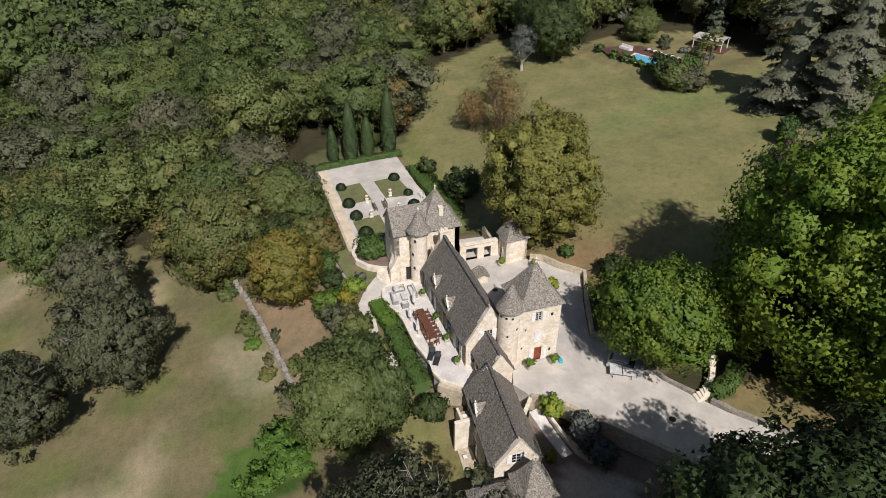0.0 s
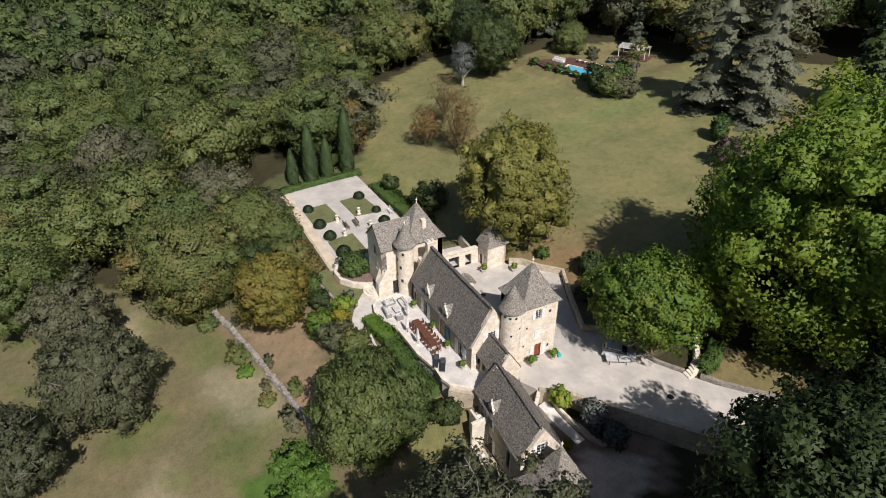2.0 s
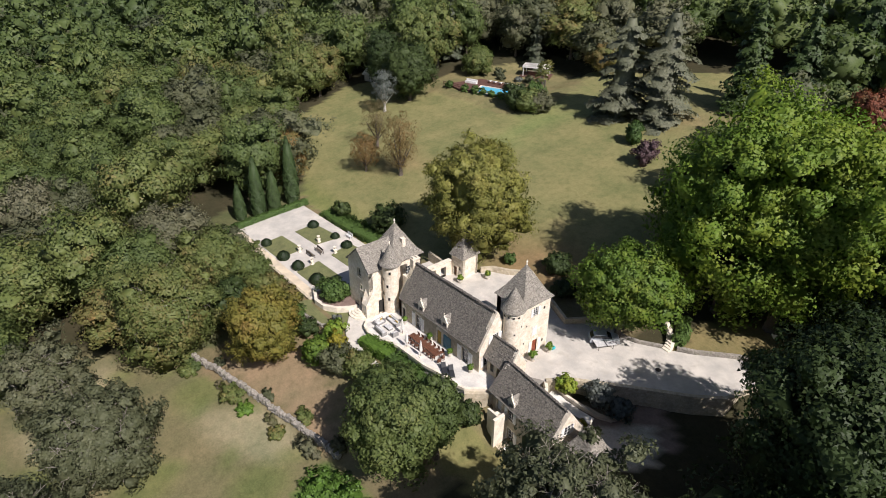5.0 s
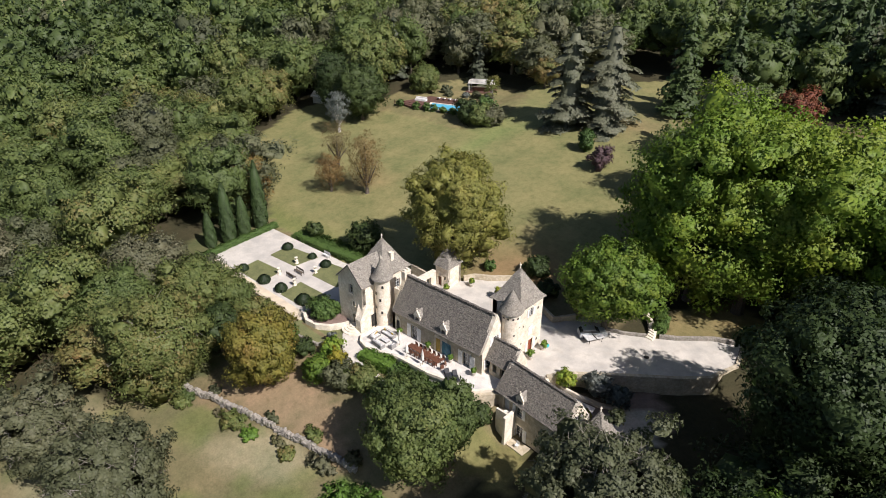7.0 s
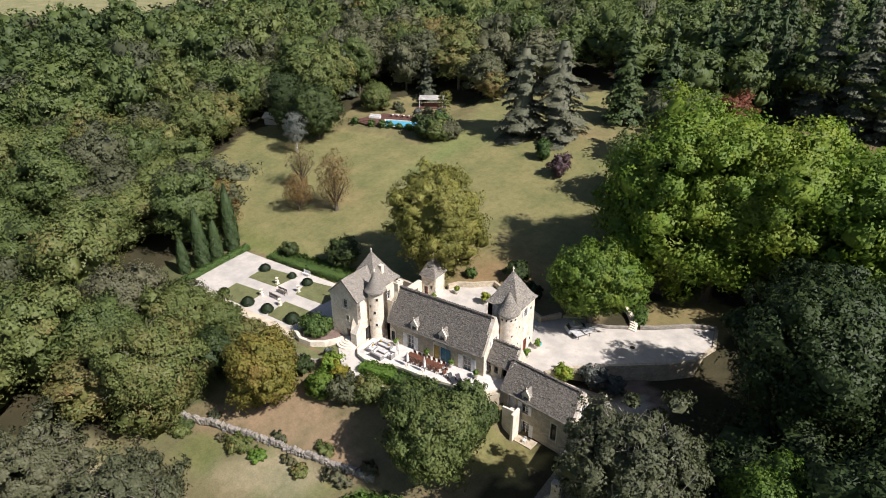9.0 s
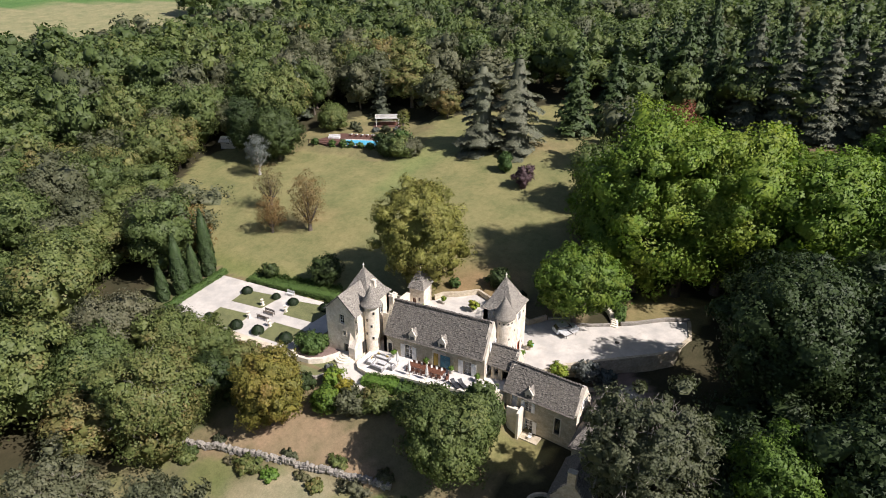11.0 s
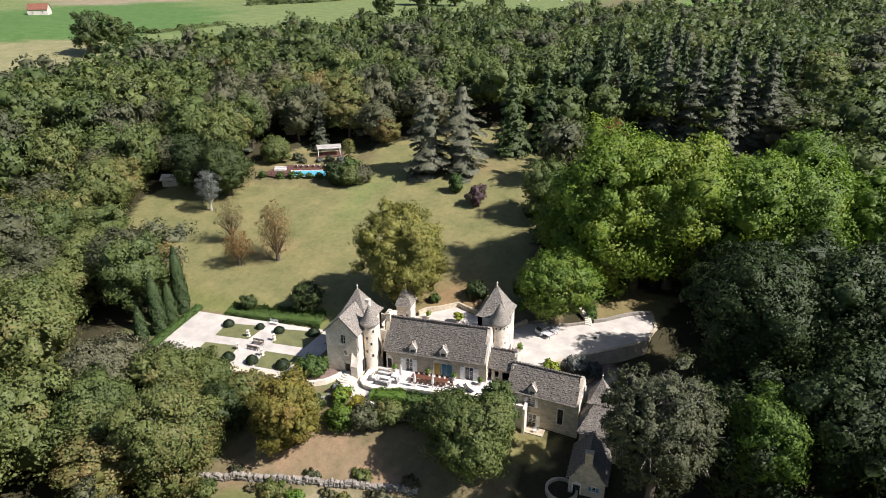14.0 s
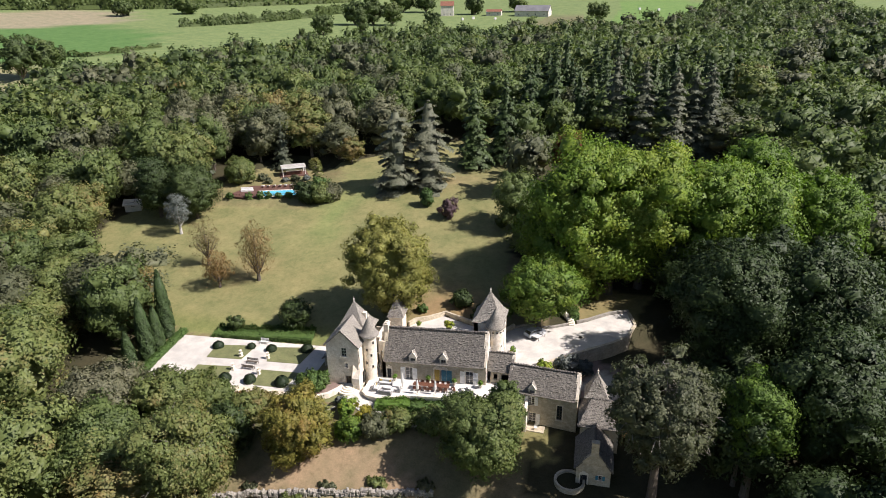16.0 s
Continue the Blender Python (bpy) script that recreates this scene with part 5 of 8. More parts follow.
def ridge_stones(points, rng, r=0.2, every=0.42):
    """A run of rough upright ridge stones, uneven in height."""
    bm = bmesh.new()
    for a, b in zip(points, points[1:]):
        a, b = Vector(a), Vector(b)
        n = max(2, int((b - a).length / every))
        ang = math.degrees(math.atan2(b.y - a.y, b.x - a.x))
        tip = -math.degrees(math.atan2(b.z - a.z, math.hypot(b.x - a.x, b.y - a.y)))
        for k in range(n):
            p = a.lerp(b, (k + 0.5) / n)
            s = boxes(((-every * 0.44, -r, -r * 0.9), (every * 0.44, r, r * rng.uniform(0.5, 1.0))), bevel=0.05)
            turned(s, pose(p.x, p.y, p.z, rng.uniform(-14, 14), tip + rng.uniform(-10, 10), ang + rng.uniform(-12, 12)))
            tmp = bpy.data.meshes.new("tmp")
            s.to_mesh(tmp)
            s.free()
            bm.from_mesh(tmp)
            bpy.data.meshes.remove(tmp)
    return bm


def roof_slope(a, b, c, d, nu, nv, rng, thick=0.16, rough=0.026, sag=0.0):
    """A roof slope of stone slabs between four corners (a, b along the eave; c, d along the ridge), in uneven overlapping courses."""
    a, b, c, d = (np.array(p, float) for p in (a, b, c, d))
    nrm = np.cross(b - a, d - a)
    nrm /= np.linalg.norm(nrm)
    verts, faces = [], []

    def at(u, v):
        return (a * (1 - u) + b * u) * (1 - v) + (d * (1 - u) + c * u) * v - np.array([0, 0, sag * 4 * u * (1 - u)])

    # two rows of corners a course: the proud lower edge and the upper edge tucked under the next course
    rows = []
    for j in range(nv):
        wob = rng.normal(0, rough, nu + 1)
        lo, hi = [], []
        for i in range(nu + 1):
            u = i / nu
            jit = rng.normal(0, 0.22) / nv if 0 < j and 0 < i < nu else 0.0
            verts.append(tuple(at(u, j / nv + jit) + nrm * (0.05 + wob[i])))
            lo.append(len(verts) - 1)
            verts.append(tuple(at(u, (j + 1) / nv + (rng.normal(0, 0.1) / nv if j < nv - 1 else 0)) + nrm * (0.005 + 0.3 * wob[i])))
            hi.append(len(verts) - 1)
        rows += [lo, hi]
    for r, s in zip(rows, rows[1:]):
        for i in range(nu):
            faces.append((r[i], r[i + 1], s[i + 1], s[i]))
    # edges and underside
    border = rows[0] + [r[-1] for r in rows[1:-1]] + rows[-1][::-1] + [r[0] for r in rows[1:-1]][::-1]
    under = []
    for k in border:
        p = np.array(verts[k]) - nrm * (thick + 0.04)
        verts.append(tuple(p))
        under.append(len(verts) - 1)
    for k in range(len(border)):
        j = (k + 1) % len(border)
        faces.append((under[k], under[j], border[j], border[k]))
    faces.append(tuple(under[::-1]))
    return verts, faces


RNG = np.random.default_rng(77)


def slope_part(parent, a, b, c, d, material, course=0.26, name="roof_slope"):
    w = max((Vector(b) - Vector(a)).length, (Vector(c) - Vector(d)).length)
    h = (Vector(d) - Vector(a)).length
    return part(name, roof_slope(a, b, c, d, max(2, int(w / 0.28)), max(2, int(h / course)), RNG), material, parent)


def sh(x, y, z):
    return (x, y, z + SLOPE * (x - X0))


# ---- main house ----
house = thing("main_house", "long low stone house with a steep stone-slab roof", "house", (0, 0, 0))
XL, XR, YF, YB = -0.7, 16.3, -2.75, 2.75
FL, EAVE, RIDGE = -0.5, 2.9, 7.35
FRONT = [(0.1, 0.8, FL, 1.3), (3.2, 4.35, FL, 1.75), (8.0, 8.95, FL, 1.75), (9.05, 10.0, FL, 1.75), (13.0, 14.25, FL, 1.75)]
# front and west end in the darker masonry, back and east gable in the pale one
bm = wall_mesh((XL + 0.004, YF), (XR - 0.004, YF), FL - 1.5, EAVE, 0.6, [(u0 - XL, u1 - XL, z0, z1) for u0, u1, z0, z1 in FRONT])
part("wall", sheared(bm, SLOPE, X0), M_STONE_DARK, house)
part("wall", sheared(wall_mesh((XR - 0.004, YB), (XL + 0.004, YB), FL - 1.5, EAVE, 0.6, [(3, 4, 0.4, 1.8), (9, 10, 0.4, 1.8)]), SLOPE, X0), M_STONE, house)


def gable_top(u):
    return EAVE + (RIDGE + 0.12 - EAVE) * (1 - abs(u - 2.75) / 2.75)


part("gable_wall", sheared(wall_mesh((XR, YF + 0.002), (XR, YB - 0.002), FL - 3.5, EAVE, 0.6, [(0.85, 1.75, 0.1, 1.75)]), SLOPE, X0), M_STONE, house)
prof = [(YF - 0.05, EAVE - 0.15), (YB + 0.05, EAVE - 0.15), (0.0, RIDGE + 0.3)]


def gable_prism(x0, x1, prof):
    bm = bmesh.new()
    a = [bm.verts.new((x0, y, z)) for y, z in prof]
    b = [bm.verts.new((x1, y, z)) for y, z in prof]
    bm.faces.new(a[::-1])
    bm.faces.new(b)
    for i in range(len(prof)):
        j = (i + 1) % len(prof)
        bm.faces.new((a[i], a[j], b[j], b[i]))
    return bm


part("gable", sheared(gable_prism(XR - 0.6, XR + 0.005, prof), SLOPE, X0), M_STONE, house)
part("gable", sheared(gable_prism(XL, XL + 0.6, prof), SLOPE, X0), M_STONE_DARK, house)
part("gable_wall", sheared(wall_mesh((XL, YB), (XL, YF), FL - 1.5, EAVE, 0.6), SLOPE, X0), M_STONE_DARK, house)
part("floor", sheared(boxes(((XL + 0.5, YF + 0.5, FL - 0.4), (XR - 0.5, YB - 0.5, FL + 0.02))), SLOPE, X0), M_DARKIN, house)
EO = 0.28
slope_part(house, sh(XL + 0.3, YF - EO, EAVE - 0.25), sh(XR - 0.3, YF - EO, EAVE - 0.25), sh(XR - 0.3, 0, RIDGE), sh(XL + 0.3, 0, RIDGE), M_ROOF)
slope_part(house, sh(XR - 0.3, YB + EO, EAVE - 0.25), sh(XL + 0.3, YB + EO, EAVE - 0.25), sh(XL + 0.3, 0, RIDGE), sh(XR - 0.3, 0, RIDGE), M_ROOF)
part("ridge", ridge_stones([sh(XL + 0.3, 0, RIDGE + 0.05), sh(XR - 0.2, 0, RIDGE + 0.05)], RNG), M_RIDGE, house, "dark uneven ridge stones")
chim = part("chimney", sheared(boxes(((XL - 0.25, -0.55, 4.6), (XL + 0.55, 0.6, RIDGE + 0.55)), ((XL - 0.33, -0.63, RIDGE + 0.55), (XL + 0.63, 0.68, RIDGE + 0.75)), bevel=0.03), SLOPE, X0), M_STONE, house)
for k in (-0.28, 0.3):
    part("chimney_cap", sheared(boxes(((XL - 0.1, k - 0.18, RIDGE + 0.75), (XL + 0.4, k + 0.18, RIDGE + 1.0)), bevel=0.03), SLOPE, X0), M_TRIM, chim)
for (u0, u1, z0, z1), leaf in zip(FRONT, ("dark", "glass", "ochre", "blue", "open")):
    z = z0 + SLOPE * (u0 - X0)
    if leaf in ("glass", "open"):
        window_unit(house, (u0, YF, z), (1, 0), u1 - u0, z1 - z0, "french_window", 3, 2, M_WHITE, M_WHITE, shutter_w=0.78)
    elif leaf == "blue":
        d = arched_door(house, (u0, YF, z), (1, 0), u1 - u0, z1 - z0, M_BLUE)
        tagged(d, "blue painted plank door")
        part("shutter", boxes(((u1 + 0.05, YF - 0.09, z + 0.03), (u1 + 0.85, YF - 0.035, z + z1 - z0)), ((u1 + 0.1, YF - 0.12, z + 0.5), (u1 + 0.8, YF - 0.09, z + 0.62)), ((u1 + 0.1, YF - 0.12, z + 1.6), (u1 + 0.8, YF - 0.09, z + 1.72))), M_BLUE, d)
    elif leaf == "ochre":
        d = arched_door(house, (u0, YF, z), (1, 0), u1 - u0, z1 - z0, M_YELLOW)
        tagged(d, "ochre curtain in a doorway")
    else:
        arched_door(house, (u0, YF, z), (1, 0), u1 - u0, z1 - z0, M_BLACK)
window_unit(house, (XR, -1.9, 0.1), (0, 1), 0.9, 1.6, "window", 4, 2, M_WHITE, M_WHITE, shutter_w=0.5, depth=0.03)
window_unit(house, (XR + 0.012, -0.7, 3.15), (0, 1), 1.05, 1.3, "window", 4, 3, M_WHITE, M_WHITE, shutter_w=0.6, depth=-0.02)


def dormer(parent, x, y, z, w, h, back, material_wall, ax=(1, 0)):
    """A stone dormer with a steep little gable, its front at y."""
    d = part("dormer", boxes(((x - w / 2, y, z), (x - w / 2 + 0.2, y + back, z + h)), ((x + w / 2 - 0.2, y, z), (x + w / 2, y + back, z + h)), ((x - w / 2, y + 0.002, z), (x + w / 2, y + 0.2, z + 0.25)), ((x - w / 2, y + 0.002, z + h - 0.22), (x + w / 2, y + 0.25, z + h))), material_wall, parent)
    g = bmesh.new()
    a = [g.verts.new((x - w / 2 - 0.12, yy, z + h)) for yy in (y - 0.08, y + 0.2)]
    b = [g.verts.new((x + w / 2 + 0.12, yy, z + h)) for yy in (y - 0.08, y + 0.2)]
    c = [g.verts.new((x, yy, z + h + w * 0.85)) for yy in (y - 0.08, y + 0.2)]
    g.faces.new((a[0], b[0], c[0]))
    g.faces.new((a[1], c[1], b[1]))
    g.faces.new((a[0], c[0], c[1], a[1]))
    g.faces.new((b[0], b[1], c[1], c[0]))
    g.faces.new((a[0], a[1], b[1], b[0]))
    part("dormer_gable", g, M_TRIM, d)
    zt = z + h + w * 0.8
    for s in (-1, 1):
        lo_f, lo_b = (x + s * (w / 2 + 0.15), y + 0.1, z + h - 0.05), (x + s * (w / 2 + 0.15), y + back, z + h - 0.05)
        hi_f, hi_b = (x, y + 0.1, zt), (x, y + back + 0.9, zt)
        if s < 0:
            slope_part(d, lo_b, lo_f, hi_f, hi_b, M_ROOF_PALE, 0.3)
        else:
            slope_part(d, lo_f, lo_b, hi_b, hi_f, M_ROOF_PALE, 0.3)
    part("finial", lathe([(0.06, 0), (0.05, 0.2), (0.11, 0.3), (0.0, 0.45)], 8, (x, y + 0.05, zt)), M_TRIM, d)
    window_unit(d, (x - w / 2 + 0.2, y + 0.05, z + 0.25), (1, 0), w - 0.4, h - 0.47, "window", 2, 2, M_BARK, surround=False, depth=0.1)
    return d


dormer(house, 4.5, -2.85, 1.95, 1.15, 1.25, 1.2, M_TRIM)
dormer(house, 9.5, -2.85, 2.25, 1.15, 1.25, 1.2, M_TRIM)

# ---- tower house with its round stair ----
keep = thing("tower_house", "tall stone tower house with pyramid and gabled slab roofs", "house", (0, 0, 0))
KX0, KX1, KY0, KY1 = -8.8, -3.55, -5.9, 3.3
KE = 5.85
KS = [(2.45, 3.35, 3.75, 5.35), (3.05, 3.5, 1.8, 2.6), (3.0, 3.9, -1.55, 0.35)]
part("wall", wall_mesh((KX0, KY0), (KX1, KY0), -3.5, KE, 0.7, KS), M_STONE, keep)
part("wall", wall_mesh((KX1, KY0 + 0.003), (KX1, KY1 - 0.003), -3.5, KE, 0.7, [(6.5, 7.4, 2.6, 4.2)]), M_STONE, keep)
part("wall", wall_mesh((KX1, KY1), (KX0, KY1), -3.5, KE, 0.7), M_STONE, keep)
part("wall", wall_mesh((KX0, KY1 - 0.003), (KX0, KY0 + 0.003), -3.5, KE, 0.7, [(4, 4.8, 2.0, 3.4)]), M_STONE, keep)
part("floor", boxes(((KX0 + 0.6, KY0 + 0.6, -2.5), (KX1 - 0.6, KY1 - 0.6, -1.6))), M_DARKIN, keep)
RXM = -6.2
g = gable_prism(0, 0.65, [(KX0 - 0.05, KE - 0.1), (KX1 + 0.05, KE - 0.1), (RXM, 8.45)])
turned(g, Matrix(((0, 1, 0, 0), (1, 0, 0, KY0 - 0.004), (0, 0, 1, 0), (0, 0, 0, 1))))
bmesh.ops.recalc_face_normals(g, faces=g.faces)
part("gable", g, M_STONE, keep)
# buttress at the south-east corner
part("buttress", prism([(KX1 - 0.9, KY0 - 0.75), (KX1 + 0.25, KY0 - 0.75), (KX1 + 0.25, KY0 + 0.6), (KX1 - 0.9, KY0 + 0.003)], -3.5, lambda x, y: 2.6 if y > KY0 - 0.4 else 0.4), M_STONE, keep)
yr = -0.6
slope_part(keep, (KX1 + 0.35, KY0 - 0.15, KE - 0.25), (KX1 + 0.35, yr + 2, KE - 0.25), (RXM, yr + 2, 8.5), (RXM, KY0 - 0.15, 8.5), M_ROOF_PALE)
slope_part(keep, (KX0 - 0.35, yr + 2, KE - 0.25), (KX0 - 0.35, KY0 - 0.15, KE - 0.25), (RXM, KY0 - 0.15, 8.5), (RXM, yr + 2, 8.5), M_ROOF_PALE)
APX = (RXM, 0.62, 10.35)
PY0, PY1 = -2.2, KY1 + 0.35


def pyramid(parent, x0, x1, y0, y1, ze, apex, material, flare=0.3):
    """Four slopes that rise to a point, kicked out a little at the eaves."""
    cs = [(x0, y0), (x1, y0), (x1, y1), (x0, y1)]
    mids = [(apex[0] + (x - apex[0]) * 0.72, apex[1] + (y - apex[1]) * 0.72, ze + (apex[2] - ze) * 0.2) for x, y in cs]
    for k in range(4):
        j = (k + 1) % 4
        slope_part(parent, (*cs[k], ze), (*cs[j], ze), mids[j], mids[k], material)
        top = (apex[0], apex[1], apex[2])
        near = tuple(top[i] + (mids[k][i] - top[i]) * 0.02 for i in range(3))
        near2 = tuple(top[i] + (mids[j][i] - top[i]) * 0.02 for i in range(3))
        slope_part(parent, mids[k], mids[j], near2, near, material)
    part("finial", lathe([(0.09, -0.1), (0.07, 0.25), (0.16, 0.38), (0.05, 0.52), (0.0, 0.8)], 10, apex), M_TRIM, parent)


pyramid(keep, KX0 - 0.35, KX1 + 0.35, PY0, PY1, KE - 0.2, APX, M_ROOF_PALE)
part("chimney", boxes(((KX1 - 1.3, 0.6, 6.2), (KX1 - 0.75, 1.15, 8.3)), ((KX1 - 1.36, 0.54, 8.3), (KX1 - 0.69, 1.21, 8.45))), M_STONE, keep)
for u0, u1, z0, z1 in KS[:2]:
    window_unit(keep, (KX0 + u0, KY0, z0), (1, 0), u1 - u0, z1 - z0, "window", 3, 2, M_WHITE, depth=0.22)
arched_door(keep, (KX0 + KS[2][0], KY0, KS[2][2]), (1, 0), 0.9, 1.9, M_BARK, depth=0.25)
window_unit(keep, (KX1, KY0 + 6.5, 2.6), (0, 1), 0.9, 1.6, "window", 3, 2, M_WHITE)
annex = thing("tower_annex", "low stone annex with a slab lean-to roof against the tower", "annex", (0, 0, 0))
part("wall", boxes(((-11.3, -1.6, -2.6), (-8.81, 2.9, 0.5)), bevel=0.02), M_STONE_DARK, annex)
slope_part(annex, (-11.7, 3.2, 0.35), (-11.7, -1.9, 0.35), (-8.8, -1.2, 2.3), (-8.8, 2.4, 2.3), M_ROOF_PALE)
arched_door(annex, (-10.6, -1.6, -1.9), (1, 0), 0.9, 1.8, M_BARK, depth=-0.03)
stair = thing("stair_tower", "slender round stair tower with a bell-shaped slab roof", "tower", (-2.65, -2.75, 0))
part("wall", lathe([(1.12, -3.0), (1.12, 5.9), (1.2, 6.0), (1.2, 6.75)], 30), M_STONE, stair, smooth=False)
part("roof", lathe([(1.62, 6.55), (1.6, 6.68), (1.25, 7.1), (0.95, 7.7), (0.55, 8.6), (0.12, 9.5), (0.0, 9.6)], 26), M_ROOF_PALE, stair)
part("finial", lathe([(0.08, 0), (0.06, 0.2), (0.13, 0.3), (0.0, 0.6)], 8, (0, 0, 9.5)), M_TRIM, stair)
for k, (a, z) in enumerate(((-40, 5.2), (-60, 3.0), (-50, 0.9), (-95, 4.0), (-100, 1.6))):
    ca, sa = math.cos(radians(a)), math.sin(radians(a))
    w = window_unit(stair, (1.14 * ca + 0.16 * sa, 1.14 * sa - 0.16 * ca, z), (-sa, ca), 0.32, 0.45, "stair_window", 1, 1, M_BARK, depth=-0.02, surround=False)
link = thing("link_wall", "short stone wall with a dark arch between tower and house", "wall", (0, 0, 0), kind="structure")
part("wall", wall_mesh((-1.6, -1.4), (-0.5, -1.4), -2, 4.6, 0.5, [(0.3, 0.95, -1.2, 2.9)]), M_STONE, link)
part("wall", boxes(((-1.5, 0.2, -1), (-0.6, 0.6, 5.4))), M_STONE, link)
# no opening is cut: a dark plate on the tower wall paints the arch's shade
part("archway", boxes(((-3.45, -4.4, -1.6), (-3.35, -3.5, 0.4))), M_DARKIN, link)

# ---- small square tower and the gate of the court ----
pav = thing("square_tower", "small square stone tower with a bell-shaped slab roof", "tower", (-2.15, 10.7, 0), turn=4)
part("wall", wall_mesh((-1.25, -1.6), (1.25, -1.6), -1.5, 3.55, 0.4, [(0.5, 1.2, -0.3, 1.6), (1.6, 2.0, 1.2, 1.9)]), M_STONE, pav)
part("wall", wall_mesh((1.25, -1.597), (1.25, 1.597), -1.5, 3.55, 0.4), M_STONE, pav)
part("wall", wall_mesh((1.25, 1.6), (-1.25, 1.6), -1.5, 3.55, 0.4), M_STONE, pav)
part("wall", wall_mesh((-1.25, 1.597), (-1.25, -1.597), -1.5, 3.55, 0.4), M_STONE, pav)
part("floor", boxes(((-1, -1.3, -0.5), (1, 1.3, -0.14))), M_DARKIN, pav)
arched_door(pav, (-0.75, -1.6, -0.3), (1, 0), 0.7, 1.9, M_WOOD, depth=0.2)
part("cornice", boxes(((-1.32, -1.67, 3.35), (1.32, 1.67, 3.5)), bevel=0.02), M_TRIM, pav)
cs = [(-1.5, -1.85), (1.5, -1.85), (1.5, 1.85), (-1.5, 1.85)]
for k in range(4):
    j = (k + 1) % 4
    lo = [(*cs[k], 3.45), (*cs[j], 3.45)]
    m1 = [(c[0] * 0.74, c[1] * 0.74, 4.5) for c in (cs[k], cs[j])]
    m2 = [(c[0] * 0.36, c[1] * 0.36, 5.7) for c in (cs[k], cs[j])]
    t = [(c[0] * 0.01, c[1] * 0.01, 6.5) for c in (cs[k], cs[j])]
    for a, b in ((lo, m1), (m1, m2), (m2, t)):
        slope_part(pav, a[0], a[1], b[1], b[0], M_ROOF_PALE)
part("finial", lathe([(0.09, -0.1), (0.07, 0.2), (0.15, 0.3), (0.0, 0.6)], 8, (0, 0, 6.5)), M_TRIM, pav)
gate = thing("court_gate", "stone gate wall with arched openings beside the court", "wall", (0, 0, 0), kind="structure")
part("wall", wall_mesh((-3.2, 3.3), (-3.2, 9.0), -0.6, 2.3, 0.5, [(0.9, 2.6, -0.12, 1.7), (3.6, 4.6, -0.12, 1.6)]), M_STONE, gate)
part("coping", boxes(((-3.85, 3.32, 2.304), (-3.05, 9.0, 2.46)), bevel=0.03), M_TRIM, gate)
part("wall", boxes(((-8.6, 8.6, -1.2), (-3.9, 9.0, 1.4))), M_STONE_DARK, gate)
well = thing("bread_oven_roof", "small grey slab-roofed stone shed in the court", "shed", (1.6, 4.6, -0.12))
part("wall", boxes(((-0.9, -0.7, -0.2), (0.9, 0.7, 1.1)), bevel=0.03), M_STONE, well)
slope_part(well, (-1.1, -0.9, 1.05), (1.1, -0.9, 1.05), (1.1, 0, 1.6), (-1.1, 0, 1.6), M_ROOF_PALE)
slope_part(well, (1.1, 0.9, 1.05), (-1.1, 0.9, 1.05), (-1.1, 0, 1.6), (1.1, 0, 1.6), M_ROOF_PALE)

# ---- donjon with its round turret ----
don = thing("square_keep", "square stone keep with a steep pyramid roof", "house", (0, 0, 0))
DX0, DX1, DY0, DY1, DE = 13.3, 17.95, 2.75, 7.65, 7.75
DH = [(1.85, 2.65, 5.75, 7.0), (1.9, 2.75, 2.7, 4.1), (2.1, 3.0, -0.12, 1.85)]
part("wall", wall_mesh((DX1, DY0), (DX1, DY1), -3, DE, 0.7, DH), M_STONE, don)
part("wall", wall_mesh((DX1 - 0.003, DY1), (DX0 + 0.003, DY1), -3, DE, 0.7, [(2, 2.9, 3, 4.4)]), M_STONE, don)
part("wall", wall_mesh((DX0, DY1), (DX0, DY0), -3, DE, 0.7, [(2, 2.9, 3, 4.4)]), M_STONE, don)
part("wall", wall_mesh((DX0 + 0.003, DY0), (DX1 - 0.003, DY0), -3, DE, 0.7), M_STONE, don)
part("floor", boxes(((DX0 + 0.6, DY0 + 0.6, -0.6), (DX1 - 0.6, DY1 - 0.6, -0.14))), M_DARKIN, don)
pyramid(don, DX0 - 0.3, DX1 + 0.3, DY0 - 0.3, DY1 + 0.3, DE - 0.1, ((DX0 + DX1) / 2, (DY0 + DY1) / 2, 12.1), M_ROOF_PALE)
window_unit(don, (DX1, DY0 + 1.85, 5.75), (0, 1), 0.8, 1.25, "window", 4, 2, M_WHITE, M_WHITE, shutter_w=0.4, depth=0.06)
window_unit(don, (DX1, DY0 + 1.9, 2.7), (0, 1), 0.85, 1.4, "window", 4, 2, M_WHITE, M_WHITE, closed=True)
keep_door = arched_door(don, (DX1, DY0 + 2.1, -0.12), (0, 1), 0.9, 1.95, M_RED)
tagged(keep_door, "red-brown plank door with stone pediment")
for y in (DY0 + 1.48, DY0 + 3.2):
    part("shutter", boxes(((DX1 + 0.03, y, 0.0), (DX1 + 0.075, y + 0.42, 1.8)), *[((DX1 + 0.07, y + 0.04, z), (DX1 + 0.095, y + 0.38, z + 0.1)) for z in (0.3, 0.9, 1.5)]), M_WHITE, keep_door, "white wooden shutter")
# gun loops are solid dark blocks, the shade of an opening given by colour
for lo, hi, z0, z1 in ((3.7, 4.0, 6.1, 6.5), (3.9, 4.15, 0.9, 1.3), (0.7, 0.9, 4.6, 4.85), (0.4, 0.6, 2.0, 2.25)):
    part("gun_loop", boxes(((DX1 - 0.05, DY0 + lo, z0), (DX1 + 0.02, DY0 + hi, z1))), M_DARKIN, don)
tur = thing("corner_turret", "round stone turret with a bell-shaped slab roof", "tower", (17.0, 1.98, 0))
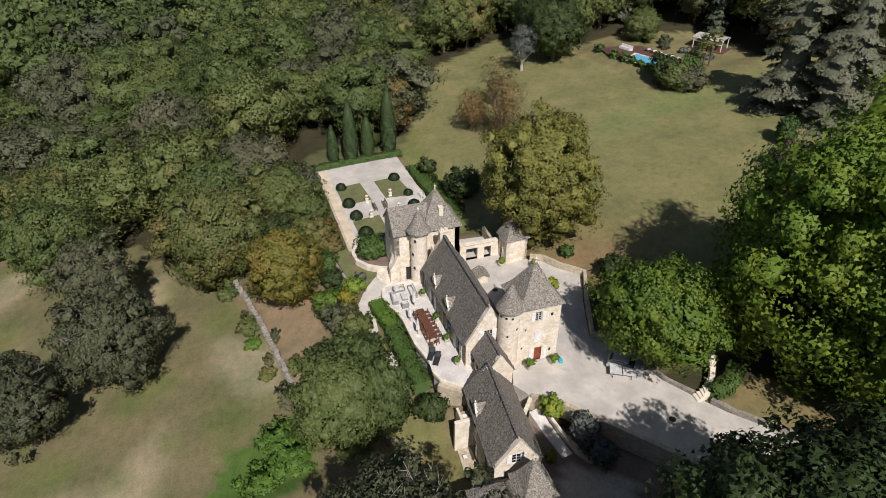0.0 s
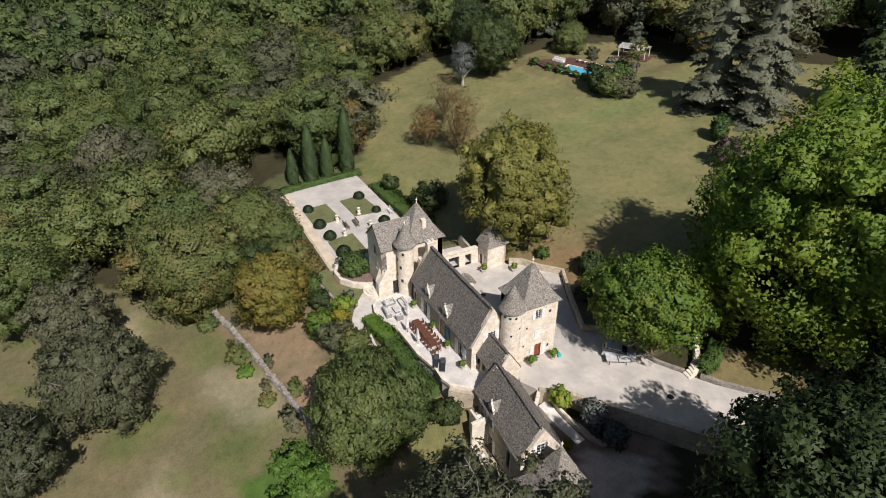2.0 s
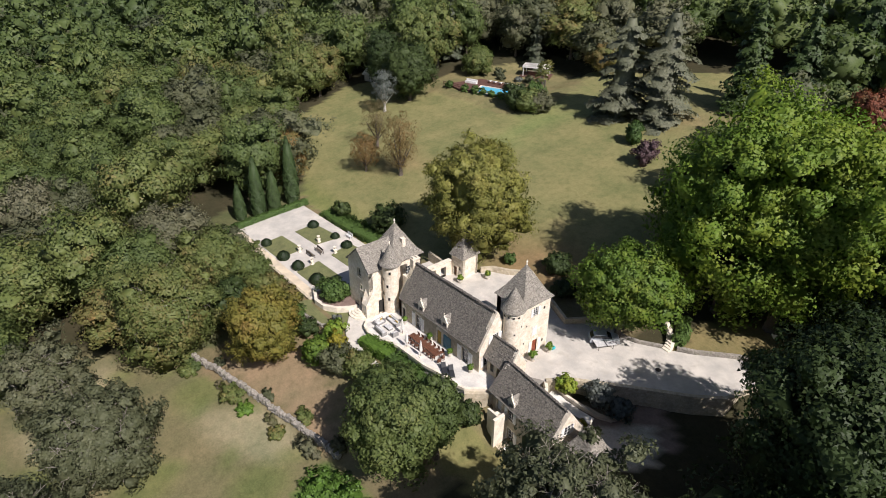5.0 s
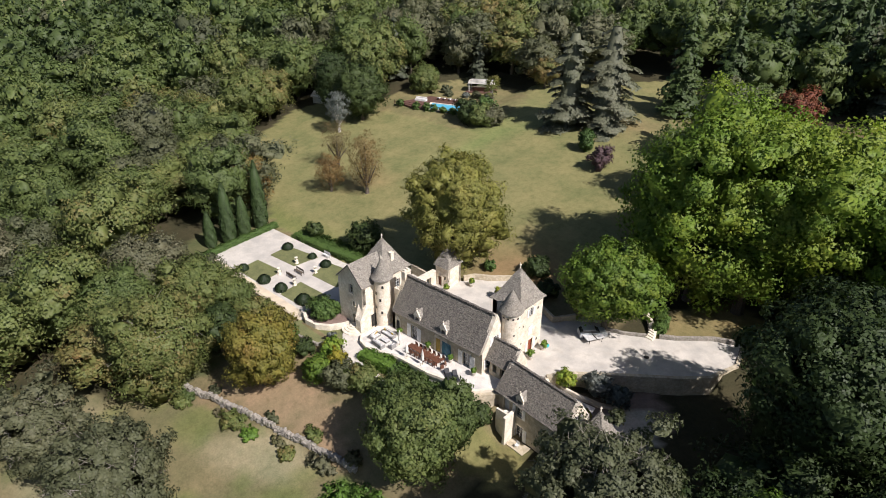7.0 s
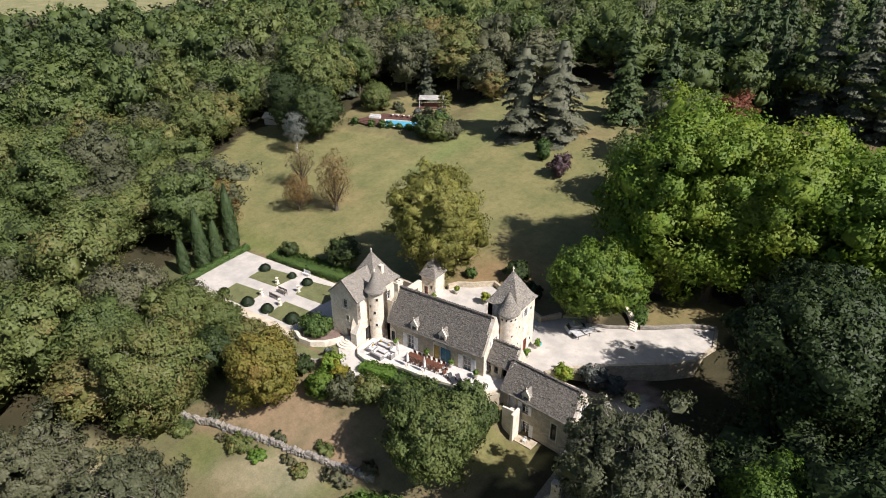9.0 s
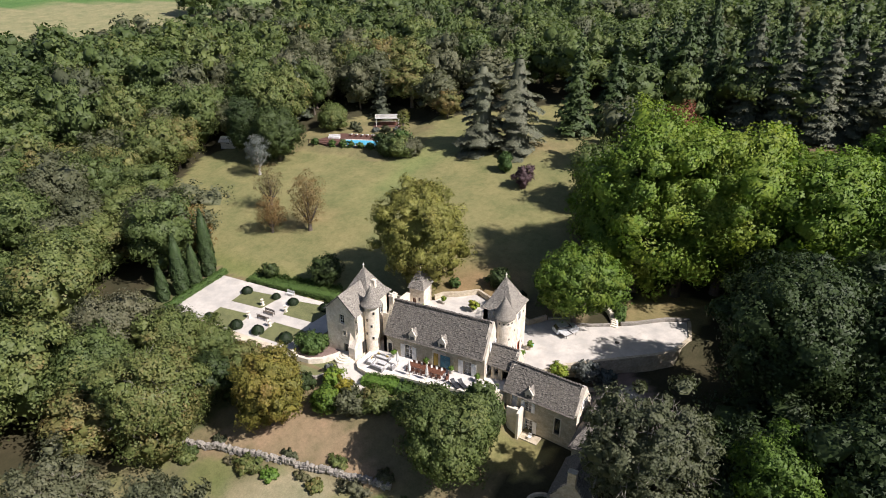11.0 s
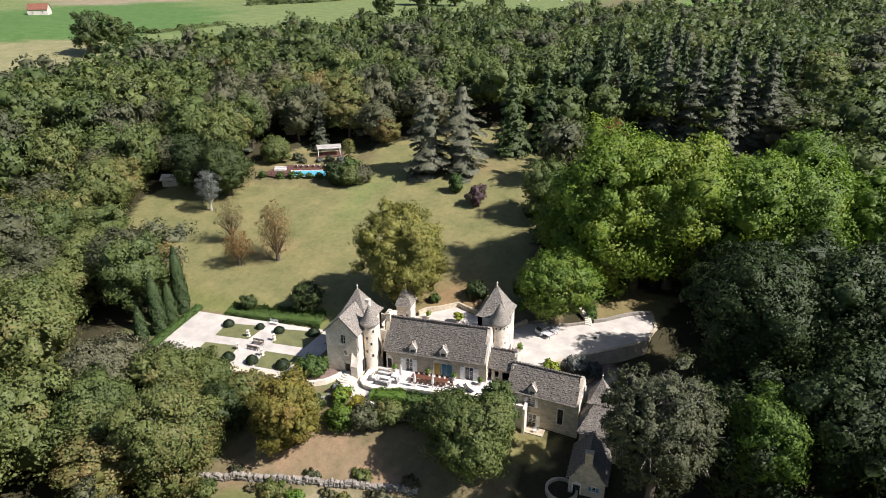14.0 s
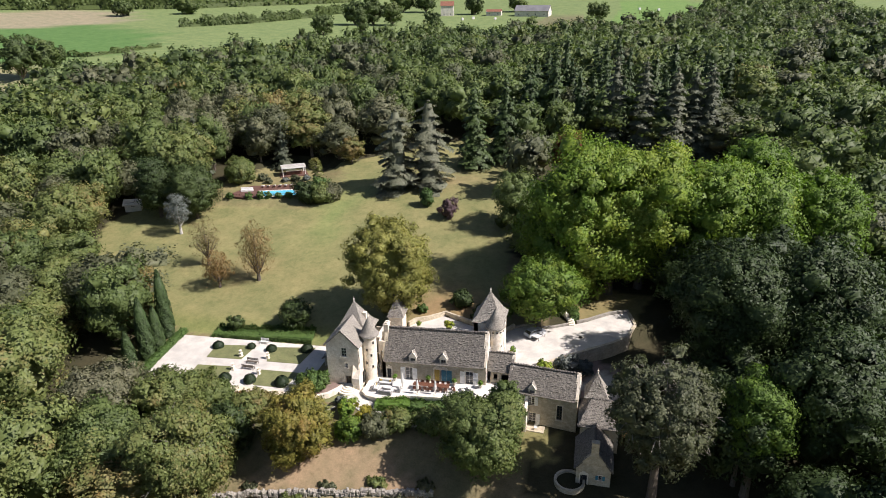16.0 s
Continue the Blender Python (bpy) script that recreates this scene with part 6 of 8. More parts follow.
part("wall", lathe([(1.22, -3.0), (1.22, 7.0), (1.3, 7.1), (1.3, 7.95)], 32), M_STONE, tur)
part("roof", lathe([(1.62, 7.66), (1.6, 7.8), (1.36, 8.2), (1.04, 8.8), (0.62, 9.7), (0.1, 10.72), (0.0, 10.8)], 28), M_ROOF_PALE, tur)
# here too dark blocks on the uncut wall give the loops' inner shade
for k, (a, z) in enumerate(((-10, 6.9), (-40, 6.9), (-70, 6.9), (-100, 6.9), (20, 5.2), (-30, 4.3), (-55, 2.0))):
    part("gun_loop", turned(boxes(((1.15, -0.11, 0), (1.32 if z > 6.5 else 1.23, 0.11, 0.26))), pose(0, 0, z, 0, 0, a)), M_DARKIN, tur)

# ---- link and east wing ----
lk = thing("gate_passage", "low stone passage with a slab roof and arches", "house", (0, 0, 0))
part("wall", wall_mesh((16.9, -1.9), (20.596, -1.9), -1.0, 2.0, 0.5, [(0.5, 1.1, 0.2, 1.3), (1.7, 3.1, -0.5, 1.3)]), M_STONE_DARK, lk)
part("wall", wall_mesh((20.6, -1.897), (20.6, 1.097), -3.0, 2.0, 0.5), M_STONE, lk)
part("wall", wall_mesh((20.596, 1.1), (16.9, 1.1), -1.0, 2.0, 0.5), M_STONE, lk)
part("gable", gable_prism(20.15, 20.66, [(-2.0, 1.95), (1.2, 1.95), (-0.4, 4.5)]), M_STONE, lk)
slope_part(lk, (16.4, -2.2, 1.8), (20.5, -2.2, 1.8), (20.5, -0.4, 4.35), (16.4, -0.4, 4.35), M_ROOF)
slope_part(lk, (20.5, 1.4, 1.8), (16.4, 1.4, 1.8), (16.4, -0.4, 4.35), (20.5, -0.4, 4.35), M_ROOF)
part("floor", boxes(((16.9, -1.5, -1.2), (20.2, 0.7, -0.52))), M_DARKIN, lk)
part("ridge", ridge_stones([(16.6, -0.4, 4.4), (20.5, -0.4, 4.4)], RNG, 0.16), M_RIDGE, lk)

wing = thing("east_wing", "two-storey stone wing with a slab roof stepping down the slope", "house", (20.3, -1.6, 0), turn=-5)
WL, WY0, WY1, WE, WR = 10.5, -2.35, 2.35, 0.25, 3.35
WH = [(1.0, 1.9, -2.2, -0.35), (3.05, 4.05, -2.0, -0.45), (3.2, 4.35, -5.4, -3.4), (7.5, 8.3, -3.9, -1.3)]
# the wing's front in the darker masonry, its other sides in the pale one
part("wall", wall_mesh((0.004, WY0), (WL - 0.004, WY0), -8, WE, 0.6, WH), M_STONE_DARK, wing)
part("wall", wall_mesh((WL, WY0 + 0.003), (WL, WY1 - 0.003), -8, WE, 0.6), M_STONE, wing)
part("wall", wall_mesh((WL - 0.004, WY1), (0.004, WY1), -8, WE, 0.6), M_STONE, wing)
part("wall", wall_mesh((0, WY1 - 0.003), (0, WY0 + 0.003), -8, WE, 0.6), M_STONE, wing)
part("gable", gable_prism(WL - 0.55, WL + 0.02, [(WY0 - 0.05, WE - 0.2), (WY1 + 0.05, WE - 0.2), (0, WR + 0.25)]), M_STONE, wing)
part("gable", gable_prism(0, 0.5, [(WY0, WE - 0.1), (WY1, WE - 0.1), (0, WR + 0.1)]), M_STONE, wing)
part("floor", boxes(((0.5, WY0 + 0.5, -6), (WL - 0.5, WY1 - 0.5, -5.45)), ((0.5, WY0 + 0.5, -2.9), (WL - 0.5, WY1 - 0.5, -2.7))), M_DARKIN, wing)
slope_part(wing, (-0.3, WY0 - 0.35, WE - 0.3), (WL - 0.35, WY0 - 0.35, WE - 0.3), (WL - 0.35, 0, WR), (-0.3, 0, WR), M_ROOF)
slope_part(wing, (WL - 0.35, WY1 + 0.35, WE - 0.3), (-0.3, WY1 + 0.35, WE - 0.3), (-0.3, 0, WR), (WL - 0.35, 0, WR), M_ROOF)
part("ridge", ridge_stones([(-0.2, 0, WR + 0.05), (WL - 0.3, 0, WR + 0.05)], RNG, 0.18), M_RIDGE, wing, "dark uneven ridge stones")
dormer(wing, 3.6, WY0 - 0.12, -0.45, 1.1, 1.35, 1.1, M_TRIM)
window_unit(wing, (3.05, WY0, -2.0), (1, 0), 1.0, 1.55, "window", 4, 2, M_WHITE, M_WHITE, shutter_w=0.5)
window_unit(wing, (3.2, WY0, -5.4), (1, 0), 1.15, 2.0, "french_window", 4, 2, M_WHITE, M_WHITE, shutter_w=0.6)
arched_door(wing, (1.0, WY0, -2.2), (1, 0), 0.9, 1.85, M_WHITE, depth=0.2)
window_unit(wing, (7.5, WY0, -3.9), (1, 0), 0.8, 2.6, "window", 5, 2, M_BARK)
window_unit(wing, (WL + 0.022, -0.75, 0.55), (0, 1), 0.95, 1.25, "window", 3, 2, M_WHITE, M_WHITE, shutter_w=0.45, depth=-0.02)

bal = thing("stair_landing", "raised stone landing with a tall pale parapet wall", "landing", (0, 0, 0))
part("landing", boxes(((20.9, -5.3, -6.6), (23.0, -4.2, -2.3))), M_STONE_DARK, bal)
part("parapet", boxes(((22.75, -6.3, -7.0), (23.15, -4.05, -1.25)), bevel=0.03), M_TRIM, bal)
part("parapet", boxes(((21.0, -5.5, -7.0), (22.75, -5.2, -1.35)), bevel=0.03), M_TRIM, bal)
pot = thing("stone_bowl", "white stone bowl on the landing", "planter", (22.2, -4.9, -2.3))
part("bowl", lathe([(0.22, 0), (0.15, 0.2), (0.4, 0.45), (0.45, 0.6), (0.38, 0.6), (0.0, 0.5)], 18), M_TRIM, pot)
patio = thing("lower_patio", "small stone patio below the wing", "patio", (0, 0, 0), kind="structure")
part("paving", prism([(23.2, -6.0), (25.8, -6.2), (26.0, -4.2), (23.2, -4.2)], -7, -5.45), M_STONE_DARK, patio)

# ---- outbuildings below the wing ----
low = thing("hipped_outbuilding", "stone outbuilding with a hipped dark slab roof", "house", (0, 0, 0))
part("wall", boxes(((31.2, -8.4, -8), (36.6, -2.2, -1.4))), M_STONE_DARK, low)
OX0, OX1, OY0, OY1, OE = 30.8, 37.0, -8.8, -1.8, -1.5
a, b = (32.6, -4.6, 0.75), (35.4, -4.6, 0.75)
slope_part(low, (OX0, OY0, OE), (OX1, OY0, OE), b, a, M_ROOF)
slope_part(low, (OX1, OY1, OE), (OX0, OY1, OE), a, b, M_ROOF)
slope_part(low, (OX1, OY0, OE), (OX1, OY1, OE), b, (b[0] + 0.01, b[1], b[2]), M_ROOF)
slope_part(low, (OX0, OY1, OE), (OX0, OY0, OE), a, (a[0] - 0.01, a[1], a[2]), M_ROOF)
part("ridge", ridge_stones([a, b], RNG, 0.16), M_RIDGE, low)
tr = thing("pointed_outbuilding", "small stone outbuilding with a steep pointed roof", "tower", (0, 0, 0))
part("wall", boxes(((31.8, -3.6, -8), (34.8, -0.6, 0.3))), M_STONE_DARK, tr)
pyramid(tr, 31.5, 35.1, -3.9, -0.3, 0.2, (33.2, -2.3, 3.8), M_ROOF_PALE)
gh = thing("gable_cottage", "grey stone cottage with a chimney on its gable", "house", (0, 0, 0))
part("wall", wall_mesh((31.0, -15.0), (35.6, -15.0), -10, -3.4, 0.5, [(0.6, 1.5, -6.6, -4.7), (3.0, 3.5, -5.2, -4.5)]), M_STONE_DARK, gh)
part("wall", wall_mesh((35.6, -14.997), (35.6, -8.5), -10, -3.4, 0.5), M_STONE_DARK, gh)
part("wall", wall_mesh((31.0, -8.5), (31.0, -14.997), -10, -3.4, 0.5), M_STONE_DARK, gh)
g = gable_prism(0, 0.5, [(30.95, -3.45), (35.65, -3.45), (33.3, -0.6)])
turned(g, Matrix(((0, 1, 0, 0), (1, 0, 0, -15.004), (0, 0, 1, 0), (0, 0, 0, 1))))
bmesh.ops.recalc_face_normals(g, faces=g.faces)
part("gable", g, M_STONE_DARK, gh)
slope_part(gh, (35.95, -15.2, -3.7), (35.95, -8.3, -3.7), (33.3, -8.3, -0.75), (33.3, -14.7, -0.75), M_ROOF)
slope_part(gh, (30.65, -8.3, -3.7), (30.65, -15.2, -3.7), (33.3, -14.7, -0.75), (33.3, -8.3, -0.75), M_ROOF)
part("ridge", ridge_stones([(33.3, -14.4, -0.7), (33.3, -8.3, -0.7)], RNG, 0.15), M_RIDGE, gh)
part("chimney", boxes(((32.8, -15.0, -1.4), (33.8, -14.3, 0.6)), ((32.74, -15.06, 0.6), (33.86, -14.24, 0.75)), bevel=0.02), M_STONE_DARK, gh)
part("floor", boxes(((31.4, -14.6, -9), (35.2, -8.6, -6.7))), M_DARKIN, gh)
arched_door(gh, (31.6, -15.0, -6.6), (1, 0), 0.9, 1.9, M_BLACK, depth=0.2)
window_unit(gh, (34.0, -15.0, -5.2), (1, 0), 0.5, 0.7, "window", 2, 1, M_WHITE, M_BLUE, shutter_w=0.35)
rt = thing("round_terrace", "round stone terrace with a low parapet", "terrace", (30.2, -15.2, 0))
part("base", lathe([(2.1, -11), (2.1, -6.7)], 26), M_STONE_DARK, rt)
part("parapet", lathe([(1.8, -6.75), (2.13, -6.75), (2.13, -5.7), (1.8, -5.7), (1.8, -6.75)], 26, capped=False), M_STONE_DARK, rt)

# ---- hedges, shrubs and pots ----


def hedge(points, wide, tall, leaves, label, seed, z=None, size=0.24, dense=60, tint=0.5, category="hedge", wild=0.0):
    """A hedge along a line in plan: a solid core in a coat of leaves; wild: how far its top and sides wander."""
    rng = np.random.default_rng(seed)
    c, n, vs, fs = [], [], [], []
    for (ax, ay), (bx, by) in zip(points, points[1:]):
        ln = math.hypot(bx - ax, by - ay)
        d, s = np.array([(bx - ax) / ln, (by - ay) / ln]), np.array([-(by - ay) / ln, (bx - ax) / ln])
        k = int(ln * dense * 2)
        u, t = rng.uniform(-0.1, ln + 0.1, k), rng.uniform(-1, 1, k)
        face = rng.random(k)
        side = np.where(face < 0.45, np.sign(t), t) * wide / 2
        up = np.where(face < 0.45, rng.uniform(0.05, 1, k), 1.0) * tall
        bump = 0.1 * np.sin(u * 2.3 + seed) + 0.07 * rng.normal(size=k)
        bump = bump + wild * (np.sin(u / wide * 0.9 + seed) * np.sin(u / wide * 0.37 + 2 * seed) + 0.6 * np.sin(u / wide * 2.1) + 0.3 * rng.normal(size=k) - 0.2)
        x, y = ax + d[0] * u + s[0] * side * (1 + bump), ay + d[1] * u + s[1] * side * (1 + bump)
        g = height(x, y) if z is None else np.full(k, z)
        c.append(np.stack([x, y, g + up * (1 + bump)], 1))
        nn = np.stack([s[0] * side, s[1] * side, np.where(face < 0.45, 0.2, 1.0)], 1)
        n.append(unit(nn) + 0.2 * rng.normal(size=(k, 3)))
        e = len(vs)
        for px, py in ((ax, ay), (bx, by)):
            g0 = ground_at(px, py) if z is None else z
            for q in (-1, 1):
                for zz in (-0.1, tall * (0.88 if not wild else 0.3)):
                    vs.append((px + s[0] * q * wide * 0.43, py + s[1] * q * wide * 0.43, g0 + zz))
        for f in ((0, 1, 3), (0, 3, 2), (4, 6, 7), (4, 7, 5), (0, 4, 5), (0, 5, 1), (2, 3, 7), (2, 7, 6), (1, 5, 7), (1, 7, 3)):
            fs.append(tuple(e + i for i in f))
    c, n = np.concatenate(c), np.concatenate(n)
    lv = leaves_at(c, n + 0.4 * rng.normal(size=n.shape), n, size, rng)
    ob = part("hedge", leafy_mesh("hedge", lv, (np.array(vs), np.array(fs), np.tile((0.0, 0.0, 1.0), (len(vs), 1))), leaves, tint), leaves)
    return tagged(ob, label, category)


hedge([(-36.4, 6.0), (-30, 6.4), (-24, 7.2), (-17.5, 7.6)], 3.0, 0.9, L_HEDGE, "long low green hedge beside the formal garden", 1, dense=130)
hedge([(-40.6, -12.0), (-41.6, -5), (-42.6, 5.0)], 1.3, 0.8, L_HEDGE, "clipped green hedge below the cypresses", 2, z=GZ, dense=70)
hedge([(29.0, 20.6), (28.6, 23.0), (27.0, 25.2)], 1.6, 1.5, L_HEDGE, "rounded green hedge beside the curved steps", 3, dense=110)
hedge([(0.4, -9.6), (2.6, -9.2), (5.4, -8.5)], 2.0, 1.5, L_BRIGHT, "bright green clipped hedge below the terrace", 4, z=-2.6, dense=190, tint=0.05)
hedge([(5.6, -8.6), (9.0, -8.4), (13.0, -8.2), (16.2, -7.8)], 2.2, 1.9, L_HEDGE, "dark green hedge below the terrace", 5, z=-3.2, dense=150, tint=0.4)
shrub((-32.9, 7.4), (1.3, 1.3, 1.7), L_DARK, "upright green shrub in the hedge", 70, tint=0.9)
shrub((-22.0, 10.2), (2.7, 2.7, 2.5), L_DARK, "dense round dark green shrub on the lawn", 71, 0.28, 34, 60, tint=0.7)
shrub((-10.4, -7.7), (2.9, 2.1, 1.35), L_HEDGE, "broad clipped green shrub in the raised bed", 72, 0.24, 30, 60, z=-1.35, tint=0.6)
shrub((-3.4, -11.9), (1.5, 1.5, 1.3), L_BRIGHT, "bright yellow-green rounded shrub", 73, 0.22, 20, 50, tint=0.65)
shrub((-0.2, -13.3), (1.25, 1.25, 1.9), L_GOLD, "upright golden conifer shrub", 74, 0.2, 20, 60, tint=0.4)
shrub((-1.8, -15.6), (2.1, 2.1, 1.9), L_WALNUT, "large fresh green shrub on the bank", 75, 0.27, 26, 60, tint=0.3)
shrub((2.0, -14.4), (2.2, 2.2, 1.7), L_GREY, "grey-green loose shrub on the bank", 76, 0.26, 26, 60, tint=0.4)
shrub((4.8, -13.2), (2.3, 2.3, 1.6), L_OAK, "green shrub below the walk", 77, 0.27, 26, 60, tint=0.45)
shrub((-6.8, -14.2), (1.6, 1.6, 1.2), L_DARK, "dark green shrub below the small lawn", 78, 0.24, 20, 50)
shrub((-10.5, -15.0), (2.2, 2.0, 1.8), L_HEDGE, "overgrown green shrub below the garden wall", 79, 0.27, 26, 60, tint=0.5)
shrub((-15.0, -13.2), (2.6, 1.8, 1.6), L_OAK, "loose olive-green shrub below the garden wall", 80, 0.27, 26, 60, tint=0.7)
shrub((-20.5, -12.9), (2.6, 1.5, 1.3), L_OAK, "loose brownish shrub below the garden wall", 81, 0.27, 22, 50, tint=0.85)
shrub((-27, -12.9), (2.8, 1.4, 1.2), L_OAK, "loose green shrub below the garden wall", 82, 0.27, 22, 50, tint=0.6)
shrub((-5.2, -10.4), (0.7, 0.7, 0.8), L_SILVER, "small silver shrub beside the walk", 83, 0.2, 12, 40)
shrub((9.5, -12.2), (2.6, 2.2, 1.9), L_OAK, "green shrub beneath the oak", 84, 0.28, 24, 60, tint=0.4)
shrub((20.0, -7.8), (1.7, 1.7, 1.35), L_DARK, "round dark green clipped shrub on the lower lawn", 85, 0.24, 26, 60, tint=0.6)
shrub((24.9, 4.0), (1.3, 1.2, 1.1), L_BRIGHT, "yellow-green shrub in the bed below the drive", 86, 0.24, 16, 50, tint=0.75, z=-1.3)
shrub((28.5, 5.9), (1.9, 1.6, 1.5), L_SILVER, "silver-blue spreading shrub below the drive", 87, 0.24, 20, 50, tint=0.6, z=-1.6)
shrub((31.2, 6.5), (1.5, 1.3, 1.0), L_SILVER, "silver-blue low shrub below the drive", 88, 0.24, 18, 50, tint=0.1, z=-1.8)
shrub((29.4, 1.8), (0.6, 0.6, 0.7), L_GOLD, "small golden shrub beside the wing", 89, 0.18, 10, 40, z=-2.7)
shrub((7.6, 21.2), (2.2, 2.2, 1.5), L_DARK, "dark green shrubs beside the court", 90, 0.27, 22, 60)
shrub((12.0, 17.6), (1.8, 1.8, 1.3), L_DARK, "low dark evergreen shrub beside the court", 91, 0.27, 20, 60, tint=0.3)
shrub((0.6, 17.8), (1.0, 1.0, 0.8), L_HEDGE, "low green shrub below the lime tree", 92, 0.22, 12, 50)
shrub((6.8, 12.6), (0.8, 0.8, 0.9), L_BRIGHT, "yellow-green potted shrub in the court", 93, 0.2, 12, 45, tint=0.8, z=0.35)
shrub((-9.9, 62.0), (1.6, 1.6, 2.3), L_HEDGE, "conical yew on the lawn", 94, 0.28, 26, 60, tint=0.2)
shrub((-2.8, 56.4), (2.1, 2.1, 2.5), L_PURPLE, "purple-leaved round shrub on the lawn", 95, 0.28, 24, 50)
for k, (x, y, r, t, m) in enumerate(((-41.8, 60.0, 2.8, 2.9, L_DARK), (-37.8, 60.2, 3.0, 2.6, L_OAK), (-35.6, 61.8, 2.6, 2.3, L_GREY), (-39.6, 64.4, 2.6, 2.6, L_HEDGE))):
    shrub((x, y), (r, r, t), m, "tall loose shrub beside the pool", 100 + k, 0.34, 30, 55, tint=0.5, group="poolside shrubs")
for k, (x, y) in enumerate(((-54.0, 58.6), (-52.0, 59.2), (-49.6, 59.9), (-47.0, 60.4), (-57.0, 57.6), (-62.0, 57.0))):
    shrub((x, y), (0.95, 0.95, 0.95), L_HEDGE, "clipped round green shrub along the pool fence", 110 + k, 0.22, 14, 45, tint=0.5, group="shrubs along the pool")
for k, (x, y, r, h, m, tn) in enumerate(((13.5, -24.5, 2.6, 0.4, L_BRIGHT, 0.0), (16.8, -23.0, 3.0, 0.45, L_BRIGHT, 0.0), (18.6, -26.5, 2.8, 0.4, L_BRIGHT, 0.0), (-7.0, -26.4, 1.6, 0.9, L_HEDGE, 0.6), (-15.5, -29.2, 1.3, 0.8, L_HEDGE, 0.5), (-19.5, -28.6, 2.6, 2.0, L_OAK, 0.5), (3.0, -24.6, 1.1, 0.6, L_HEDGE, 0.7), (-3.5, -26.0, 1.2, 0.5, L_BRIGHT, 0.1))):
    shrub((x, y), (r * 1.1, r, h * 0.6), L_OAK if m is L_HEDGE else m, "green bramble scrub at the meadow's edge", 120 + k, 0.24, 20, 50, tint=tn, group="meadow scrub")

# rough growth along the dry-stone wall
for k, (x, off, rx, ry, rz) in enumerate(((-16.2, -0.9, 1.9, 0.9, 0.55), (-13.0, 1.0, 1.2, 0.7, 0.3), (-9.8, -1.2, 1.0, 0.6, 0.3), (-6.6, -1.4, 2.4, 1.3, 0.8), (-2.6, 0.9, 1.6, 0.6, 0.28), (0.8, -1.0, 1.3, 0.6, 0.3), (4.2, 1.1, 2.1, 0.8, 0.35), (8.0, -1.2, 2.4, 1.2, 0.6), (11.0, 0.8, 1.5, 0.9, 0.5))):
    y = float(np.interp(x, [p[0] for p in DRY], [p[1] for p in DRY])) + off
    shrub((x, y), (rx, ry, rz), (L_OAK, L_GREY, L_GRASS)[k % 3], "low rough growth along the dry-stone wall", 700 + k, 0.2, 14, 40, tint=0.3 + 0.1 * (k % 4), group="growth along the wall")

# topiary of the formal garden
for k, (x, y, r, h) in enumerate(((-33.2, 1.3, 1.0, 1.05), (-27.2, 2.3, 0.75, 0.85), (-23.2, 2.2, 0.95, 1.0), (-16.9, 3.4, 1.1, 1.2), (-32.3, -8.3, 0.9, 1.0), (-26.3, -8.1, 1.05, 1.25), (-22.0, -7.7, 1.0, 1.3), (-16.5, -7.3, 1.15, 1.45))):
    rng = np.random.default_rng(200 + k)
    ob = thing("topiary", "dark green clipped box cone on gravel", "topiary", (x, y, GZ), "topiary of the garden")
    n = 700
    f = rng.uniform(0, 1, n)
    a = rng.uniform(0, 6.2832, n)
    prof = np.where(f < 0.25, 0.86 + 0.56 * f, np.sqrt(np.clip(1 - ((f - 0.25) / 0.78) ** 2, 0, 1)))
    out = np.stack([np.cos(a), np.sin(a), 0 * a], 1)
    c = out * (prof * r)[:, None]
    c[:, 2] = f * h
    face = out + np.array([0, 0, 0.9]) * f[:, None]
    lv = leaves_at(c, face + 0.4 * rng.normal(size=(n, 3)), face + 0.15 * rng.normal(size=(n, 3)), 0.19, rng)
    v, fc = ICO2
    part("foliage", leafy_mesh("foliage", lv, (v * np.array([r * 0.9, r * 0.9, h * 0.5]) + np.array([0, 0, h * 0.45]), fc, v), L_BOX, 0.5), L_BOX, ob)


def urn(x, y, z):
    ob = thing("garden_urn", "pale stone urn on a square pedestal", "urn", (x, y, z), "garden urns")
    part("pedestal", boxes(((-0.3, -0.3, 0), (0.3, 0.3, 0.12)), ((-0.22, -0.22, 0.12), (0.22, 0.22, 0.62)), ((-0.28, -0.28, 0.62), (0.28, 0.28, 0.72)), bevel=0.015), M_TRIM, ob)
    part("urn", lathe([(0.14, 0.72), (0.07, 0.82), (0.2, 1.0), (0.27, 1.18), (0.3, 1.22), (0.24, 1.22), (0.0, 1.1)], 16), M_TRIM, ob)


for x, y in ((-27.5, -0.8), (-22.5, -0.5), (-26.6, -5.0), (-21.7, -5.3)):
    urn(x, y, GZ)


def bench(x, y, z, turn, material, w=1.7, label="dark wooden garden bench on gravel"):
    ob = thing("garden_bench", label, "bench", (x, y, z), "garden benches", turn=turn)
    for k in range(4):
        part("seat_slat", boxes(((-w / 2, -0.26 + 0.13 * k, 0.42), (w / 2, -0.15 + 0.13 * k, 0.46))), material, ob)
    for k in range(3):
        part("back_slat", boxes(((-w / 2, 0.26, 0.55 + 0.15 * k), (w / 2, 0.3, 0.65 + 0.15 * k))), material, ob)
    for sx in (-1, 1):
        for yy, h in ((-0.24, 0.62), (0.25, 0.98)):
            part("leg", boxes(((sx * w / 2 - 0.04, yy - 0.035, 0), (sx * w / 2 + 0.04, yy + 0.035, h))), material, ob)


bench(-24.4, -2.5, GZ, 0, M_BARK, 2.0)
bench(-24.2, -4.2, GZ, 180, M_BARK, 2.0)
bench(-25.6, 4.2, GZ, 0, M_WHITE, 1.5, "white painted garden bench on gravel")


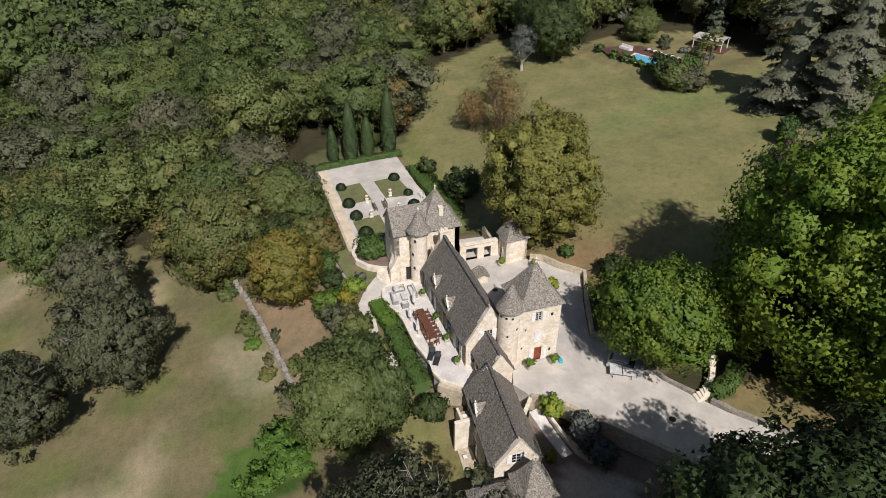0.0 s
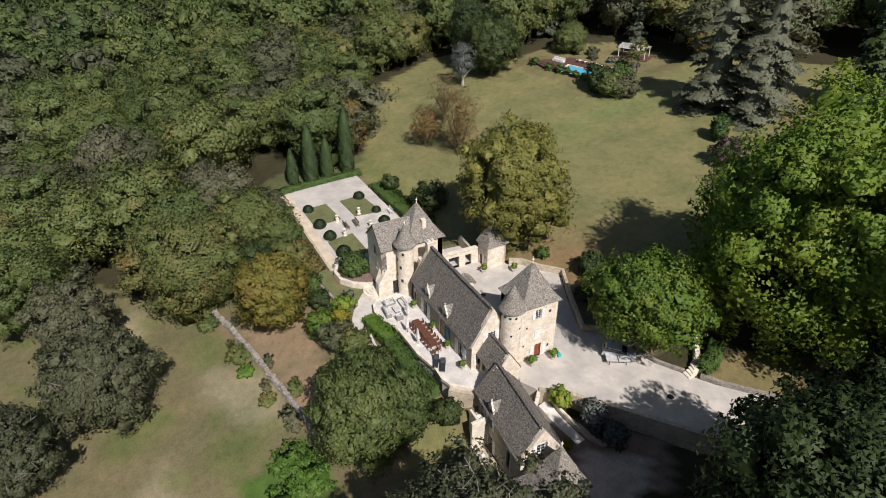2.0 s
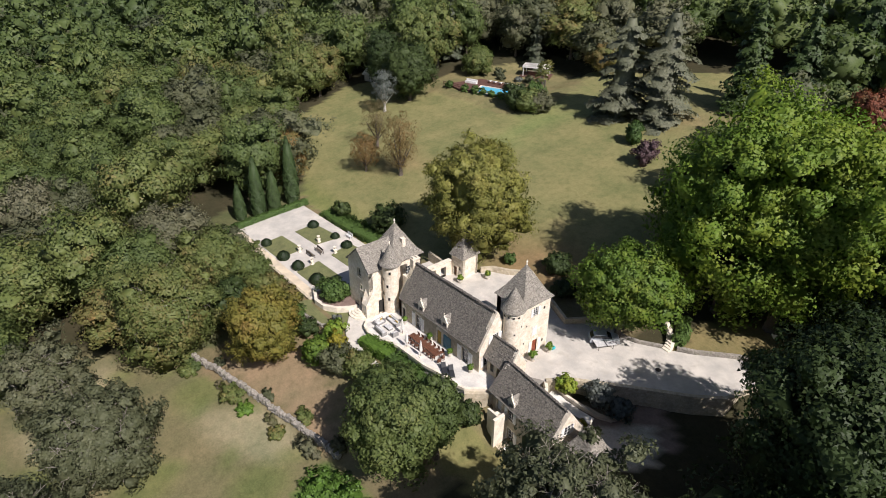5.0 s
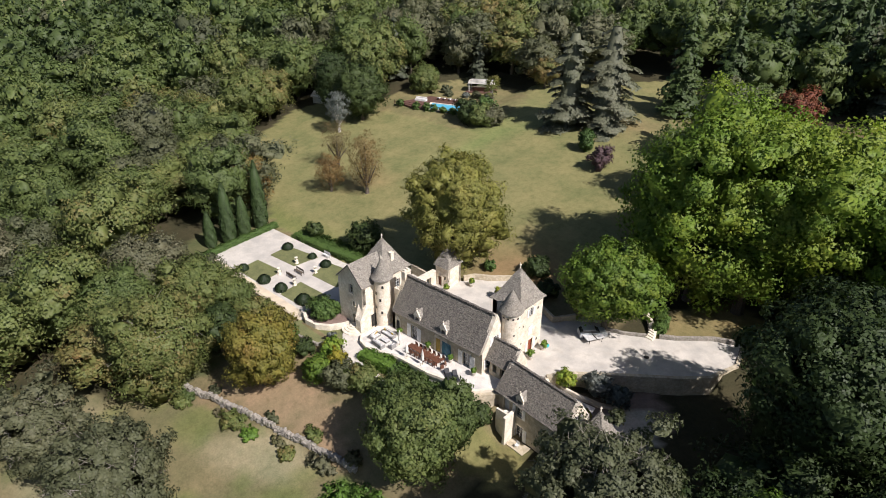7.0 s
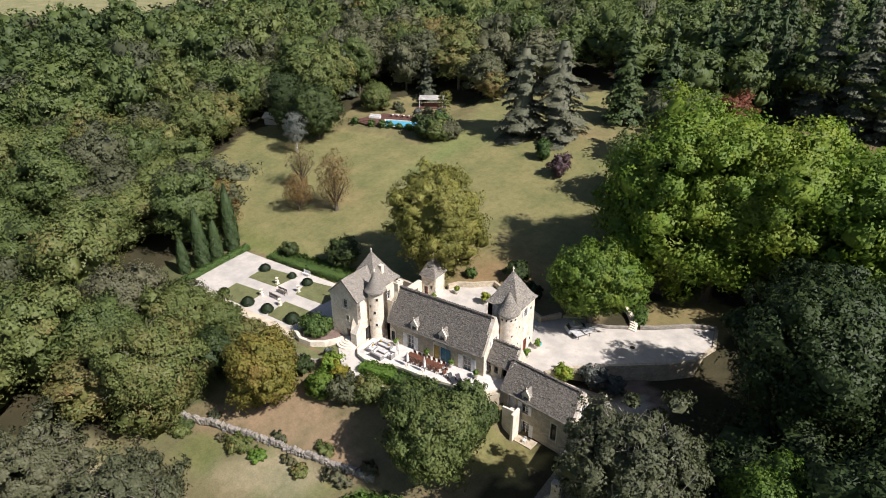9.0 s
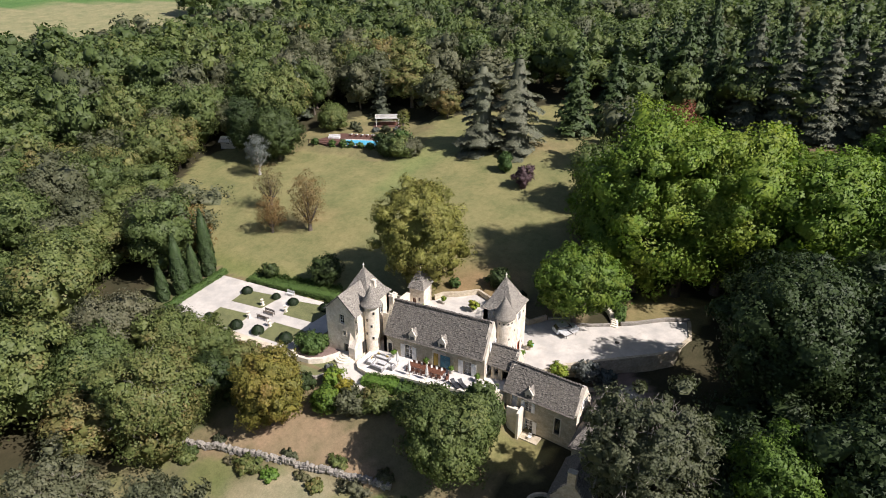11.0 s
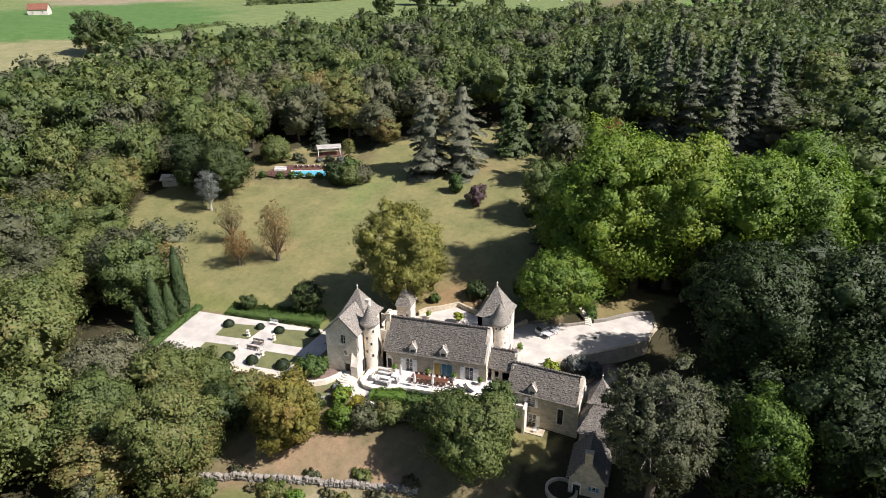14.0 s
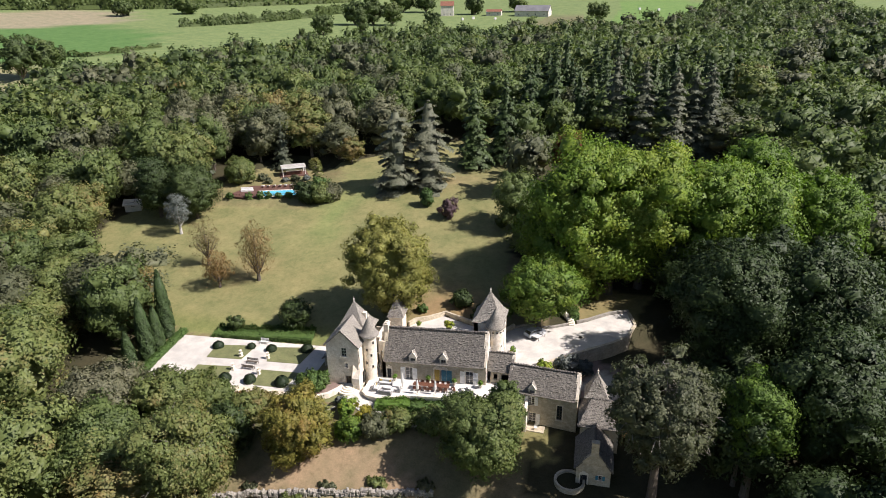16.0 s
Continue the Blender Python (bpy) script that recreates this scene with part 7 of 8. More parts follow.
def pot(x, y, z, r, h, leaves, seed, label, plant=0.6, tint=0.5):
    ob = thing("potted_plant", label, "potted plant", (x, y, z), "potted plants")
    part("pot", lathe([(r * 0.7, 0), (r, h * 0.9), (r * 1.12, h * 0.92), (r * 1.12, h), (r * 0.9, h), (0, h * 0.9)], 16), M_TERRA, ob)
    rng = np.random.default_rng(seed)
    q, c = cloud(rng, (plant, plant, plant * 1.1), h + plant * 0.8, 12, 26, 0.16, low=-0.6)
    part("foliage", leafy_mesh("foliage", q, c, leaves, tint), leaves, ob)


for k, (x, y) in enumerate(((1.6, -3.5), (7.2, -3.4), (11.4, -3.4), (15.6, -3.5))):
    pot(x, y, terrace_z(x, y), 0.32, 0.55, L_BRIGHT, 300 + k, "green plant in a pale pot against the house", 0.36, 0.2)
for k, (x, y) in enumerate(((19.2, 3.9), (19.2, 6.8))):
    pot(x, y, -0.12, 0.42, 0.6, L_BRIGHT, 310 + k, "flowering plant in a white bowl beside the red door", 0.5, 0.45)
for k, (x, y) in enumerate(((6.8, 12.6), (1.4, 12.4), (-0.4, 8.4))):
    pot(x, y, -0.12, 0.4, 0.5, L_BRIGHT, 320 + k, "plant in a pale pot in the court", 0.45, 0.5)
ob = thing("parcel_tub", "turquoise plastic tub beside the door", "tub", (19.1, 7.7, -0.12))
part("tub", boxes(((-0.35, -0.25, 0), (0.35, 0.25, 0.4)), bevel=0.06), M_TURQ, ob)

# ---- car parked under the walnut ----
M_CAR, _nt, _b = nodes_of("silver_car_paint")
_nt.links.new(ramp_of(_nt, noise_of(_nt, 3, 3), [(0.3, (0.42, 0.45, 0.48)), (0.7, (0.5, 0.53, 0.56))]), _b.inputs["Base Color"])
_b.inputs["Metallic"].default_value, _b.inputs["Roughness"].default_value = 0.35, 0.3
M_TYRE = surface("tyre_rubber", (0.012, 0.012, 0.012), (0.025, 0.025, 0.025), 20, 4, rough=0.9)
car = thing("parked_car", "small silver car parked on gravel beneath the walnut", "car", (22.3, 14.2, -0.12), turn=48)


def profile_solid(outline, half):
    """A solid drawn from a side outline (x, z), with its shoulders drawn in."""
    bm = bmesh.new()
    rings = []
    for yy, k in ((-half, 0.97), (-half * 0.86, 1.0), (half * 0.86, 1.0), (half, 0.97)):
        rings.append([bm.verts.new((x, yy, 0.45 + (z - 0.45) * k)) for x, z in outline])
    for a, b in zip(rings, rings[1:]):
        for k in range(len(outline)):
            j = (k + 1) % len(outline)
            bm.faces.new((a[k], a[j], b[j], b[k]))
    bm.faces.new(rings[0][::-1])
    bm.faces.new(rings[-1])
    bmesh.ops.recalc_face_normals(bm, faces=bm.faces)
    return bm


part("body", profile_solid([(-1.95, 0.3), (1.95, 0.28), (2.0, 0.55), (1.9, 0.72), (0.95, 0.9), (-1.85, 0.92), (-2.0, 0.6)], 0.84), M_CAR, car)
part("roof", profile_solid([(0.3, 1.32), (-0.1, 1.42), (-1.2, 1.42), (-1.5, 1.36), (-1.5, 1.3), (0.3, 1.26)], 0.6), M_CAR, car)
part("windows", profile_solid([(0.95, 0.9), (0.28, 1.28), (-1.5, 1.32), (-1.85, 0.92)], 0.68), M_GLASS, car)
for sx in (-1.2, 1.25):
    for sy in (-1, 1):
        w = part("wheel", turned(lathe([(0.2, -0.1), (0.31, -0.09), (0.32, 0), (0.31, 0.09), (0.2, 0.1)], 18), pose(sx, sy * 0.76, 0.32, 90, 0, 0)), M_TYRE, car)
        part("rim", turned(lathe([(0.19, -0.015), (0.19, 0.015), (0.0, 0.03)], 12), pose(sx, sy * 0.875, 0.32, -90 * sy, 0, 0)), M_CAR, w)
for sy in (-0.6, 0.6):
    part("headlight", boxes(((1.9, sy - 0.18, 0.58), (2.0, sy + 0.18, 0.7)), bevel=0.03), M_WHITE, car)

# wooden balcony beside the outbuildings
M_PINE = surface("orange_timber", (0.4, 0.24, 0.09), (0.52, 0.33, 0.14), 12, 2, rough=0.6)
bal = thing("wooden_balcony", "orange-brown timber balcony beside the outbuilding", "balcony", (38.6, -5.0, ground_at(38.6, -5.0)))
part("floor", boxes(((-1.3, -0.9, 1.0), (1.3, 0.9, 1.12)), bevel=0.01), M_PINE, bal)
for sx in (-1.2, 0.0, 1.2):
    for sy in (-0.82, 0.82):
        part("post", boxes(((sx - 0.05, sy - 0.05, 0), (sx + 0.05, sy + 0.05, 2.05))), M_PINE, bal)
for sy in (-0.82, 0.82):
    for z in (1.5, 2.0):
        part("rail", boxes(((-1.25, sy - 0.03, z), (1.25, sy + 0.03, z + 0.07))), M_PINE, bal)

# ---- terrace furniture ----


def chair(x, y, z, turn, material=M_WOOD):
    ob = thing("garden_chair", "dark red-brown wooden garden chair", "chair", (x, y, z), "chairs round the table", turn=turn)
    part("seat", boxes(((-0.24, -0.24, 0.42), (0.24, 0.24, 0.46)), bevel=0.01), material, ob)
    part("backrest", turned(boxes(((-0.24, 0.2, 0.46), (0.24, 0.24, 0.92)), bevel=0.01), pose(0, 0, 0, 6)), material, ob)
    for sx in (-0.2, 0.2):
        for sy in (-0.2, 0.2):
            part("leg", boxes(((sx - 0.025, sy - 0.025, 0), (sx + 0.025, sy + 0.025, 0.42))), material, ob)


tz = terrace_z(8, -5)
ob = thing("dining_table", "long dark red-brown wooden garden table", "table", (8.0, -4.9, tz), turn=2)
for k in range(6):
    part("table_board", boxes(((-2.85, -0.5 + 0.167 * k, 0.72), (2.85, -0.345 + 0.167 * k, 0.76))), M_WOOD, ob)
for x in (-2.5, 0, 2.5):
    for y in (-0.4, 0.4):
        part("leg", boxes(((x - 0.05, y - 0.05, 0), (x + 0.05, y + 0.05, 0.72))), M_WOOD, ob)
for k in range(7):
    for side in (-1, 1):
        chair(5.5 + 0.83 * k, -4.9 + side * 0.78 + 0.029 * k, terrace_z(5.5 + 0.83 * k, 0), 0 if side > 0 else 180)
chair(11.4, -4.6, terrace_z(11.4, 0), -70)
chair(11.7, -5.4, terrace_z(11.7, 0), -120)


def parasol(x, y):
    ob = thing("parasol", "closed white canvas parasol on a round foot", "parasol", (x, y, terrace_z(x, y)), "closed parasols")
    part("base", lathe([(0.32, 0), (0.32, 0.06), (0.05, 0.1)], 18), M_TRIM, ob)
    part("pole", lathe([(0.03, 0.05), (0.03, 2.6)], 8), M_WOOD, ob)
    bm = bmesh.new()
    rings = []
    for z, r in ((0.75, 0.1), (0.95, 0.19), (1.5, 0.17), (2.1, 0.11), (2.5, 0.05), (2.62, 0.02)):
        rings.append([bm.verts.new((r * (1 + 0.28 * (k % 2)) * math.cos(math.tau * k / 16), r * (1 + 0.28 * (k % 2)) * math.sin(math.tau * k / 16), z)) for k in range(16)])
    for a, b in zip(rings, rings[1:]):
        for k in range(16):
            bm.faces.new((a[k], a[(k + 1) % 16], b[(k + 1) % 16], b[k]))
    bm.faces.new(rings[-1])
    bm.faces.new(rings[0][::-1])
    part("canopy", bm, M_LINEN, ob)


parasol(6.2, -6.5)
parasol(9.0, -6.3)
parasol(3.4, -5.2)


def sofa(x, y, turn, w, label="grey wicker garden sofa with pale cushions", gold=()):
    ob = thing("garden_sofa", label, "sofa", (x, y, terrace_z(x, y)), "lounge furniture", turn=turn)
    part("frame", boxes(((-w / 2, -0.4, 0.04), (w / 2, 0.4, 0.3)), ((-w / 2, 0.26, 0.3), (w / 2, 0.4, 0.72)), ((-w / 2, -0.4, 0.3), (-w / 2 + 0.14, 0.26, 0.56)), ((w / 2 - 0.14, -0.4, 0.3), (w / 2, 0.26, 0.56)), bevel=0.02), M_GREY, ob)
    n = max(1, int(w / 0.75))
    for k in range(n):
        a = -w / 2 + 0.16 + (w - 0.32) * k / n
        b = a + (w - 0.32) / n - 0.02
        part("seat_cushion", boxes(((a, -0.38, 0.3), (b, 0.24, 0.44)), bevel=0.04), M_CUSHION, ob)
        part("back_cushion", boxes(((a, 0.1, 0.45), (b, 0.25, 0.8)), bevel=0.04), M_CUSHION, ob)
    for k in gold:
        part("scatter_cushion", turned(boxes(((-0.2, -0.06, -0.2), (0.2, 0.06, 0.2)), bevel=0.05), pose(k, 0.02, 0.66, 20, 0, 8)), M_YELLOW, ob, "yellow scatter cushion")


sofa(0.4, -4.6, 0, 2.4, gold=(-0.8, 0.75))
sofa(1.2, -7.3, 176, 2.1)
sofa(-0.7, -6.2, 95, 1.6, gold=(0.3,))
sofa(3.0, -6.3, -88, 0.95, "grey wicker garden armchair with pale cushions")
ob = thing("coffee_table", "low grey wicker table with a glass top", "table", (1.1, -5.9, terrace_z(1.1, 0)))
part("tabletop", boxes(((-0.65, -0.4, 0.34), (0.65, 0.4, 0.4)), bevel=0.02), M_CUSHION, ob)
part("base", boxes(((-0.6, -0.35, 0), (0.6, 0.35, 0.34)), bevel=0.02), M_GREY, ob)


def lounger(x, y, z, turn, cloth, frame, label, group):
    ob = thing("sun_lounger", label, "sun lounger", (x, y, z), group, turn=turn)
    part("frame", boxes(((-0.32, -0.95, 0.24), (-0.27, 0.95, 0.3)), ((0.27, -0.95, 0.24), (0.32, 0.95, 0.3)), ((-0.27, -0.95, 0.24), (0.27, -0.9, 0.3)), ((-0.27, 0.3, 0.24), (0.27, 0.35, 0.3))), frame, ob)
    for sx in (-0.29, 0.29):
        for sy in (-0.8, 0.75):
            part("leg", boxes(((sx - 0.025, sy - 0.025, 0), (sx + 0.025, sy + 0.025, 0.24))), frame, ob)
    part("mattress", boxes(((-0.31, -0.93, 0.302), (0.31, 0.34, 0.38)), bevel=0.03), cloth, ob)
    part("backrest", turned(boxes(((-0.31, 0, 0), (0.31, 0.72, 0.08)), bevel=0.03), pose(0, 0.33, 0.31, 42)), cloth, ob)


lounger(13.3, -5.9, terrace_z(13.3, 0), 60, M_BLACK, M_IRON, "black canvas sun lounger on the terrace", "terrace loungers")
lounger(14.3, -5.5, terrace_z(14.3, 0), 60, M_BLACK, M_IRON, "black canvas sun lounger on the terrace", "terrace loungers")
ob = thing("patio_chair", "white metal chair on the lower patio", "chair", (24.6, -5.6, -5.45))
part("seat", boxes(((-0.22, -0.22, 0.42), (0.22, 0.22, 0.45))), M_WHITE, ob)
part("backrest", boxes(((-0.22, 0.19, 0.45), (0.22, 0.22, 0.88))), M_WHITE, ob)
for sx in (-0.2, 0.2):
    for sy in (-0.2, 0.2):
        part("leg", boxes(((sx - 0.02, sy - 0.02, 0), (sx + 0.02, sy + 0.02, 0.42))), M_WHITE, ob)
ob = thing("games_table", "blue-grey table tennis table on the drive", "table", (23.1, 13.3, -0.12), turn=62)
part("tabletop", boxes(((-1.37, -0.76, 0.72), (1.37, 0.76, 0.76))), M_CUSHION, ob)
part("net", boxes(((-0.01, -0.85, 0.761), (0.01, 0.85, 0.91))), M_IRON, ob)
for sx in (-1.0, 1.0):
    for sy in (-0.6, 0.6):
        part("leg", boxes(((sx - 0.03, sy - 0.03, 0), (sx + 0.03, sy + 0.03, 0.72))), M_IRON, ob)
ob = thing("drain_cover", "dark iron drain cover in the gravel drive", "drain cover", (30.3, 15.0, -0.12))
part("lid", lathe([(0.38, -0.02), (0.38, 0.012), (0.0, 0.012)], 20), M_IRON, ob)
ob = thing("drain_cover", "dark iron drain cover in the gravel court", "drain cover", (4.4, 5.6, -0.12))
part("lid", lathe([(0.38, -0.02), (0.38, 0.012), (0.0, 0.012)], 20), M_IRON, ob)

# ---- pool ----
PZ = 7.85
DECK = [(-63.8, 57.6), (-58.5, 57.0), (-44.6, 62.2), (-45.8, 69.5), (-48.5, 71.8), (-61.5, 67.5)]
POOL = [(-57.0, 63.2), (-53.8, 58.6), (-45.2, 61.9), (-48.2, 66.6)]


def ring_plate(outer, inner, z0, z1):
    """A plate with a hole: triangles between an outer and an inner outline."""
    bm = bmesh.new()
    o = [bm.verts.new((x, y, z1)) for x, y in outer]
    i = [bm.verts.new((x, y, z1)) for x, y in inner]
    edges = [bm.edges.new((a[k], a[(k + 1) % len(a)])) for a in (o, i) for k in range(len(a))]
    bmesh.ops.triangle_fill(bm, edges=edges, use_beauty=True)
    kept = list(bm.faces)
    ret = bmesh.ops.extrude_face_region(bm, geom=kept)
    for v in [g for g in ret["geom"] if isinstance(g, bmesh.types.BMVert)]:
        v.co.z = z0
    bmesh.ops.recalc_face_normals(bm, faces=bm.faces)
    return bm


tagged(part("pool_deck", ring_plate(DECK, POOL, PZ - 2.5, PZ), M_DECK), "dark red-brown timber deck round the pool", "deck", kind="structure")
pool = thing("swimming_pool", "blue swimming pool with a white stone rim", "pool", (0, 0, 0), kind="structure")
part("water", prism(POOL, PZ - 1.6, PZ - 0.12), M_WATER, pool)
inner = [(x + (-51.0 - x) * 0.04, y + (62.6 - y) * 0.04) for x, y in POOL]
outer = [(x + (-51.0 - x) * -0.06, y + (62.6 - y) * -0.06) for x, y in POOL]
part("rim", ring_plate(outer, inner, PZ - 0.1, PZ + 0.05), M_TRIM, pool)
for k in range(7):
    lounger(-57.6 + 1.45 * k, 66.6 + 0.52 * k, PZ, 200, M_LINEN, M_WOOD, "white sun lounger on the timber deck", "pool loungers")
can = thing("pool_canopy", "white canvas canopy on posts behind the pool", "canopy", (-55.6, 81.6, PZ), turn=32)
for sx in (-3.2, 3.2):
    for sy in (-2.0, 2.0):
        part("post", boxes(((sx - 0.07, sy - 0.07, -0.3), (sx + 0.07, sy + 0.07, 2.5))), M_WHITE, can)
bm = bmesh.new()
for sy, z in ((-2.2, 2.45), (-1.1, 2.7), (0, 2.6), (1.1, 2.72), (2.2, 2.45)):
    for sx in (-3.5, 3.5):
        bm.verts.new((sx, sy, z))
bm.verts.ensure_lookup_table()
for k in range(4):
    bm.faces.new([bm.verts[2 * k], bm.verts[2 * k + 1], bm.verts[2 * k + 3], bm.verts[2 * k + 2]])
bmesh.ops.solidify(bm, geom=bm.faces, thickness=0.08)
part("canvas", bm, M_LINEN, can)
part("valance", boxes(((-3.5, -2.22, 2.2), (3.5, -2.18, 2.46)), ((-3.5, 2.18, 2.2), (3.5, 2.22, 2.46))), M_LINEN, can)
part("floor", boxes(((-4.0, -2.8, -0.35), (4.0, 2.8, 0.0))), M_DECK, can)
bar = thing("pool_bar", "dark wooden bar counter below the canopy", "counter", (-55.2, 81.2, PZ), turn=32)
part("counter", boxes(((-2.2, -0.35, 0), (2.2, 0.35, 1.0))), M_WOOD, bar)
part("worktop", boxes(((-2.3, -0.42, 1.0), (2.3, 0.42, 1.06)), bevel=0.01), M_TRIM, bar)
for k, (x, y, r) in enumerate(((-58.5, 71.5, 1.2), (-54.5, 73.6, 1.0), (-51.8, 75.2, 1.3), (-49.0, 76.5, 1.1), (-61.5, 73.5, 1.4))):
    shrub((x, y), (r, r, r * 0.8), L_SILVER if k % 2 else L_GREY, "grey-green shrub behind the pool deck", 420 + k, 0.24, 16, 45, tint=0.4, group="shrubs behind the pool", z=7.5)
hut = thing("pool_lounge", "white cushioned lounge bench beside the pool", "sofa", (-60.2, 62.6, PZ), turn=20)
part("frame", boxes(((-1.6, -0.5, 0), (1.6, 0.5, 0.4)), ((-1.6, 0.35, 0.4), (1.6, 0.5, 0.95)), bevel=0.03), M_LINEN, hut)
part("seat_cushion", boxes(((-1.5, -0.45, 0.4), (1.5, 0.33, 0.55)), bevel=0.04), M_CUSHION, hut)
fence = thing("pool_fence", "low dark fence along the pool deck", "fence", (0, 0, 0))
FL0, FL1 = Vector((-64.2, 57.4)), Vector((-45.0, 61.6))
for k in range(14):
    p = FL0.lerp(FL1, k / 13)
    zz = ground_at(p.x, p.y)
    part("post", boxes(((p.x - 0.05, p.y - 0.6, zz - 0.2), (p.x + 0.05, p.y - 0.5, PZ + 0.7))), M_DECK, fence)
for z in (PZ + 0.15, PZ + 0.6):
    bm = boxes(((0, -0.02, -0.04), ((FL1 - FL0).length, 0.02, 0.04)))
    part("rail", turned(bm, pose(FL0.x, FL0.y - 0.62, z, 0, 0, math.degrees(math.atan2(FL1.y - FL0.y, FL1.x - FL0.x)))), M_DECK, fence)
for k, (x, y, h) in enumerate(((-43.4, 70.6, 5.4), (-45.0, 73.4, 6.0), (-42.0, 68.6, 4.6))):
    rng = np.random.default_rng(400 + k)
    ob = thing("palm", "fan palm with yellowing fronds beside the pool", "palm", (x, y, ground_at(x, y)), "palms")
    v, f = [], []
    limb(v, f, (0, 0, -0.3), (0.1, 0, h), 0.22, 0.16, 8)
    part("trunk", (v, f), M_BARK, ob)
    quads = []
    for a in range(26):
        ang, el = rng.uniform(0, 6.28), rng.uniform(-0.6, 1.1)
        d = np.array([math.cos(ang) * math.cos(el), math.sin(ang) * math.cos(el), math.sin(el)])
        s = np.cross(d, [0, 0, 1.0])
        s /= np.linalg.norm(s)
        for b in range(9):
            sp = (b - 4) / 4
            dd = d * math.cos(sp) + s * math.sin(sp)
            c0 = np.array([0.1, 0, h]) + d * 0.8
            tip = c0 + dd * 1.2 - np.array([0, 0, 0.2 * abs(sp) + 0.1])
            w = np.cross(dd, d + 0.01) if abs(sp) > 0.05 else np.array([0, 0, 1.0])
            w = 0.07 * w / (np.linalg.norm(w) + 1e-6) + 0.05 * s
            quads += [c0, (c0 + tip) / 2 + w, tip, (c0 + tip) / 2 - w]
    quads = np.array(quads).reshape(-1, 4, 3)
    v = np.concatenate([quads[:, (0, 1, 2)], quads[:, (0, 2, 3)]]).reshape(-1, 3)
    face = unit(v - np.array([0.1, 0, h - 0.8]))
    part("fronds", leafy_mesh("fronds", (v, face, np.zeros(len(v))), None, L_PALM, 0.5), L_PALM, ob)

# ---- buildings in and beyond the wood ----


def simple_house(name, label, x, y, w, d, wall_h, roof_h, turn, wall_mat, roof_mat, windows=3, z=None):
    ob = thing(name, label, "house", (x, y, ground_at(x, y) if z is None else z), turn=turn)
    holes = [(w * (k + 0.5) / windows - 0.5, w * (k + 0.5) / windows + 0.5, 1.0, 2.3) for k in range(windows)]
    part("wall", wall_mesh((-w / 2, -d / 2), (w / 2, -d / 2), -2, wall_h, 0.4, holes), wall_mat, ob)
    part("wall", wall_mesh((w / 2, -d / 2 + 0.003), (w / 2, d / 2 - 0.003), -2, wall_h, 0.4), wall_mat, ob)
    part("wall", wall_mesh((w / 2, d / 2), (-w / 2, d / 2), -2, wall_h, 0.4), wall_mat, ob)
    part("wall", wall_mesh((-w / 2, d / 2 - 0.003), (-w / 2, -d / 2 + 0.003), -2, wall_h, 0.4), wall_mat, ob)
    for k in range(windows):
        window_unit(ob, (-w / 2 + holes[k][0], -d / 2, 1.0), (1, 0), 1.0, 1.3, "window", 2, 2, M_WHITE, surround=False)
    for sx in (-1, 1):
        part("gable", gable_prism(sx * w / 2 - (0.4 if sx > 0 else 0), sx * w / 2 + (0 if sx > 0 else 0.4), [(-d / 2, wall_h - 0.02), (d / 2, wall_h - 0.02), (0, wall_h + roof_h - 0.1)]), wall_mat, ob)
    for s in (-1, 1):
        c = [(-w / 2 - 0.4, s * (d / 2 + 0.5), wall_h - 0.3), (w / 2 + 0.4, s * (d / 2 + 0.5), wall_h - 0.3), (w / 2 + 0.4, 0, wall_h + roof_h), (-w / 2 - 0.4, 0, wall_h + roof_h)]
        part("roof", slab(c if s < 0 else [c[1], c[0], c[3], c[2]], 0.2), roof_mat, ob)
    part("floor", boxes(((-w / 2 + 0.3, -d / 2 + 0.3, -0.5), (w / 2 - 0.3, d / 2 - 0.3, 0.0))), M_DARKIN, ob)
    return ob


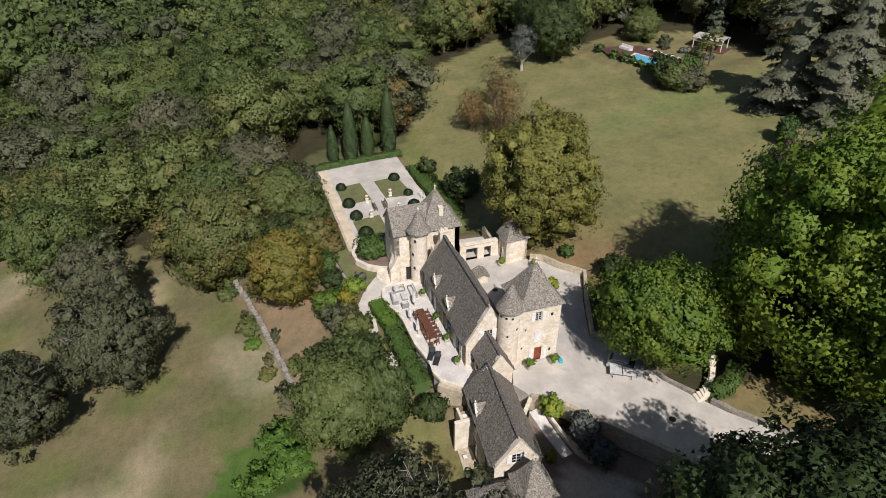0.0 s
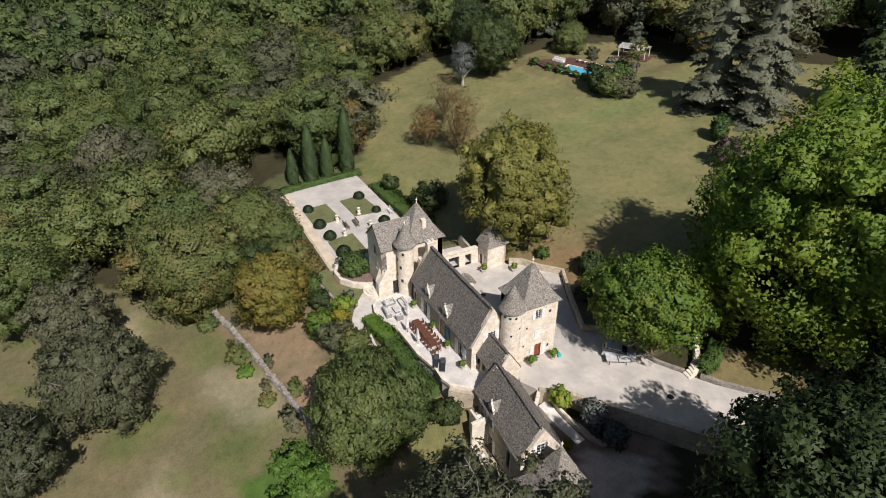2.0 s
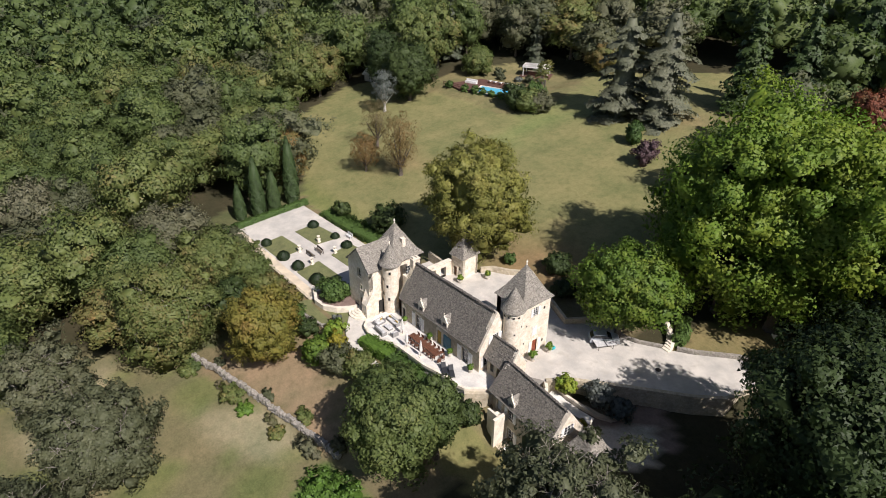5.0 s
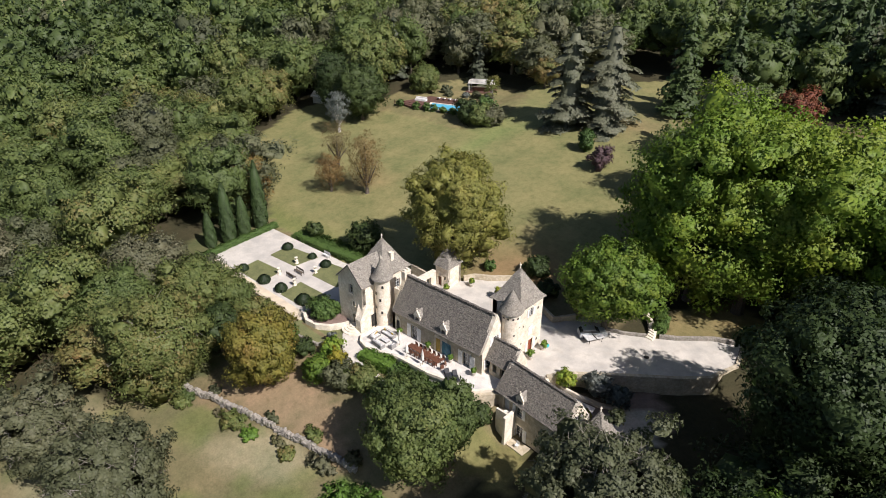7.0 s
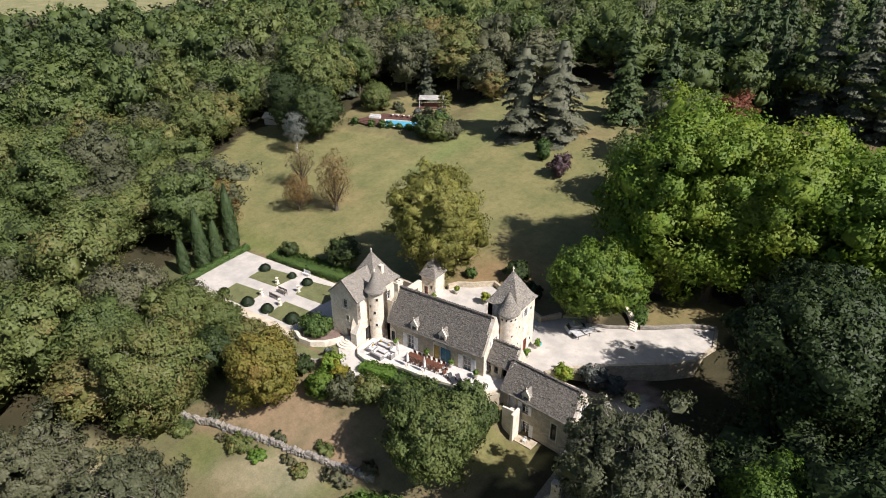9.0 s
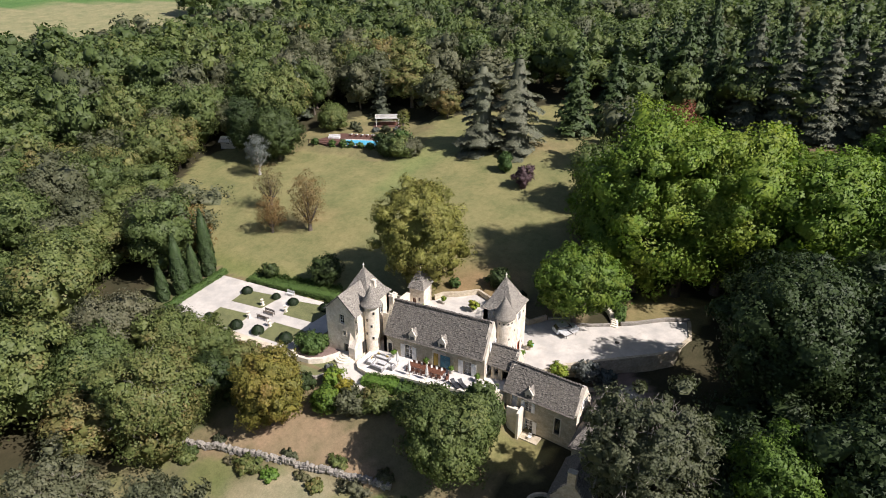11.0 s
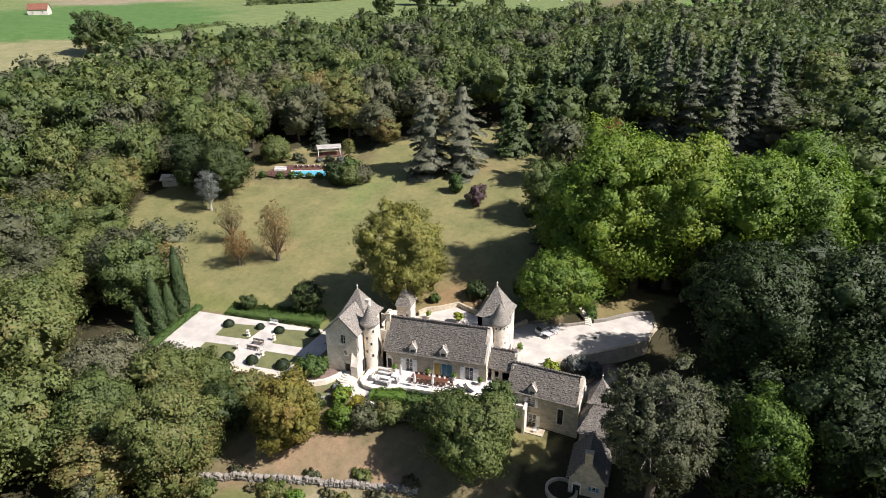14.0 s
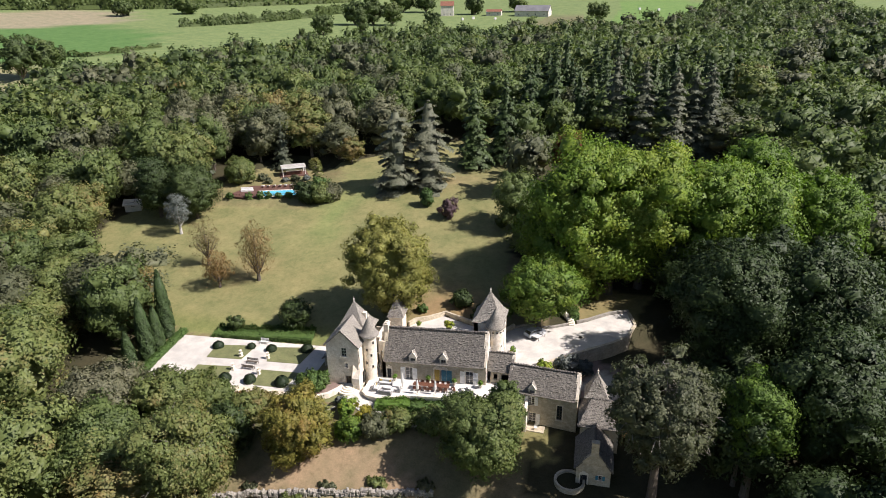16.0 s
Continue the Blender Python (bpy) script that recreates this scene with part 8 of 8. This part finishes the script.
simple_house("wood_cabin", "red-roofed cabin in a clearing of the wood", -124, 47, 9, 6, 2.6, 2.2, 10, M_RENDER, M_TILE, 2)
simple_house("white_shed", "small white shed among the trees", -88, 66, 5, 3.5, 2.2, 0.9, 15, M_RENDER, M_RENDER, 1)
simple_house("white_shed", "small white shed behind the lawn", -86, 50, 4, 3, 2.0, 0.8, 20, M_RENDER, M_RENDER, 1)
simple_house("farm_barn", "long pale farm barn with a grey roof on the hill", -38, 594, 34, 14, 5, 5, -8, M_RENDER, M_SLATE, 4)
simple_house("farmhouse", "tall white farmhouse on the hill", -126, 597, 13, 10, 10, 4, 10, M_RENDER, M_TILE, 2)
simple_house("farm_shed", "low white farm shed with a red roof on the hill", -78, 600, 15, 8, 4, 2, 0, M_RENDER, M_TILE, 2)
simple_house("farm_cottage", "small red-roofed cottage among far trees", -428, 310, 14, 9, 4, 4, 30, M_RENDER, M_TILE, 2)
for k, (x, y, h, r) in enumerate(((-262, 197, 23, 8), (-255, 206, 20, 7), (-277, 238, 9, 5), (-184, 410, 15, 8), (-143, 386, 25, 4), (-186, 487, 20, 10), (-170, 490, 24, 10), (-152, 490, 20, 9), (-87, 388, 14, 9), (-166, 335, 11, 7), (-156, 332, 9, 6), (-186, 640, 20, 12), (-160, 640, 22, 12), (-100, 612, 18, 10), (26, 541, 15, 10), (-60, 640, 16, 9), (-112, 480, 12, 7), (-450, 520, 15, 11), (-400, 560, 15, 12))):
    tree((x, y), h, (r, r, h * 0.46), L_OAK, "lone dark green tree standing in the far fields", 500 + k, 36, 24, 0.1 * r + 0.35, tint=0.1 + 0.05 * (k % 4), low=-0.95, group="field trees", clear=1.0)
hedge([(-330, 438), (-287, 480), (-258, 549), (-250, 620)], 6, 6, L_OAK, "far dark hedgerow between the fields", 60, dense=16, size=1.7, tint=0.3, wild=0.4)
hedge([(-310, 262), (-281, 266), (-266, 318)], 3, 2, L_OAK, "low green hedgerow beside a far field", 61, dense=12, size=1.0, tint=0.35, wild=0.5)
hedge([(-700, 480), (-560, 560), (-440, 620), (-300, 780)], 14, 14, L_OAK, "far dark belt of trees beyond the fields", 62, dense=9, size=3, tint=0.25, wild=0.4)
for k, (x, y) in enumerate(((66, 640), (84, 630), (76, 600), (-92, 560), (-100, 548), (-70, 556))):
    ob = thing("hay_bale", "round pale hay bale in a far field", "hay bale", (x, y, ground_at(x, y) + 1.2), "hay bales")
    part("bale", turned(lathe([(1.2, -0.8), (1.3, -0.7), (1.3, 0.7), (1.2, 0.8)], 16), pose(0, 0, 0, 90, 0, 30)), M_LINEN, ob)
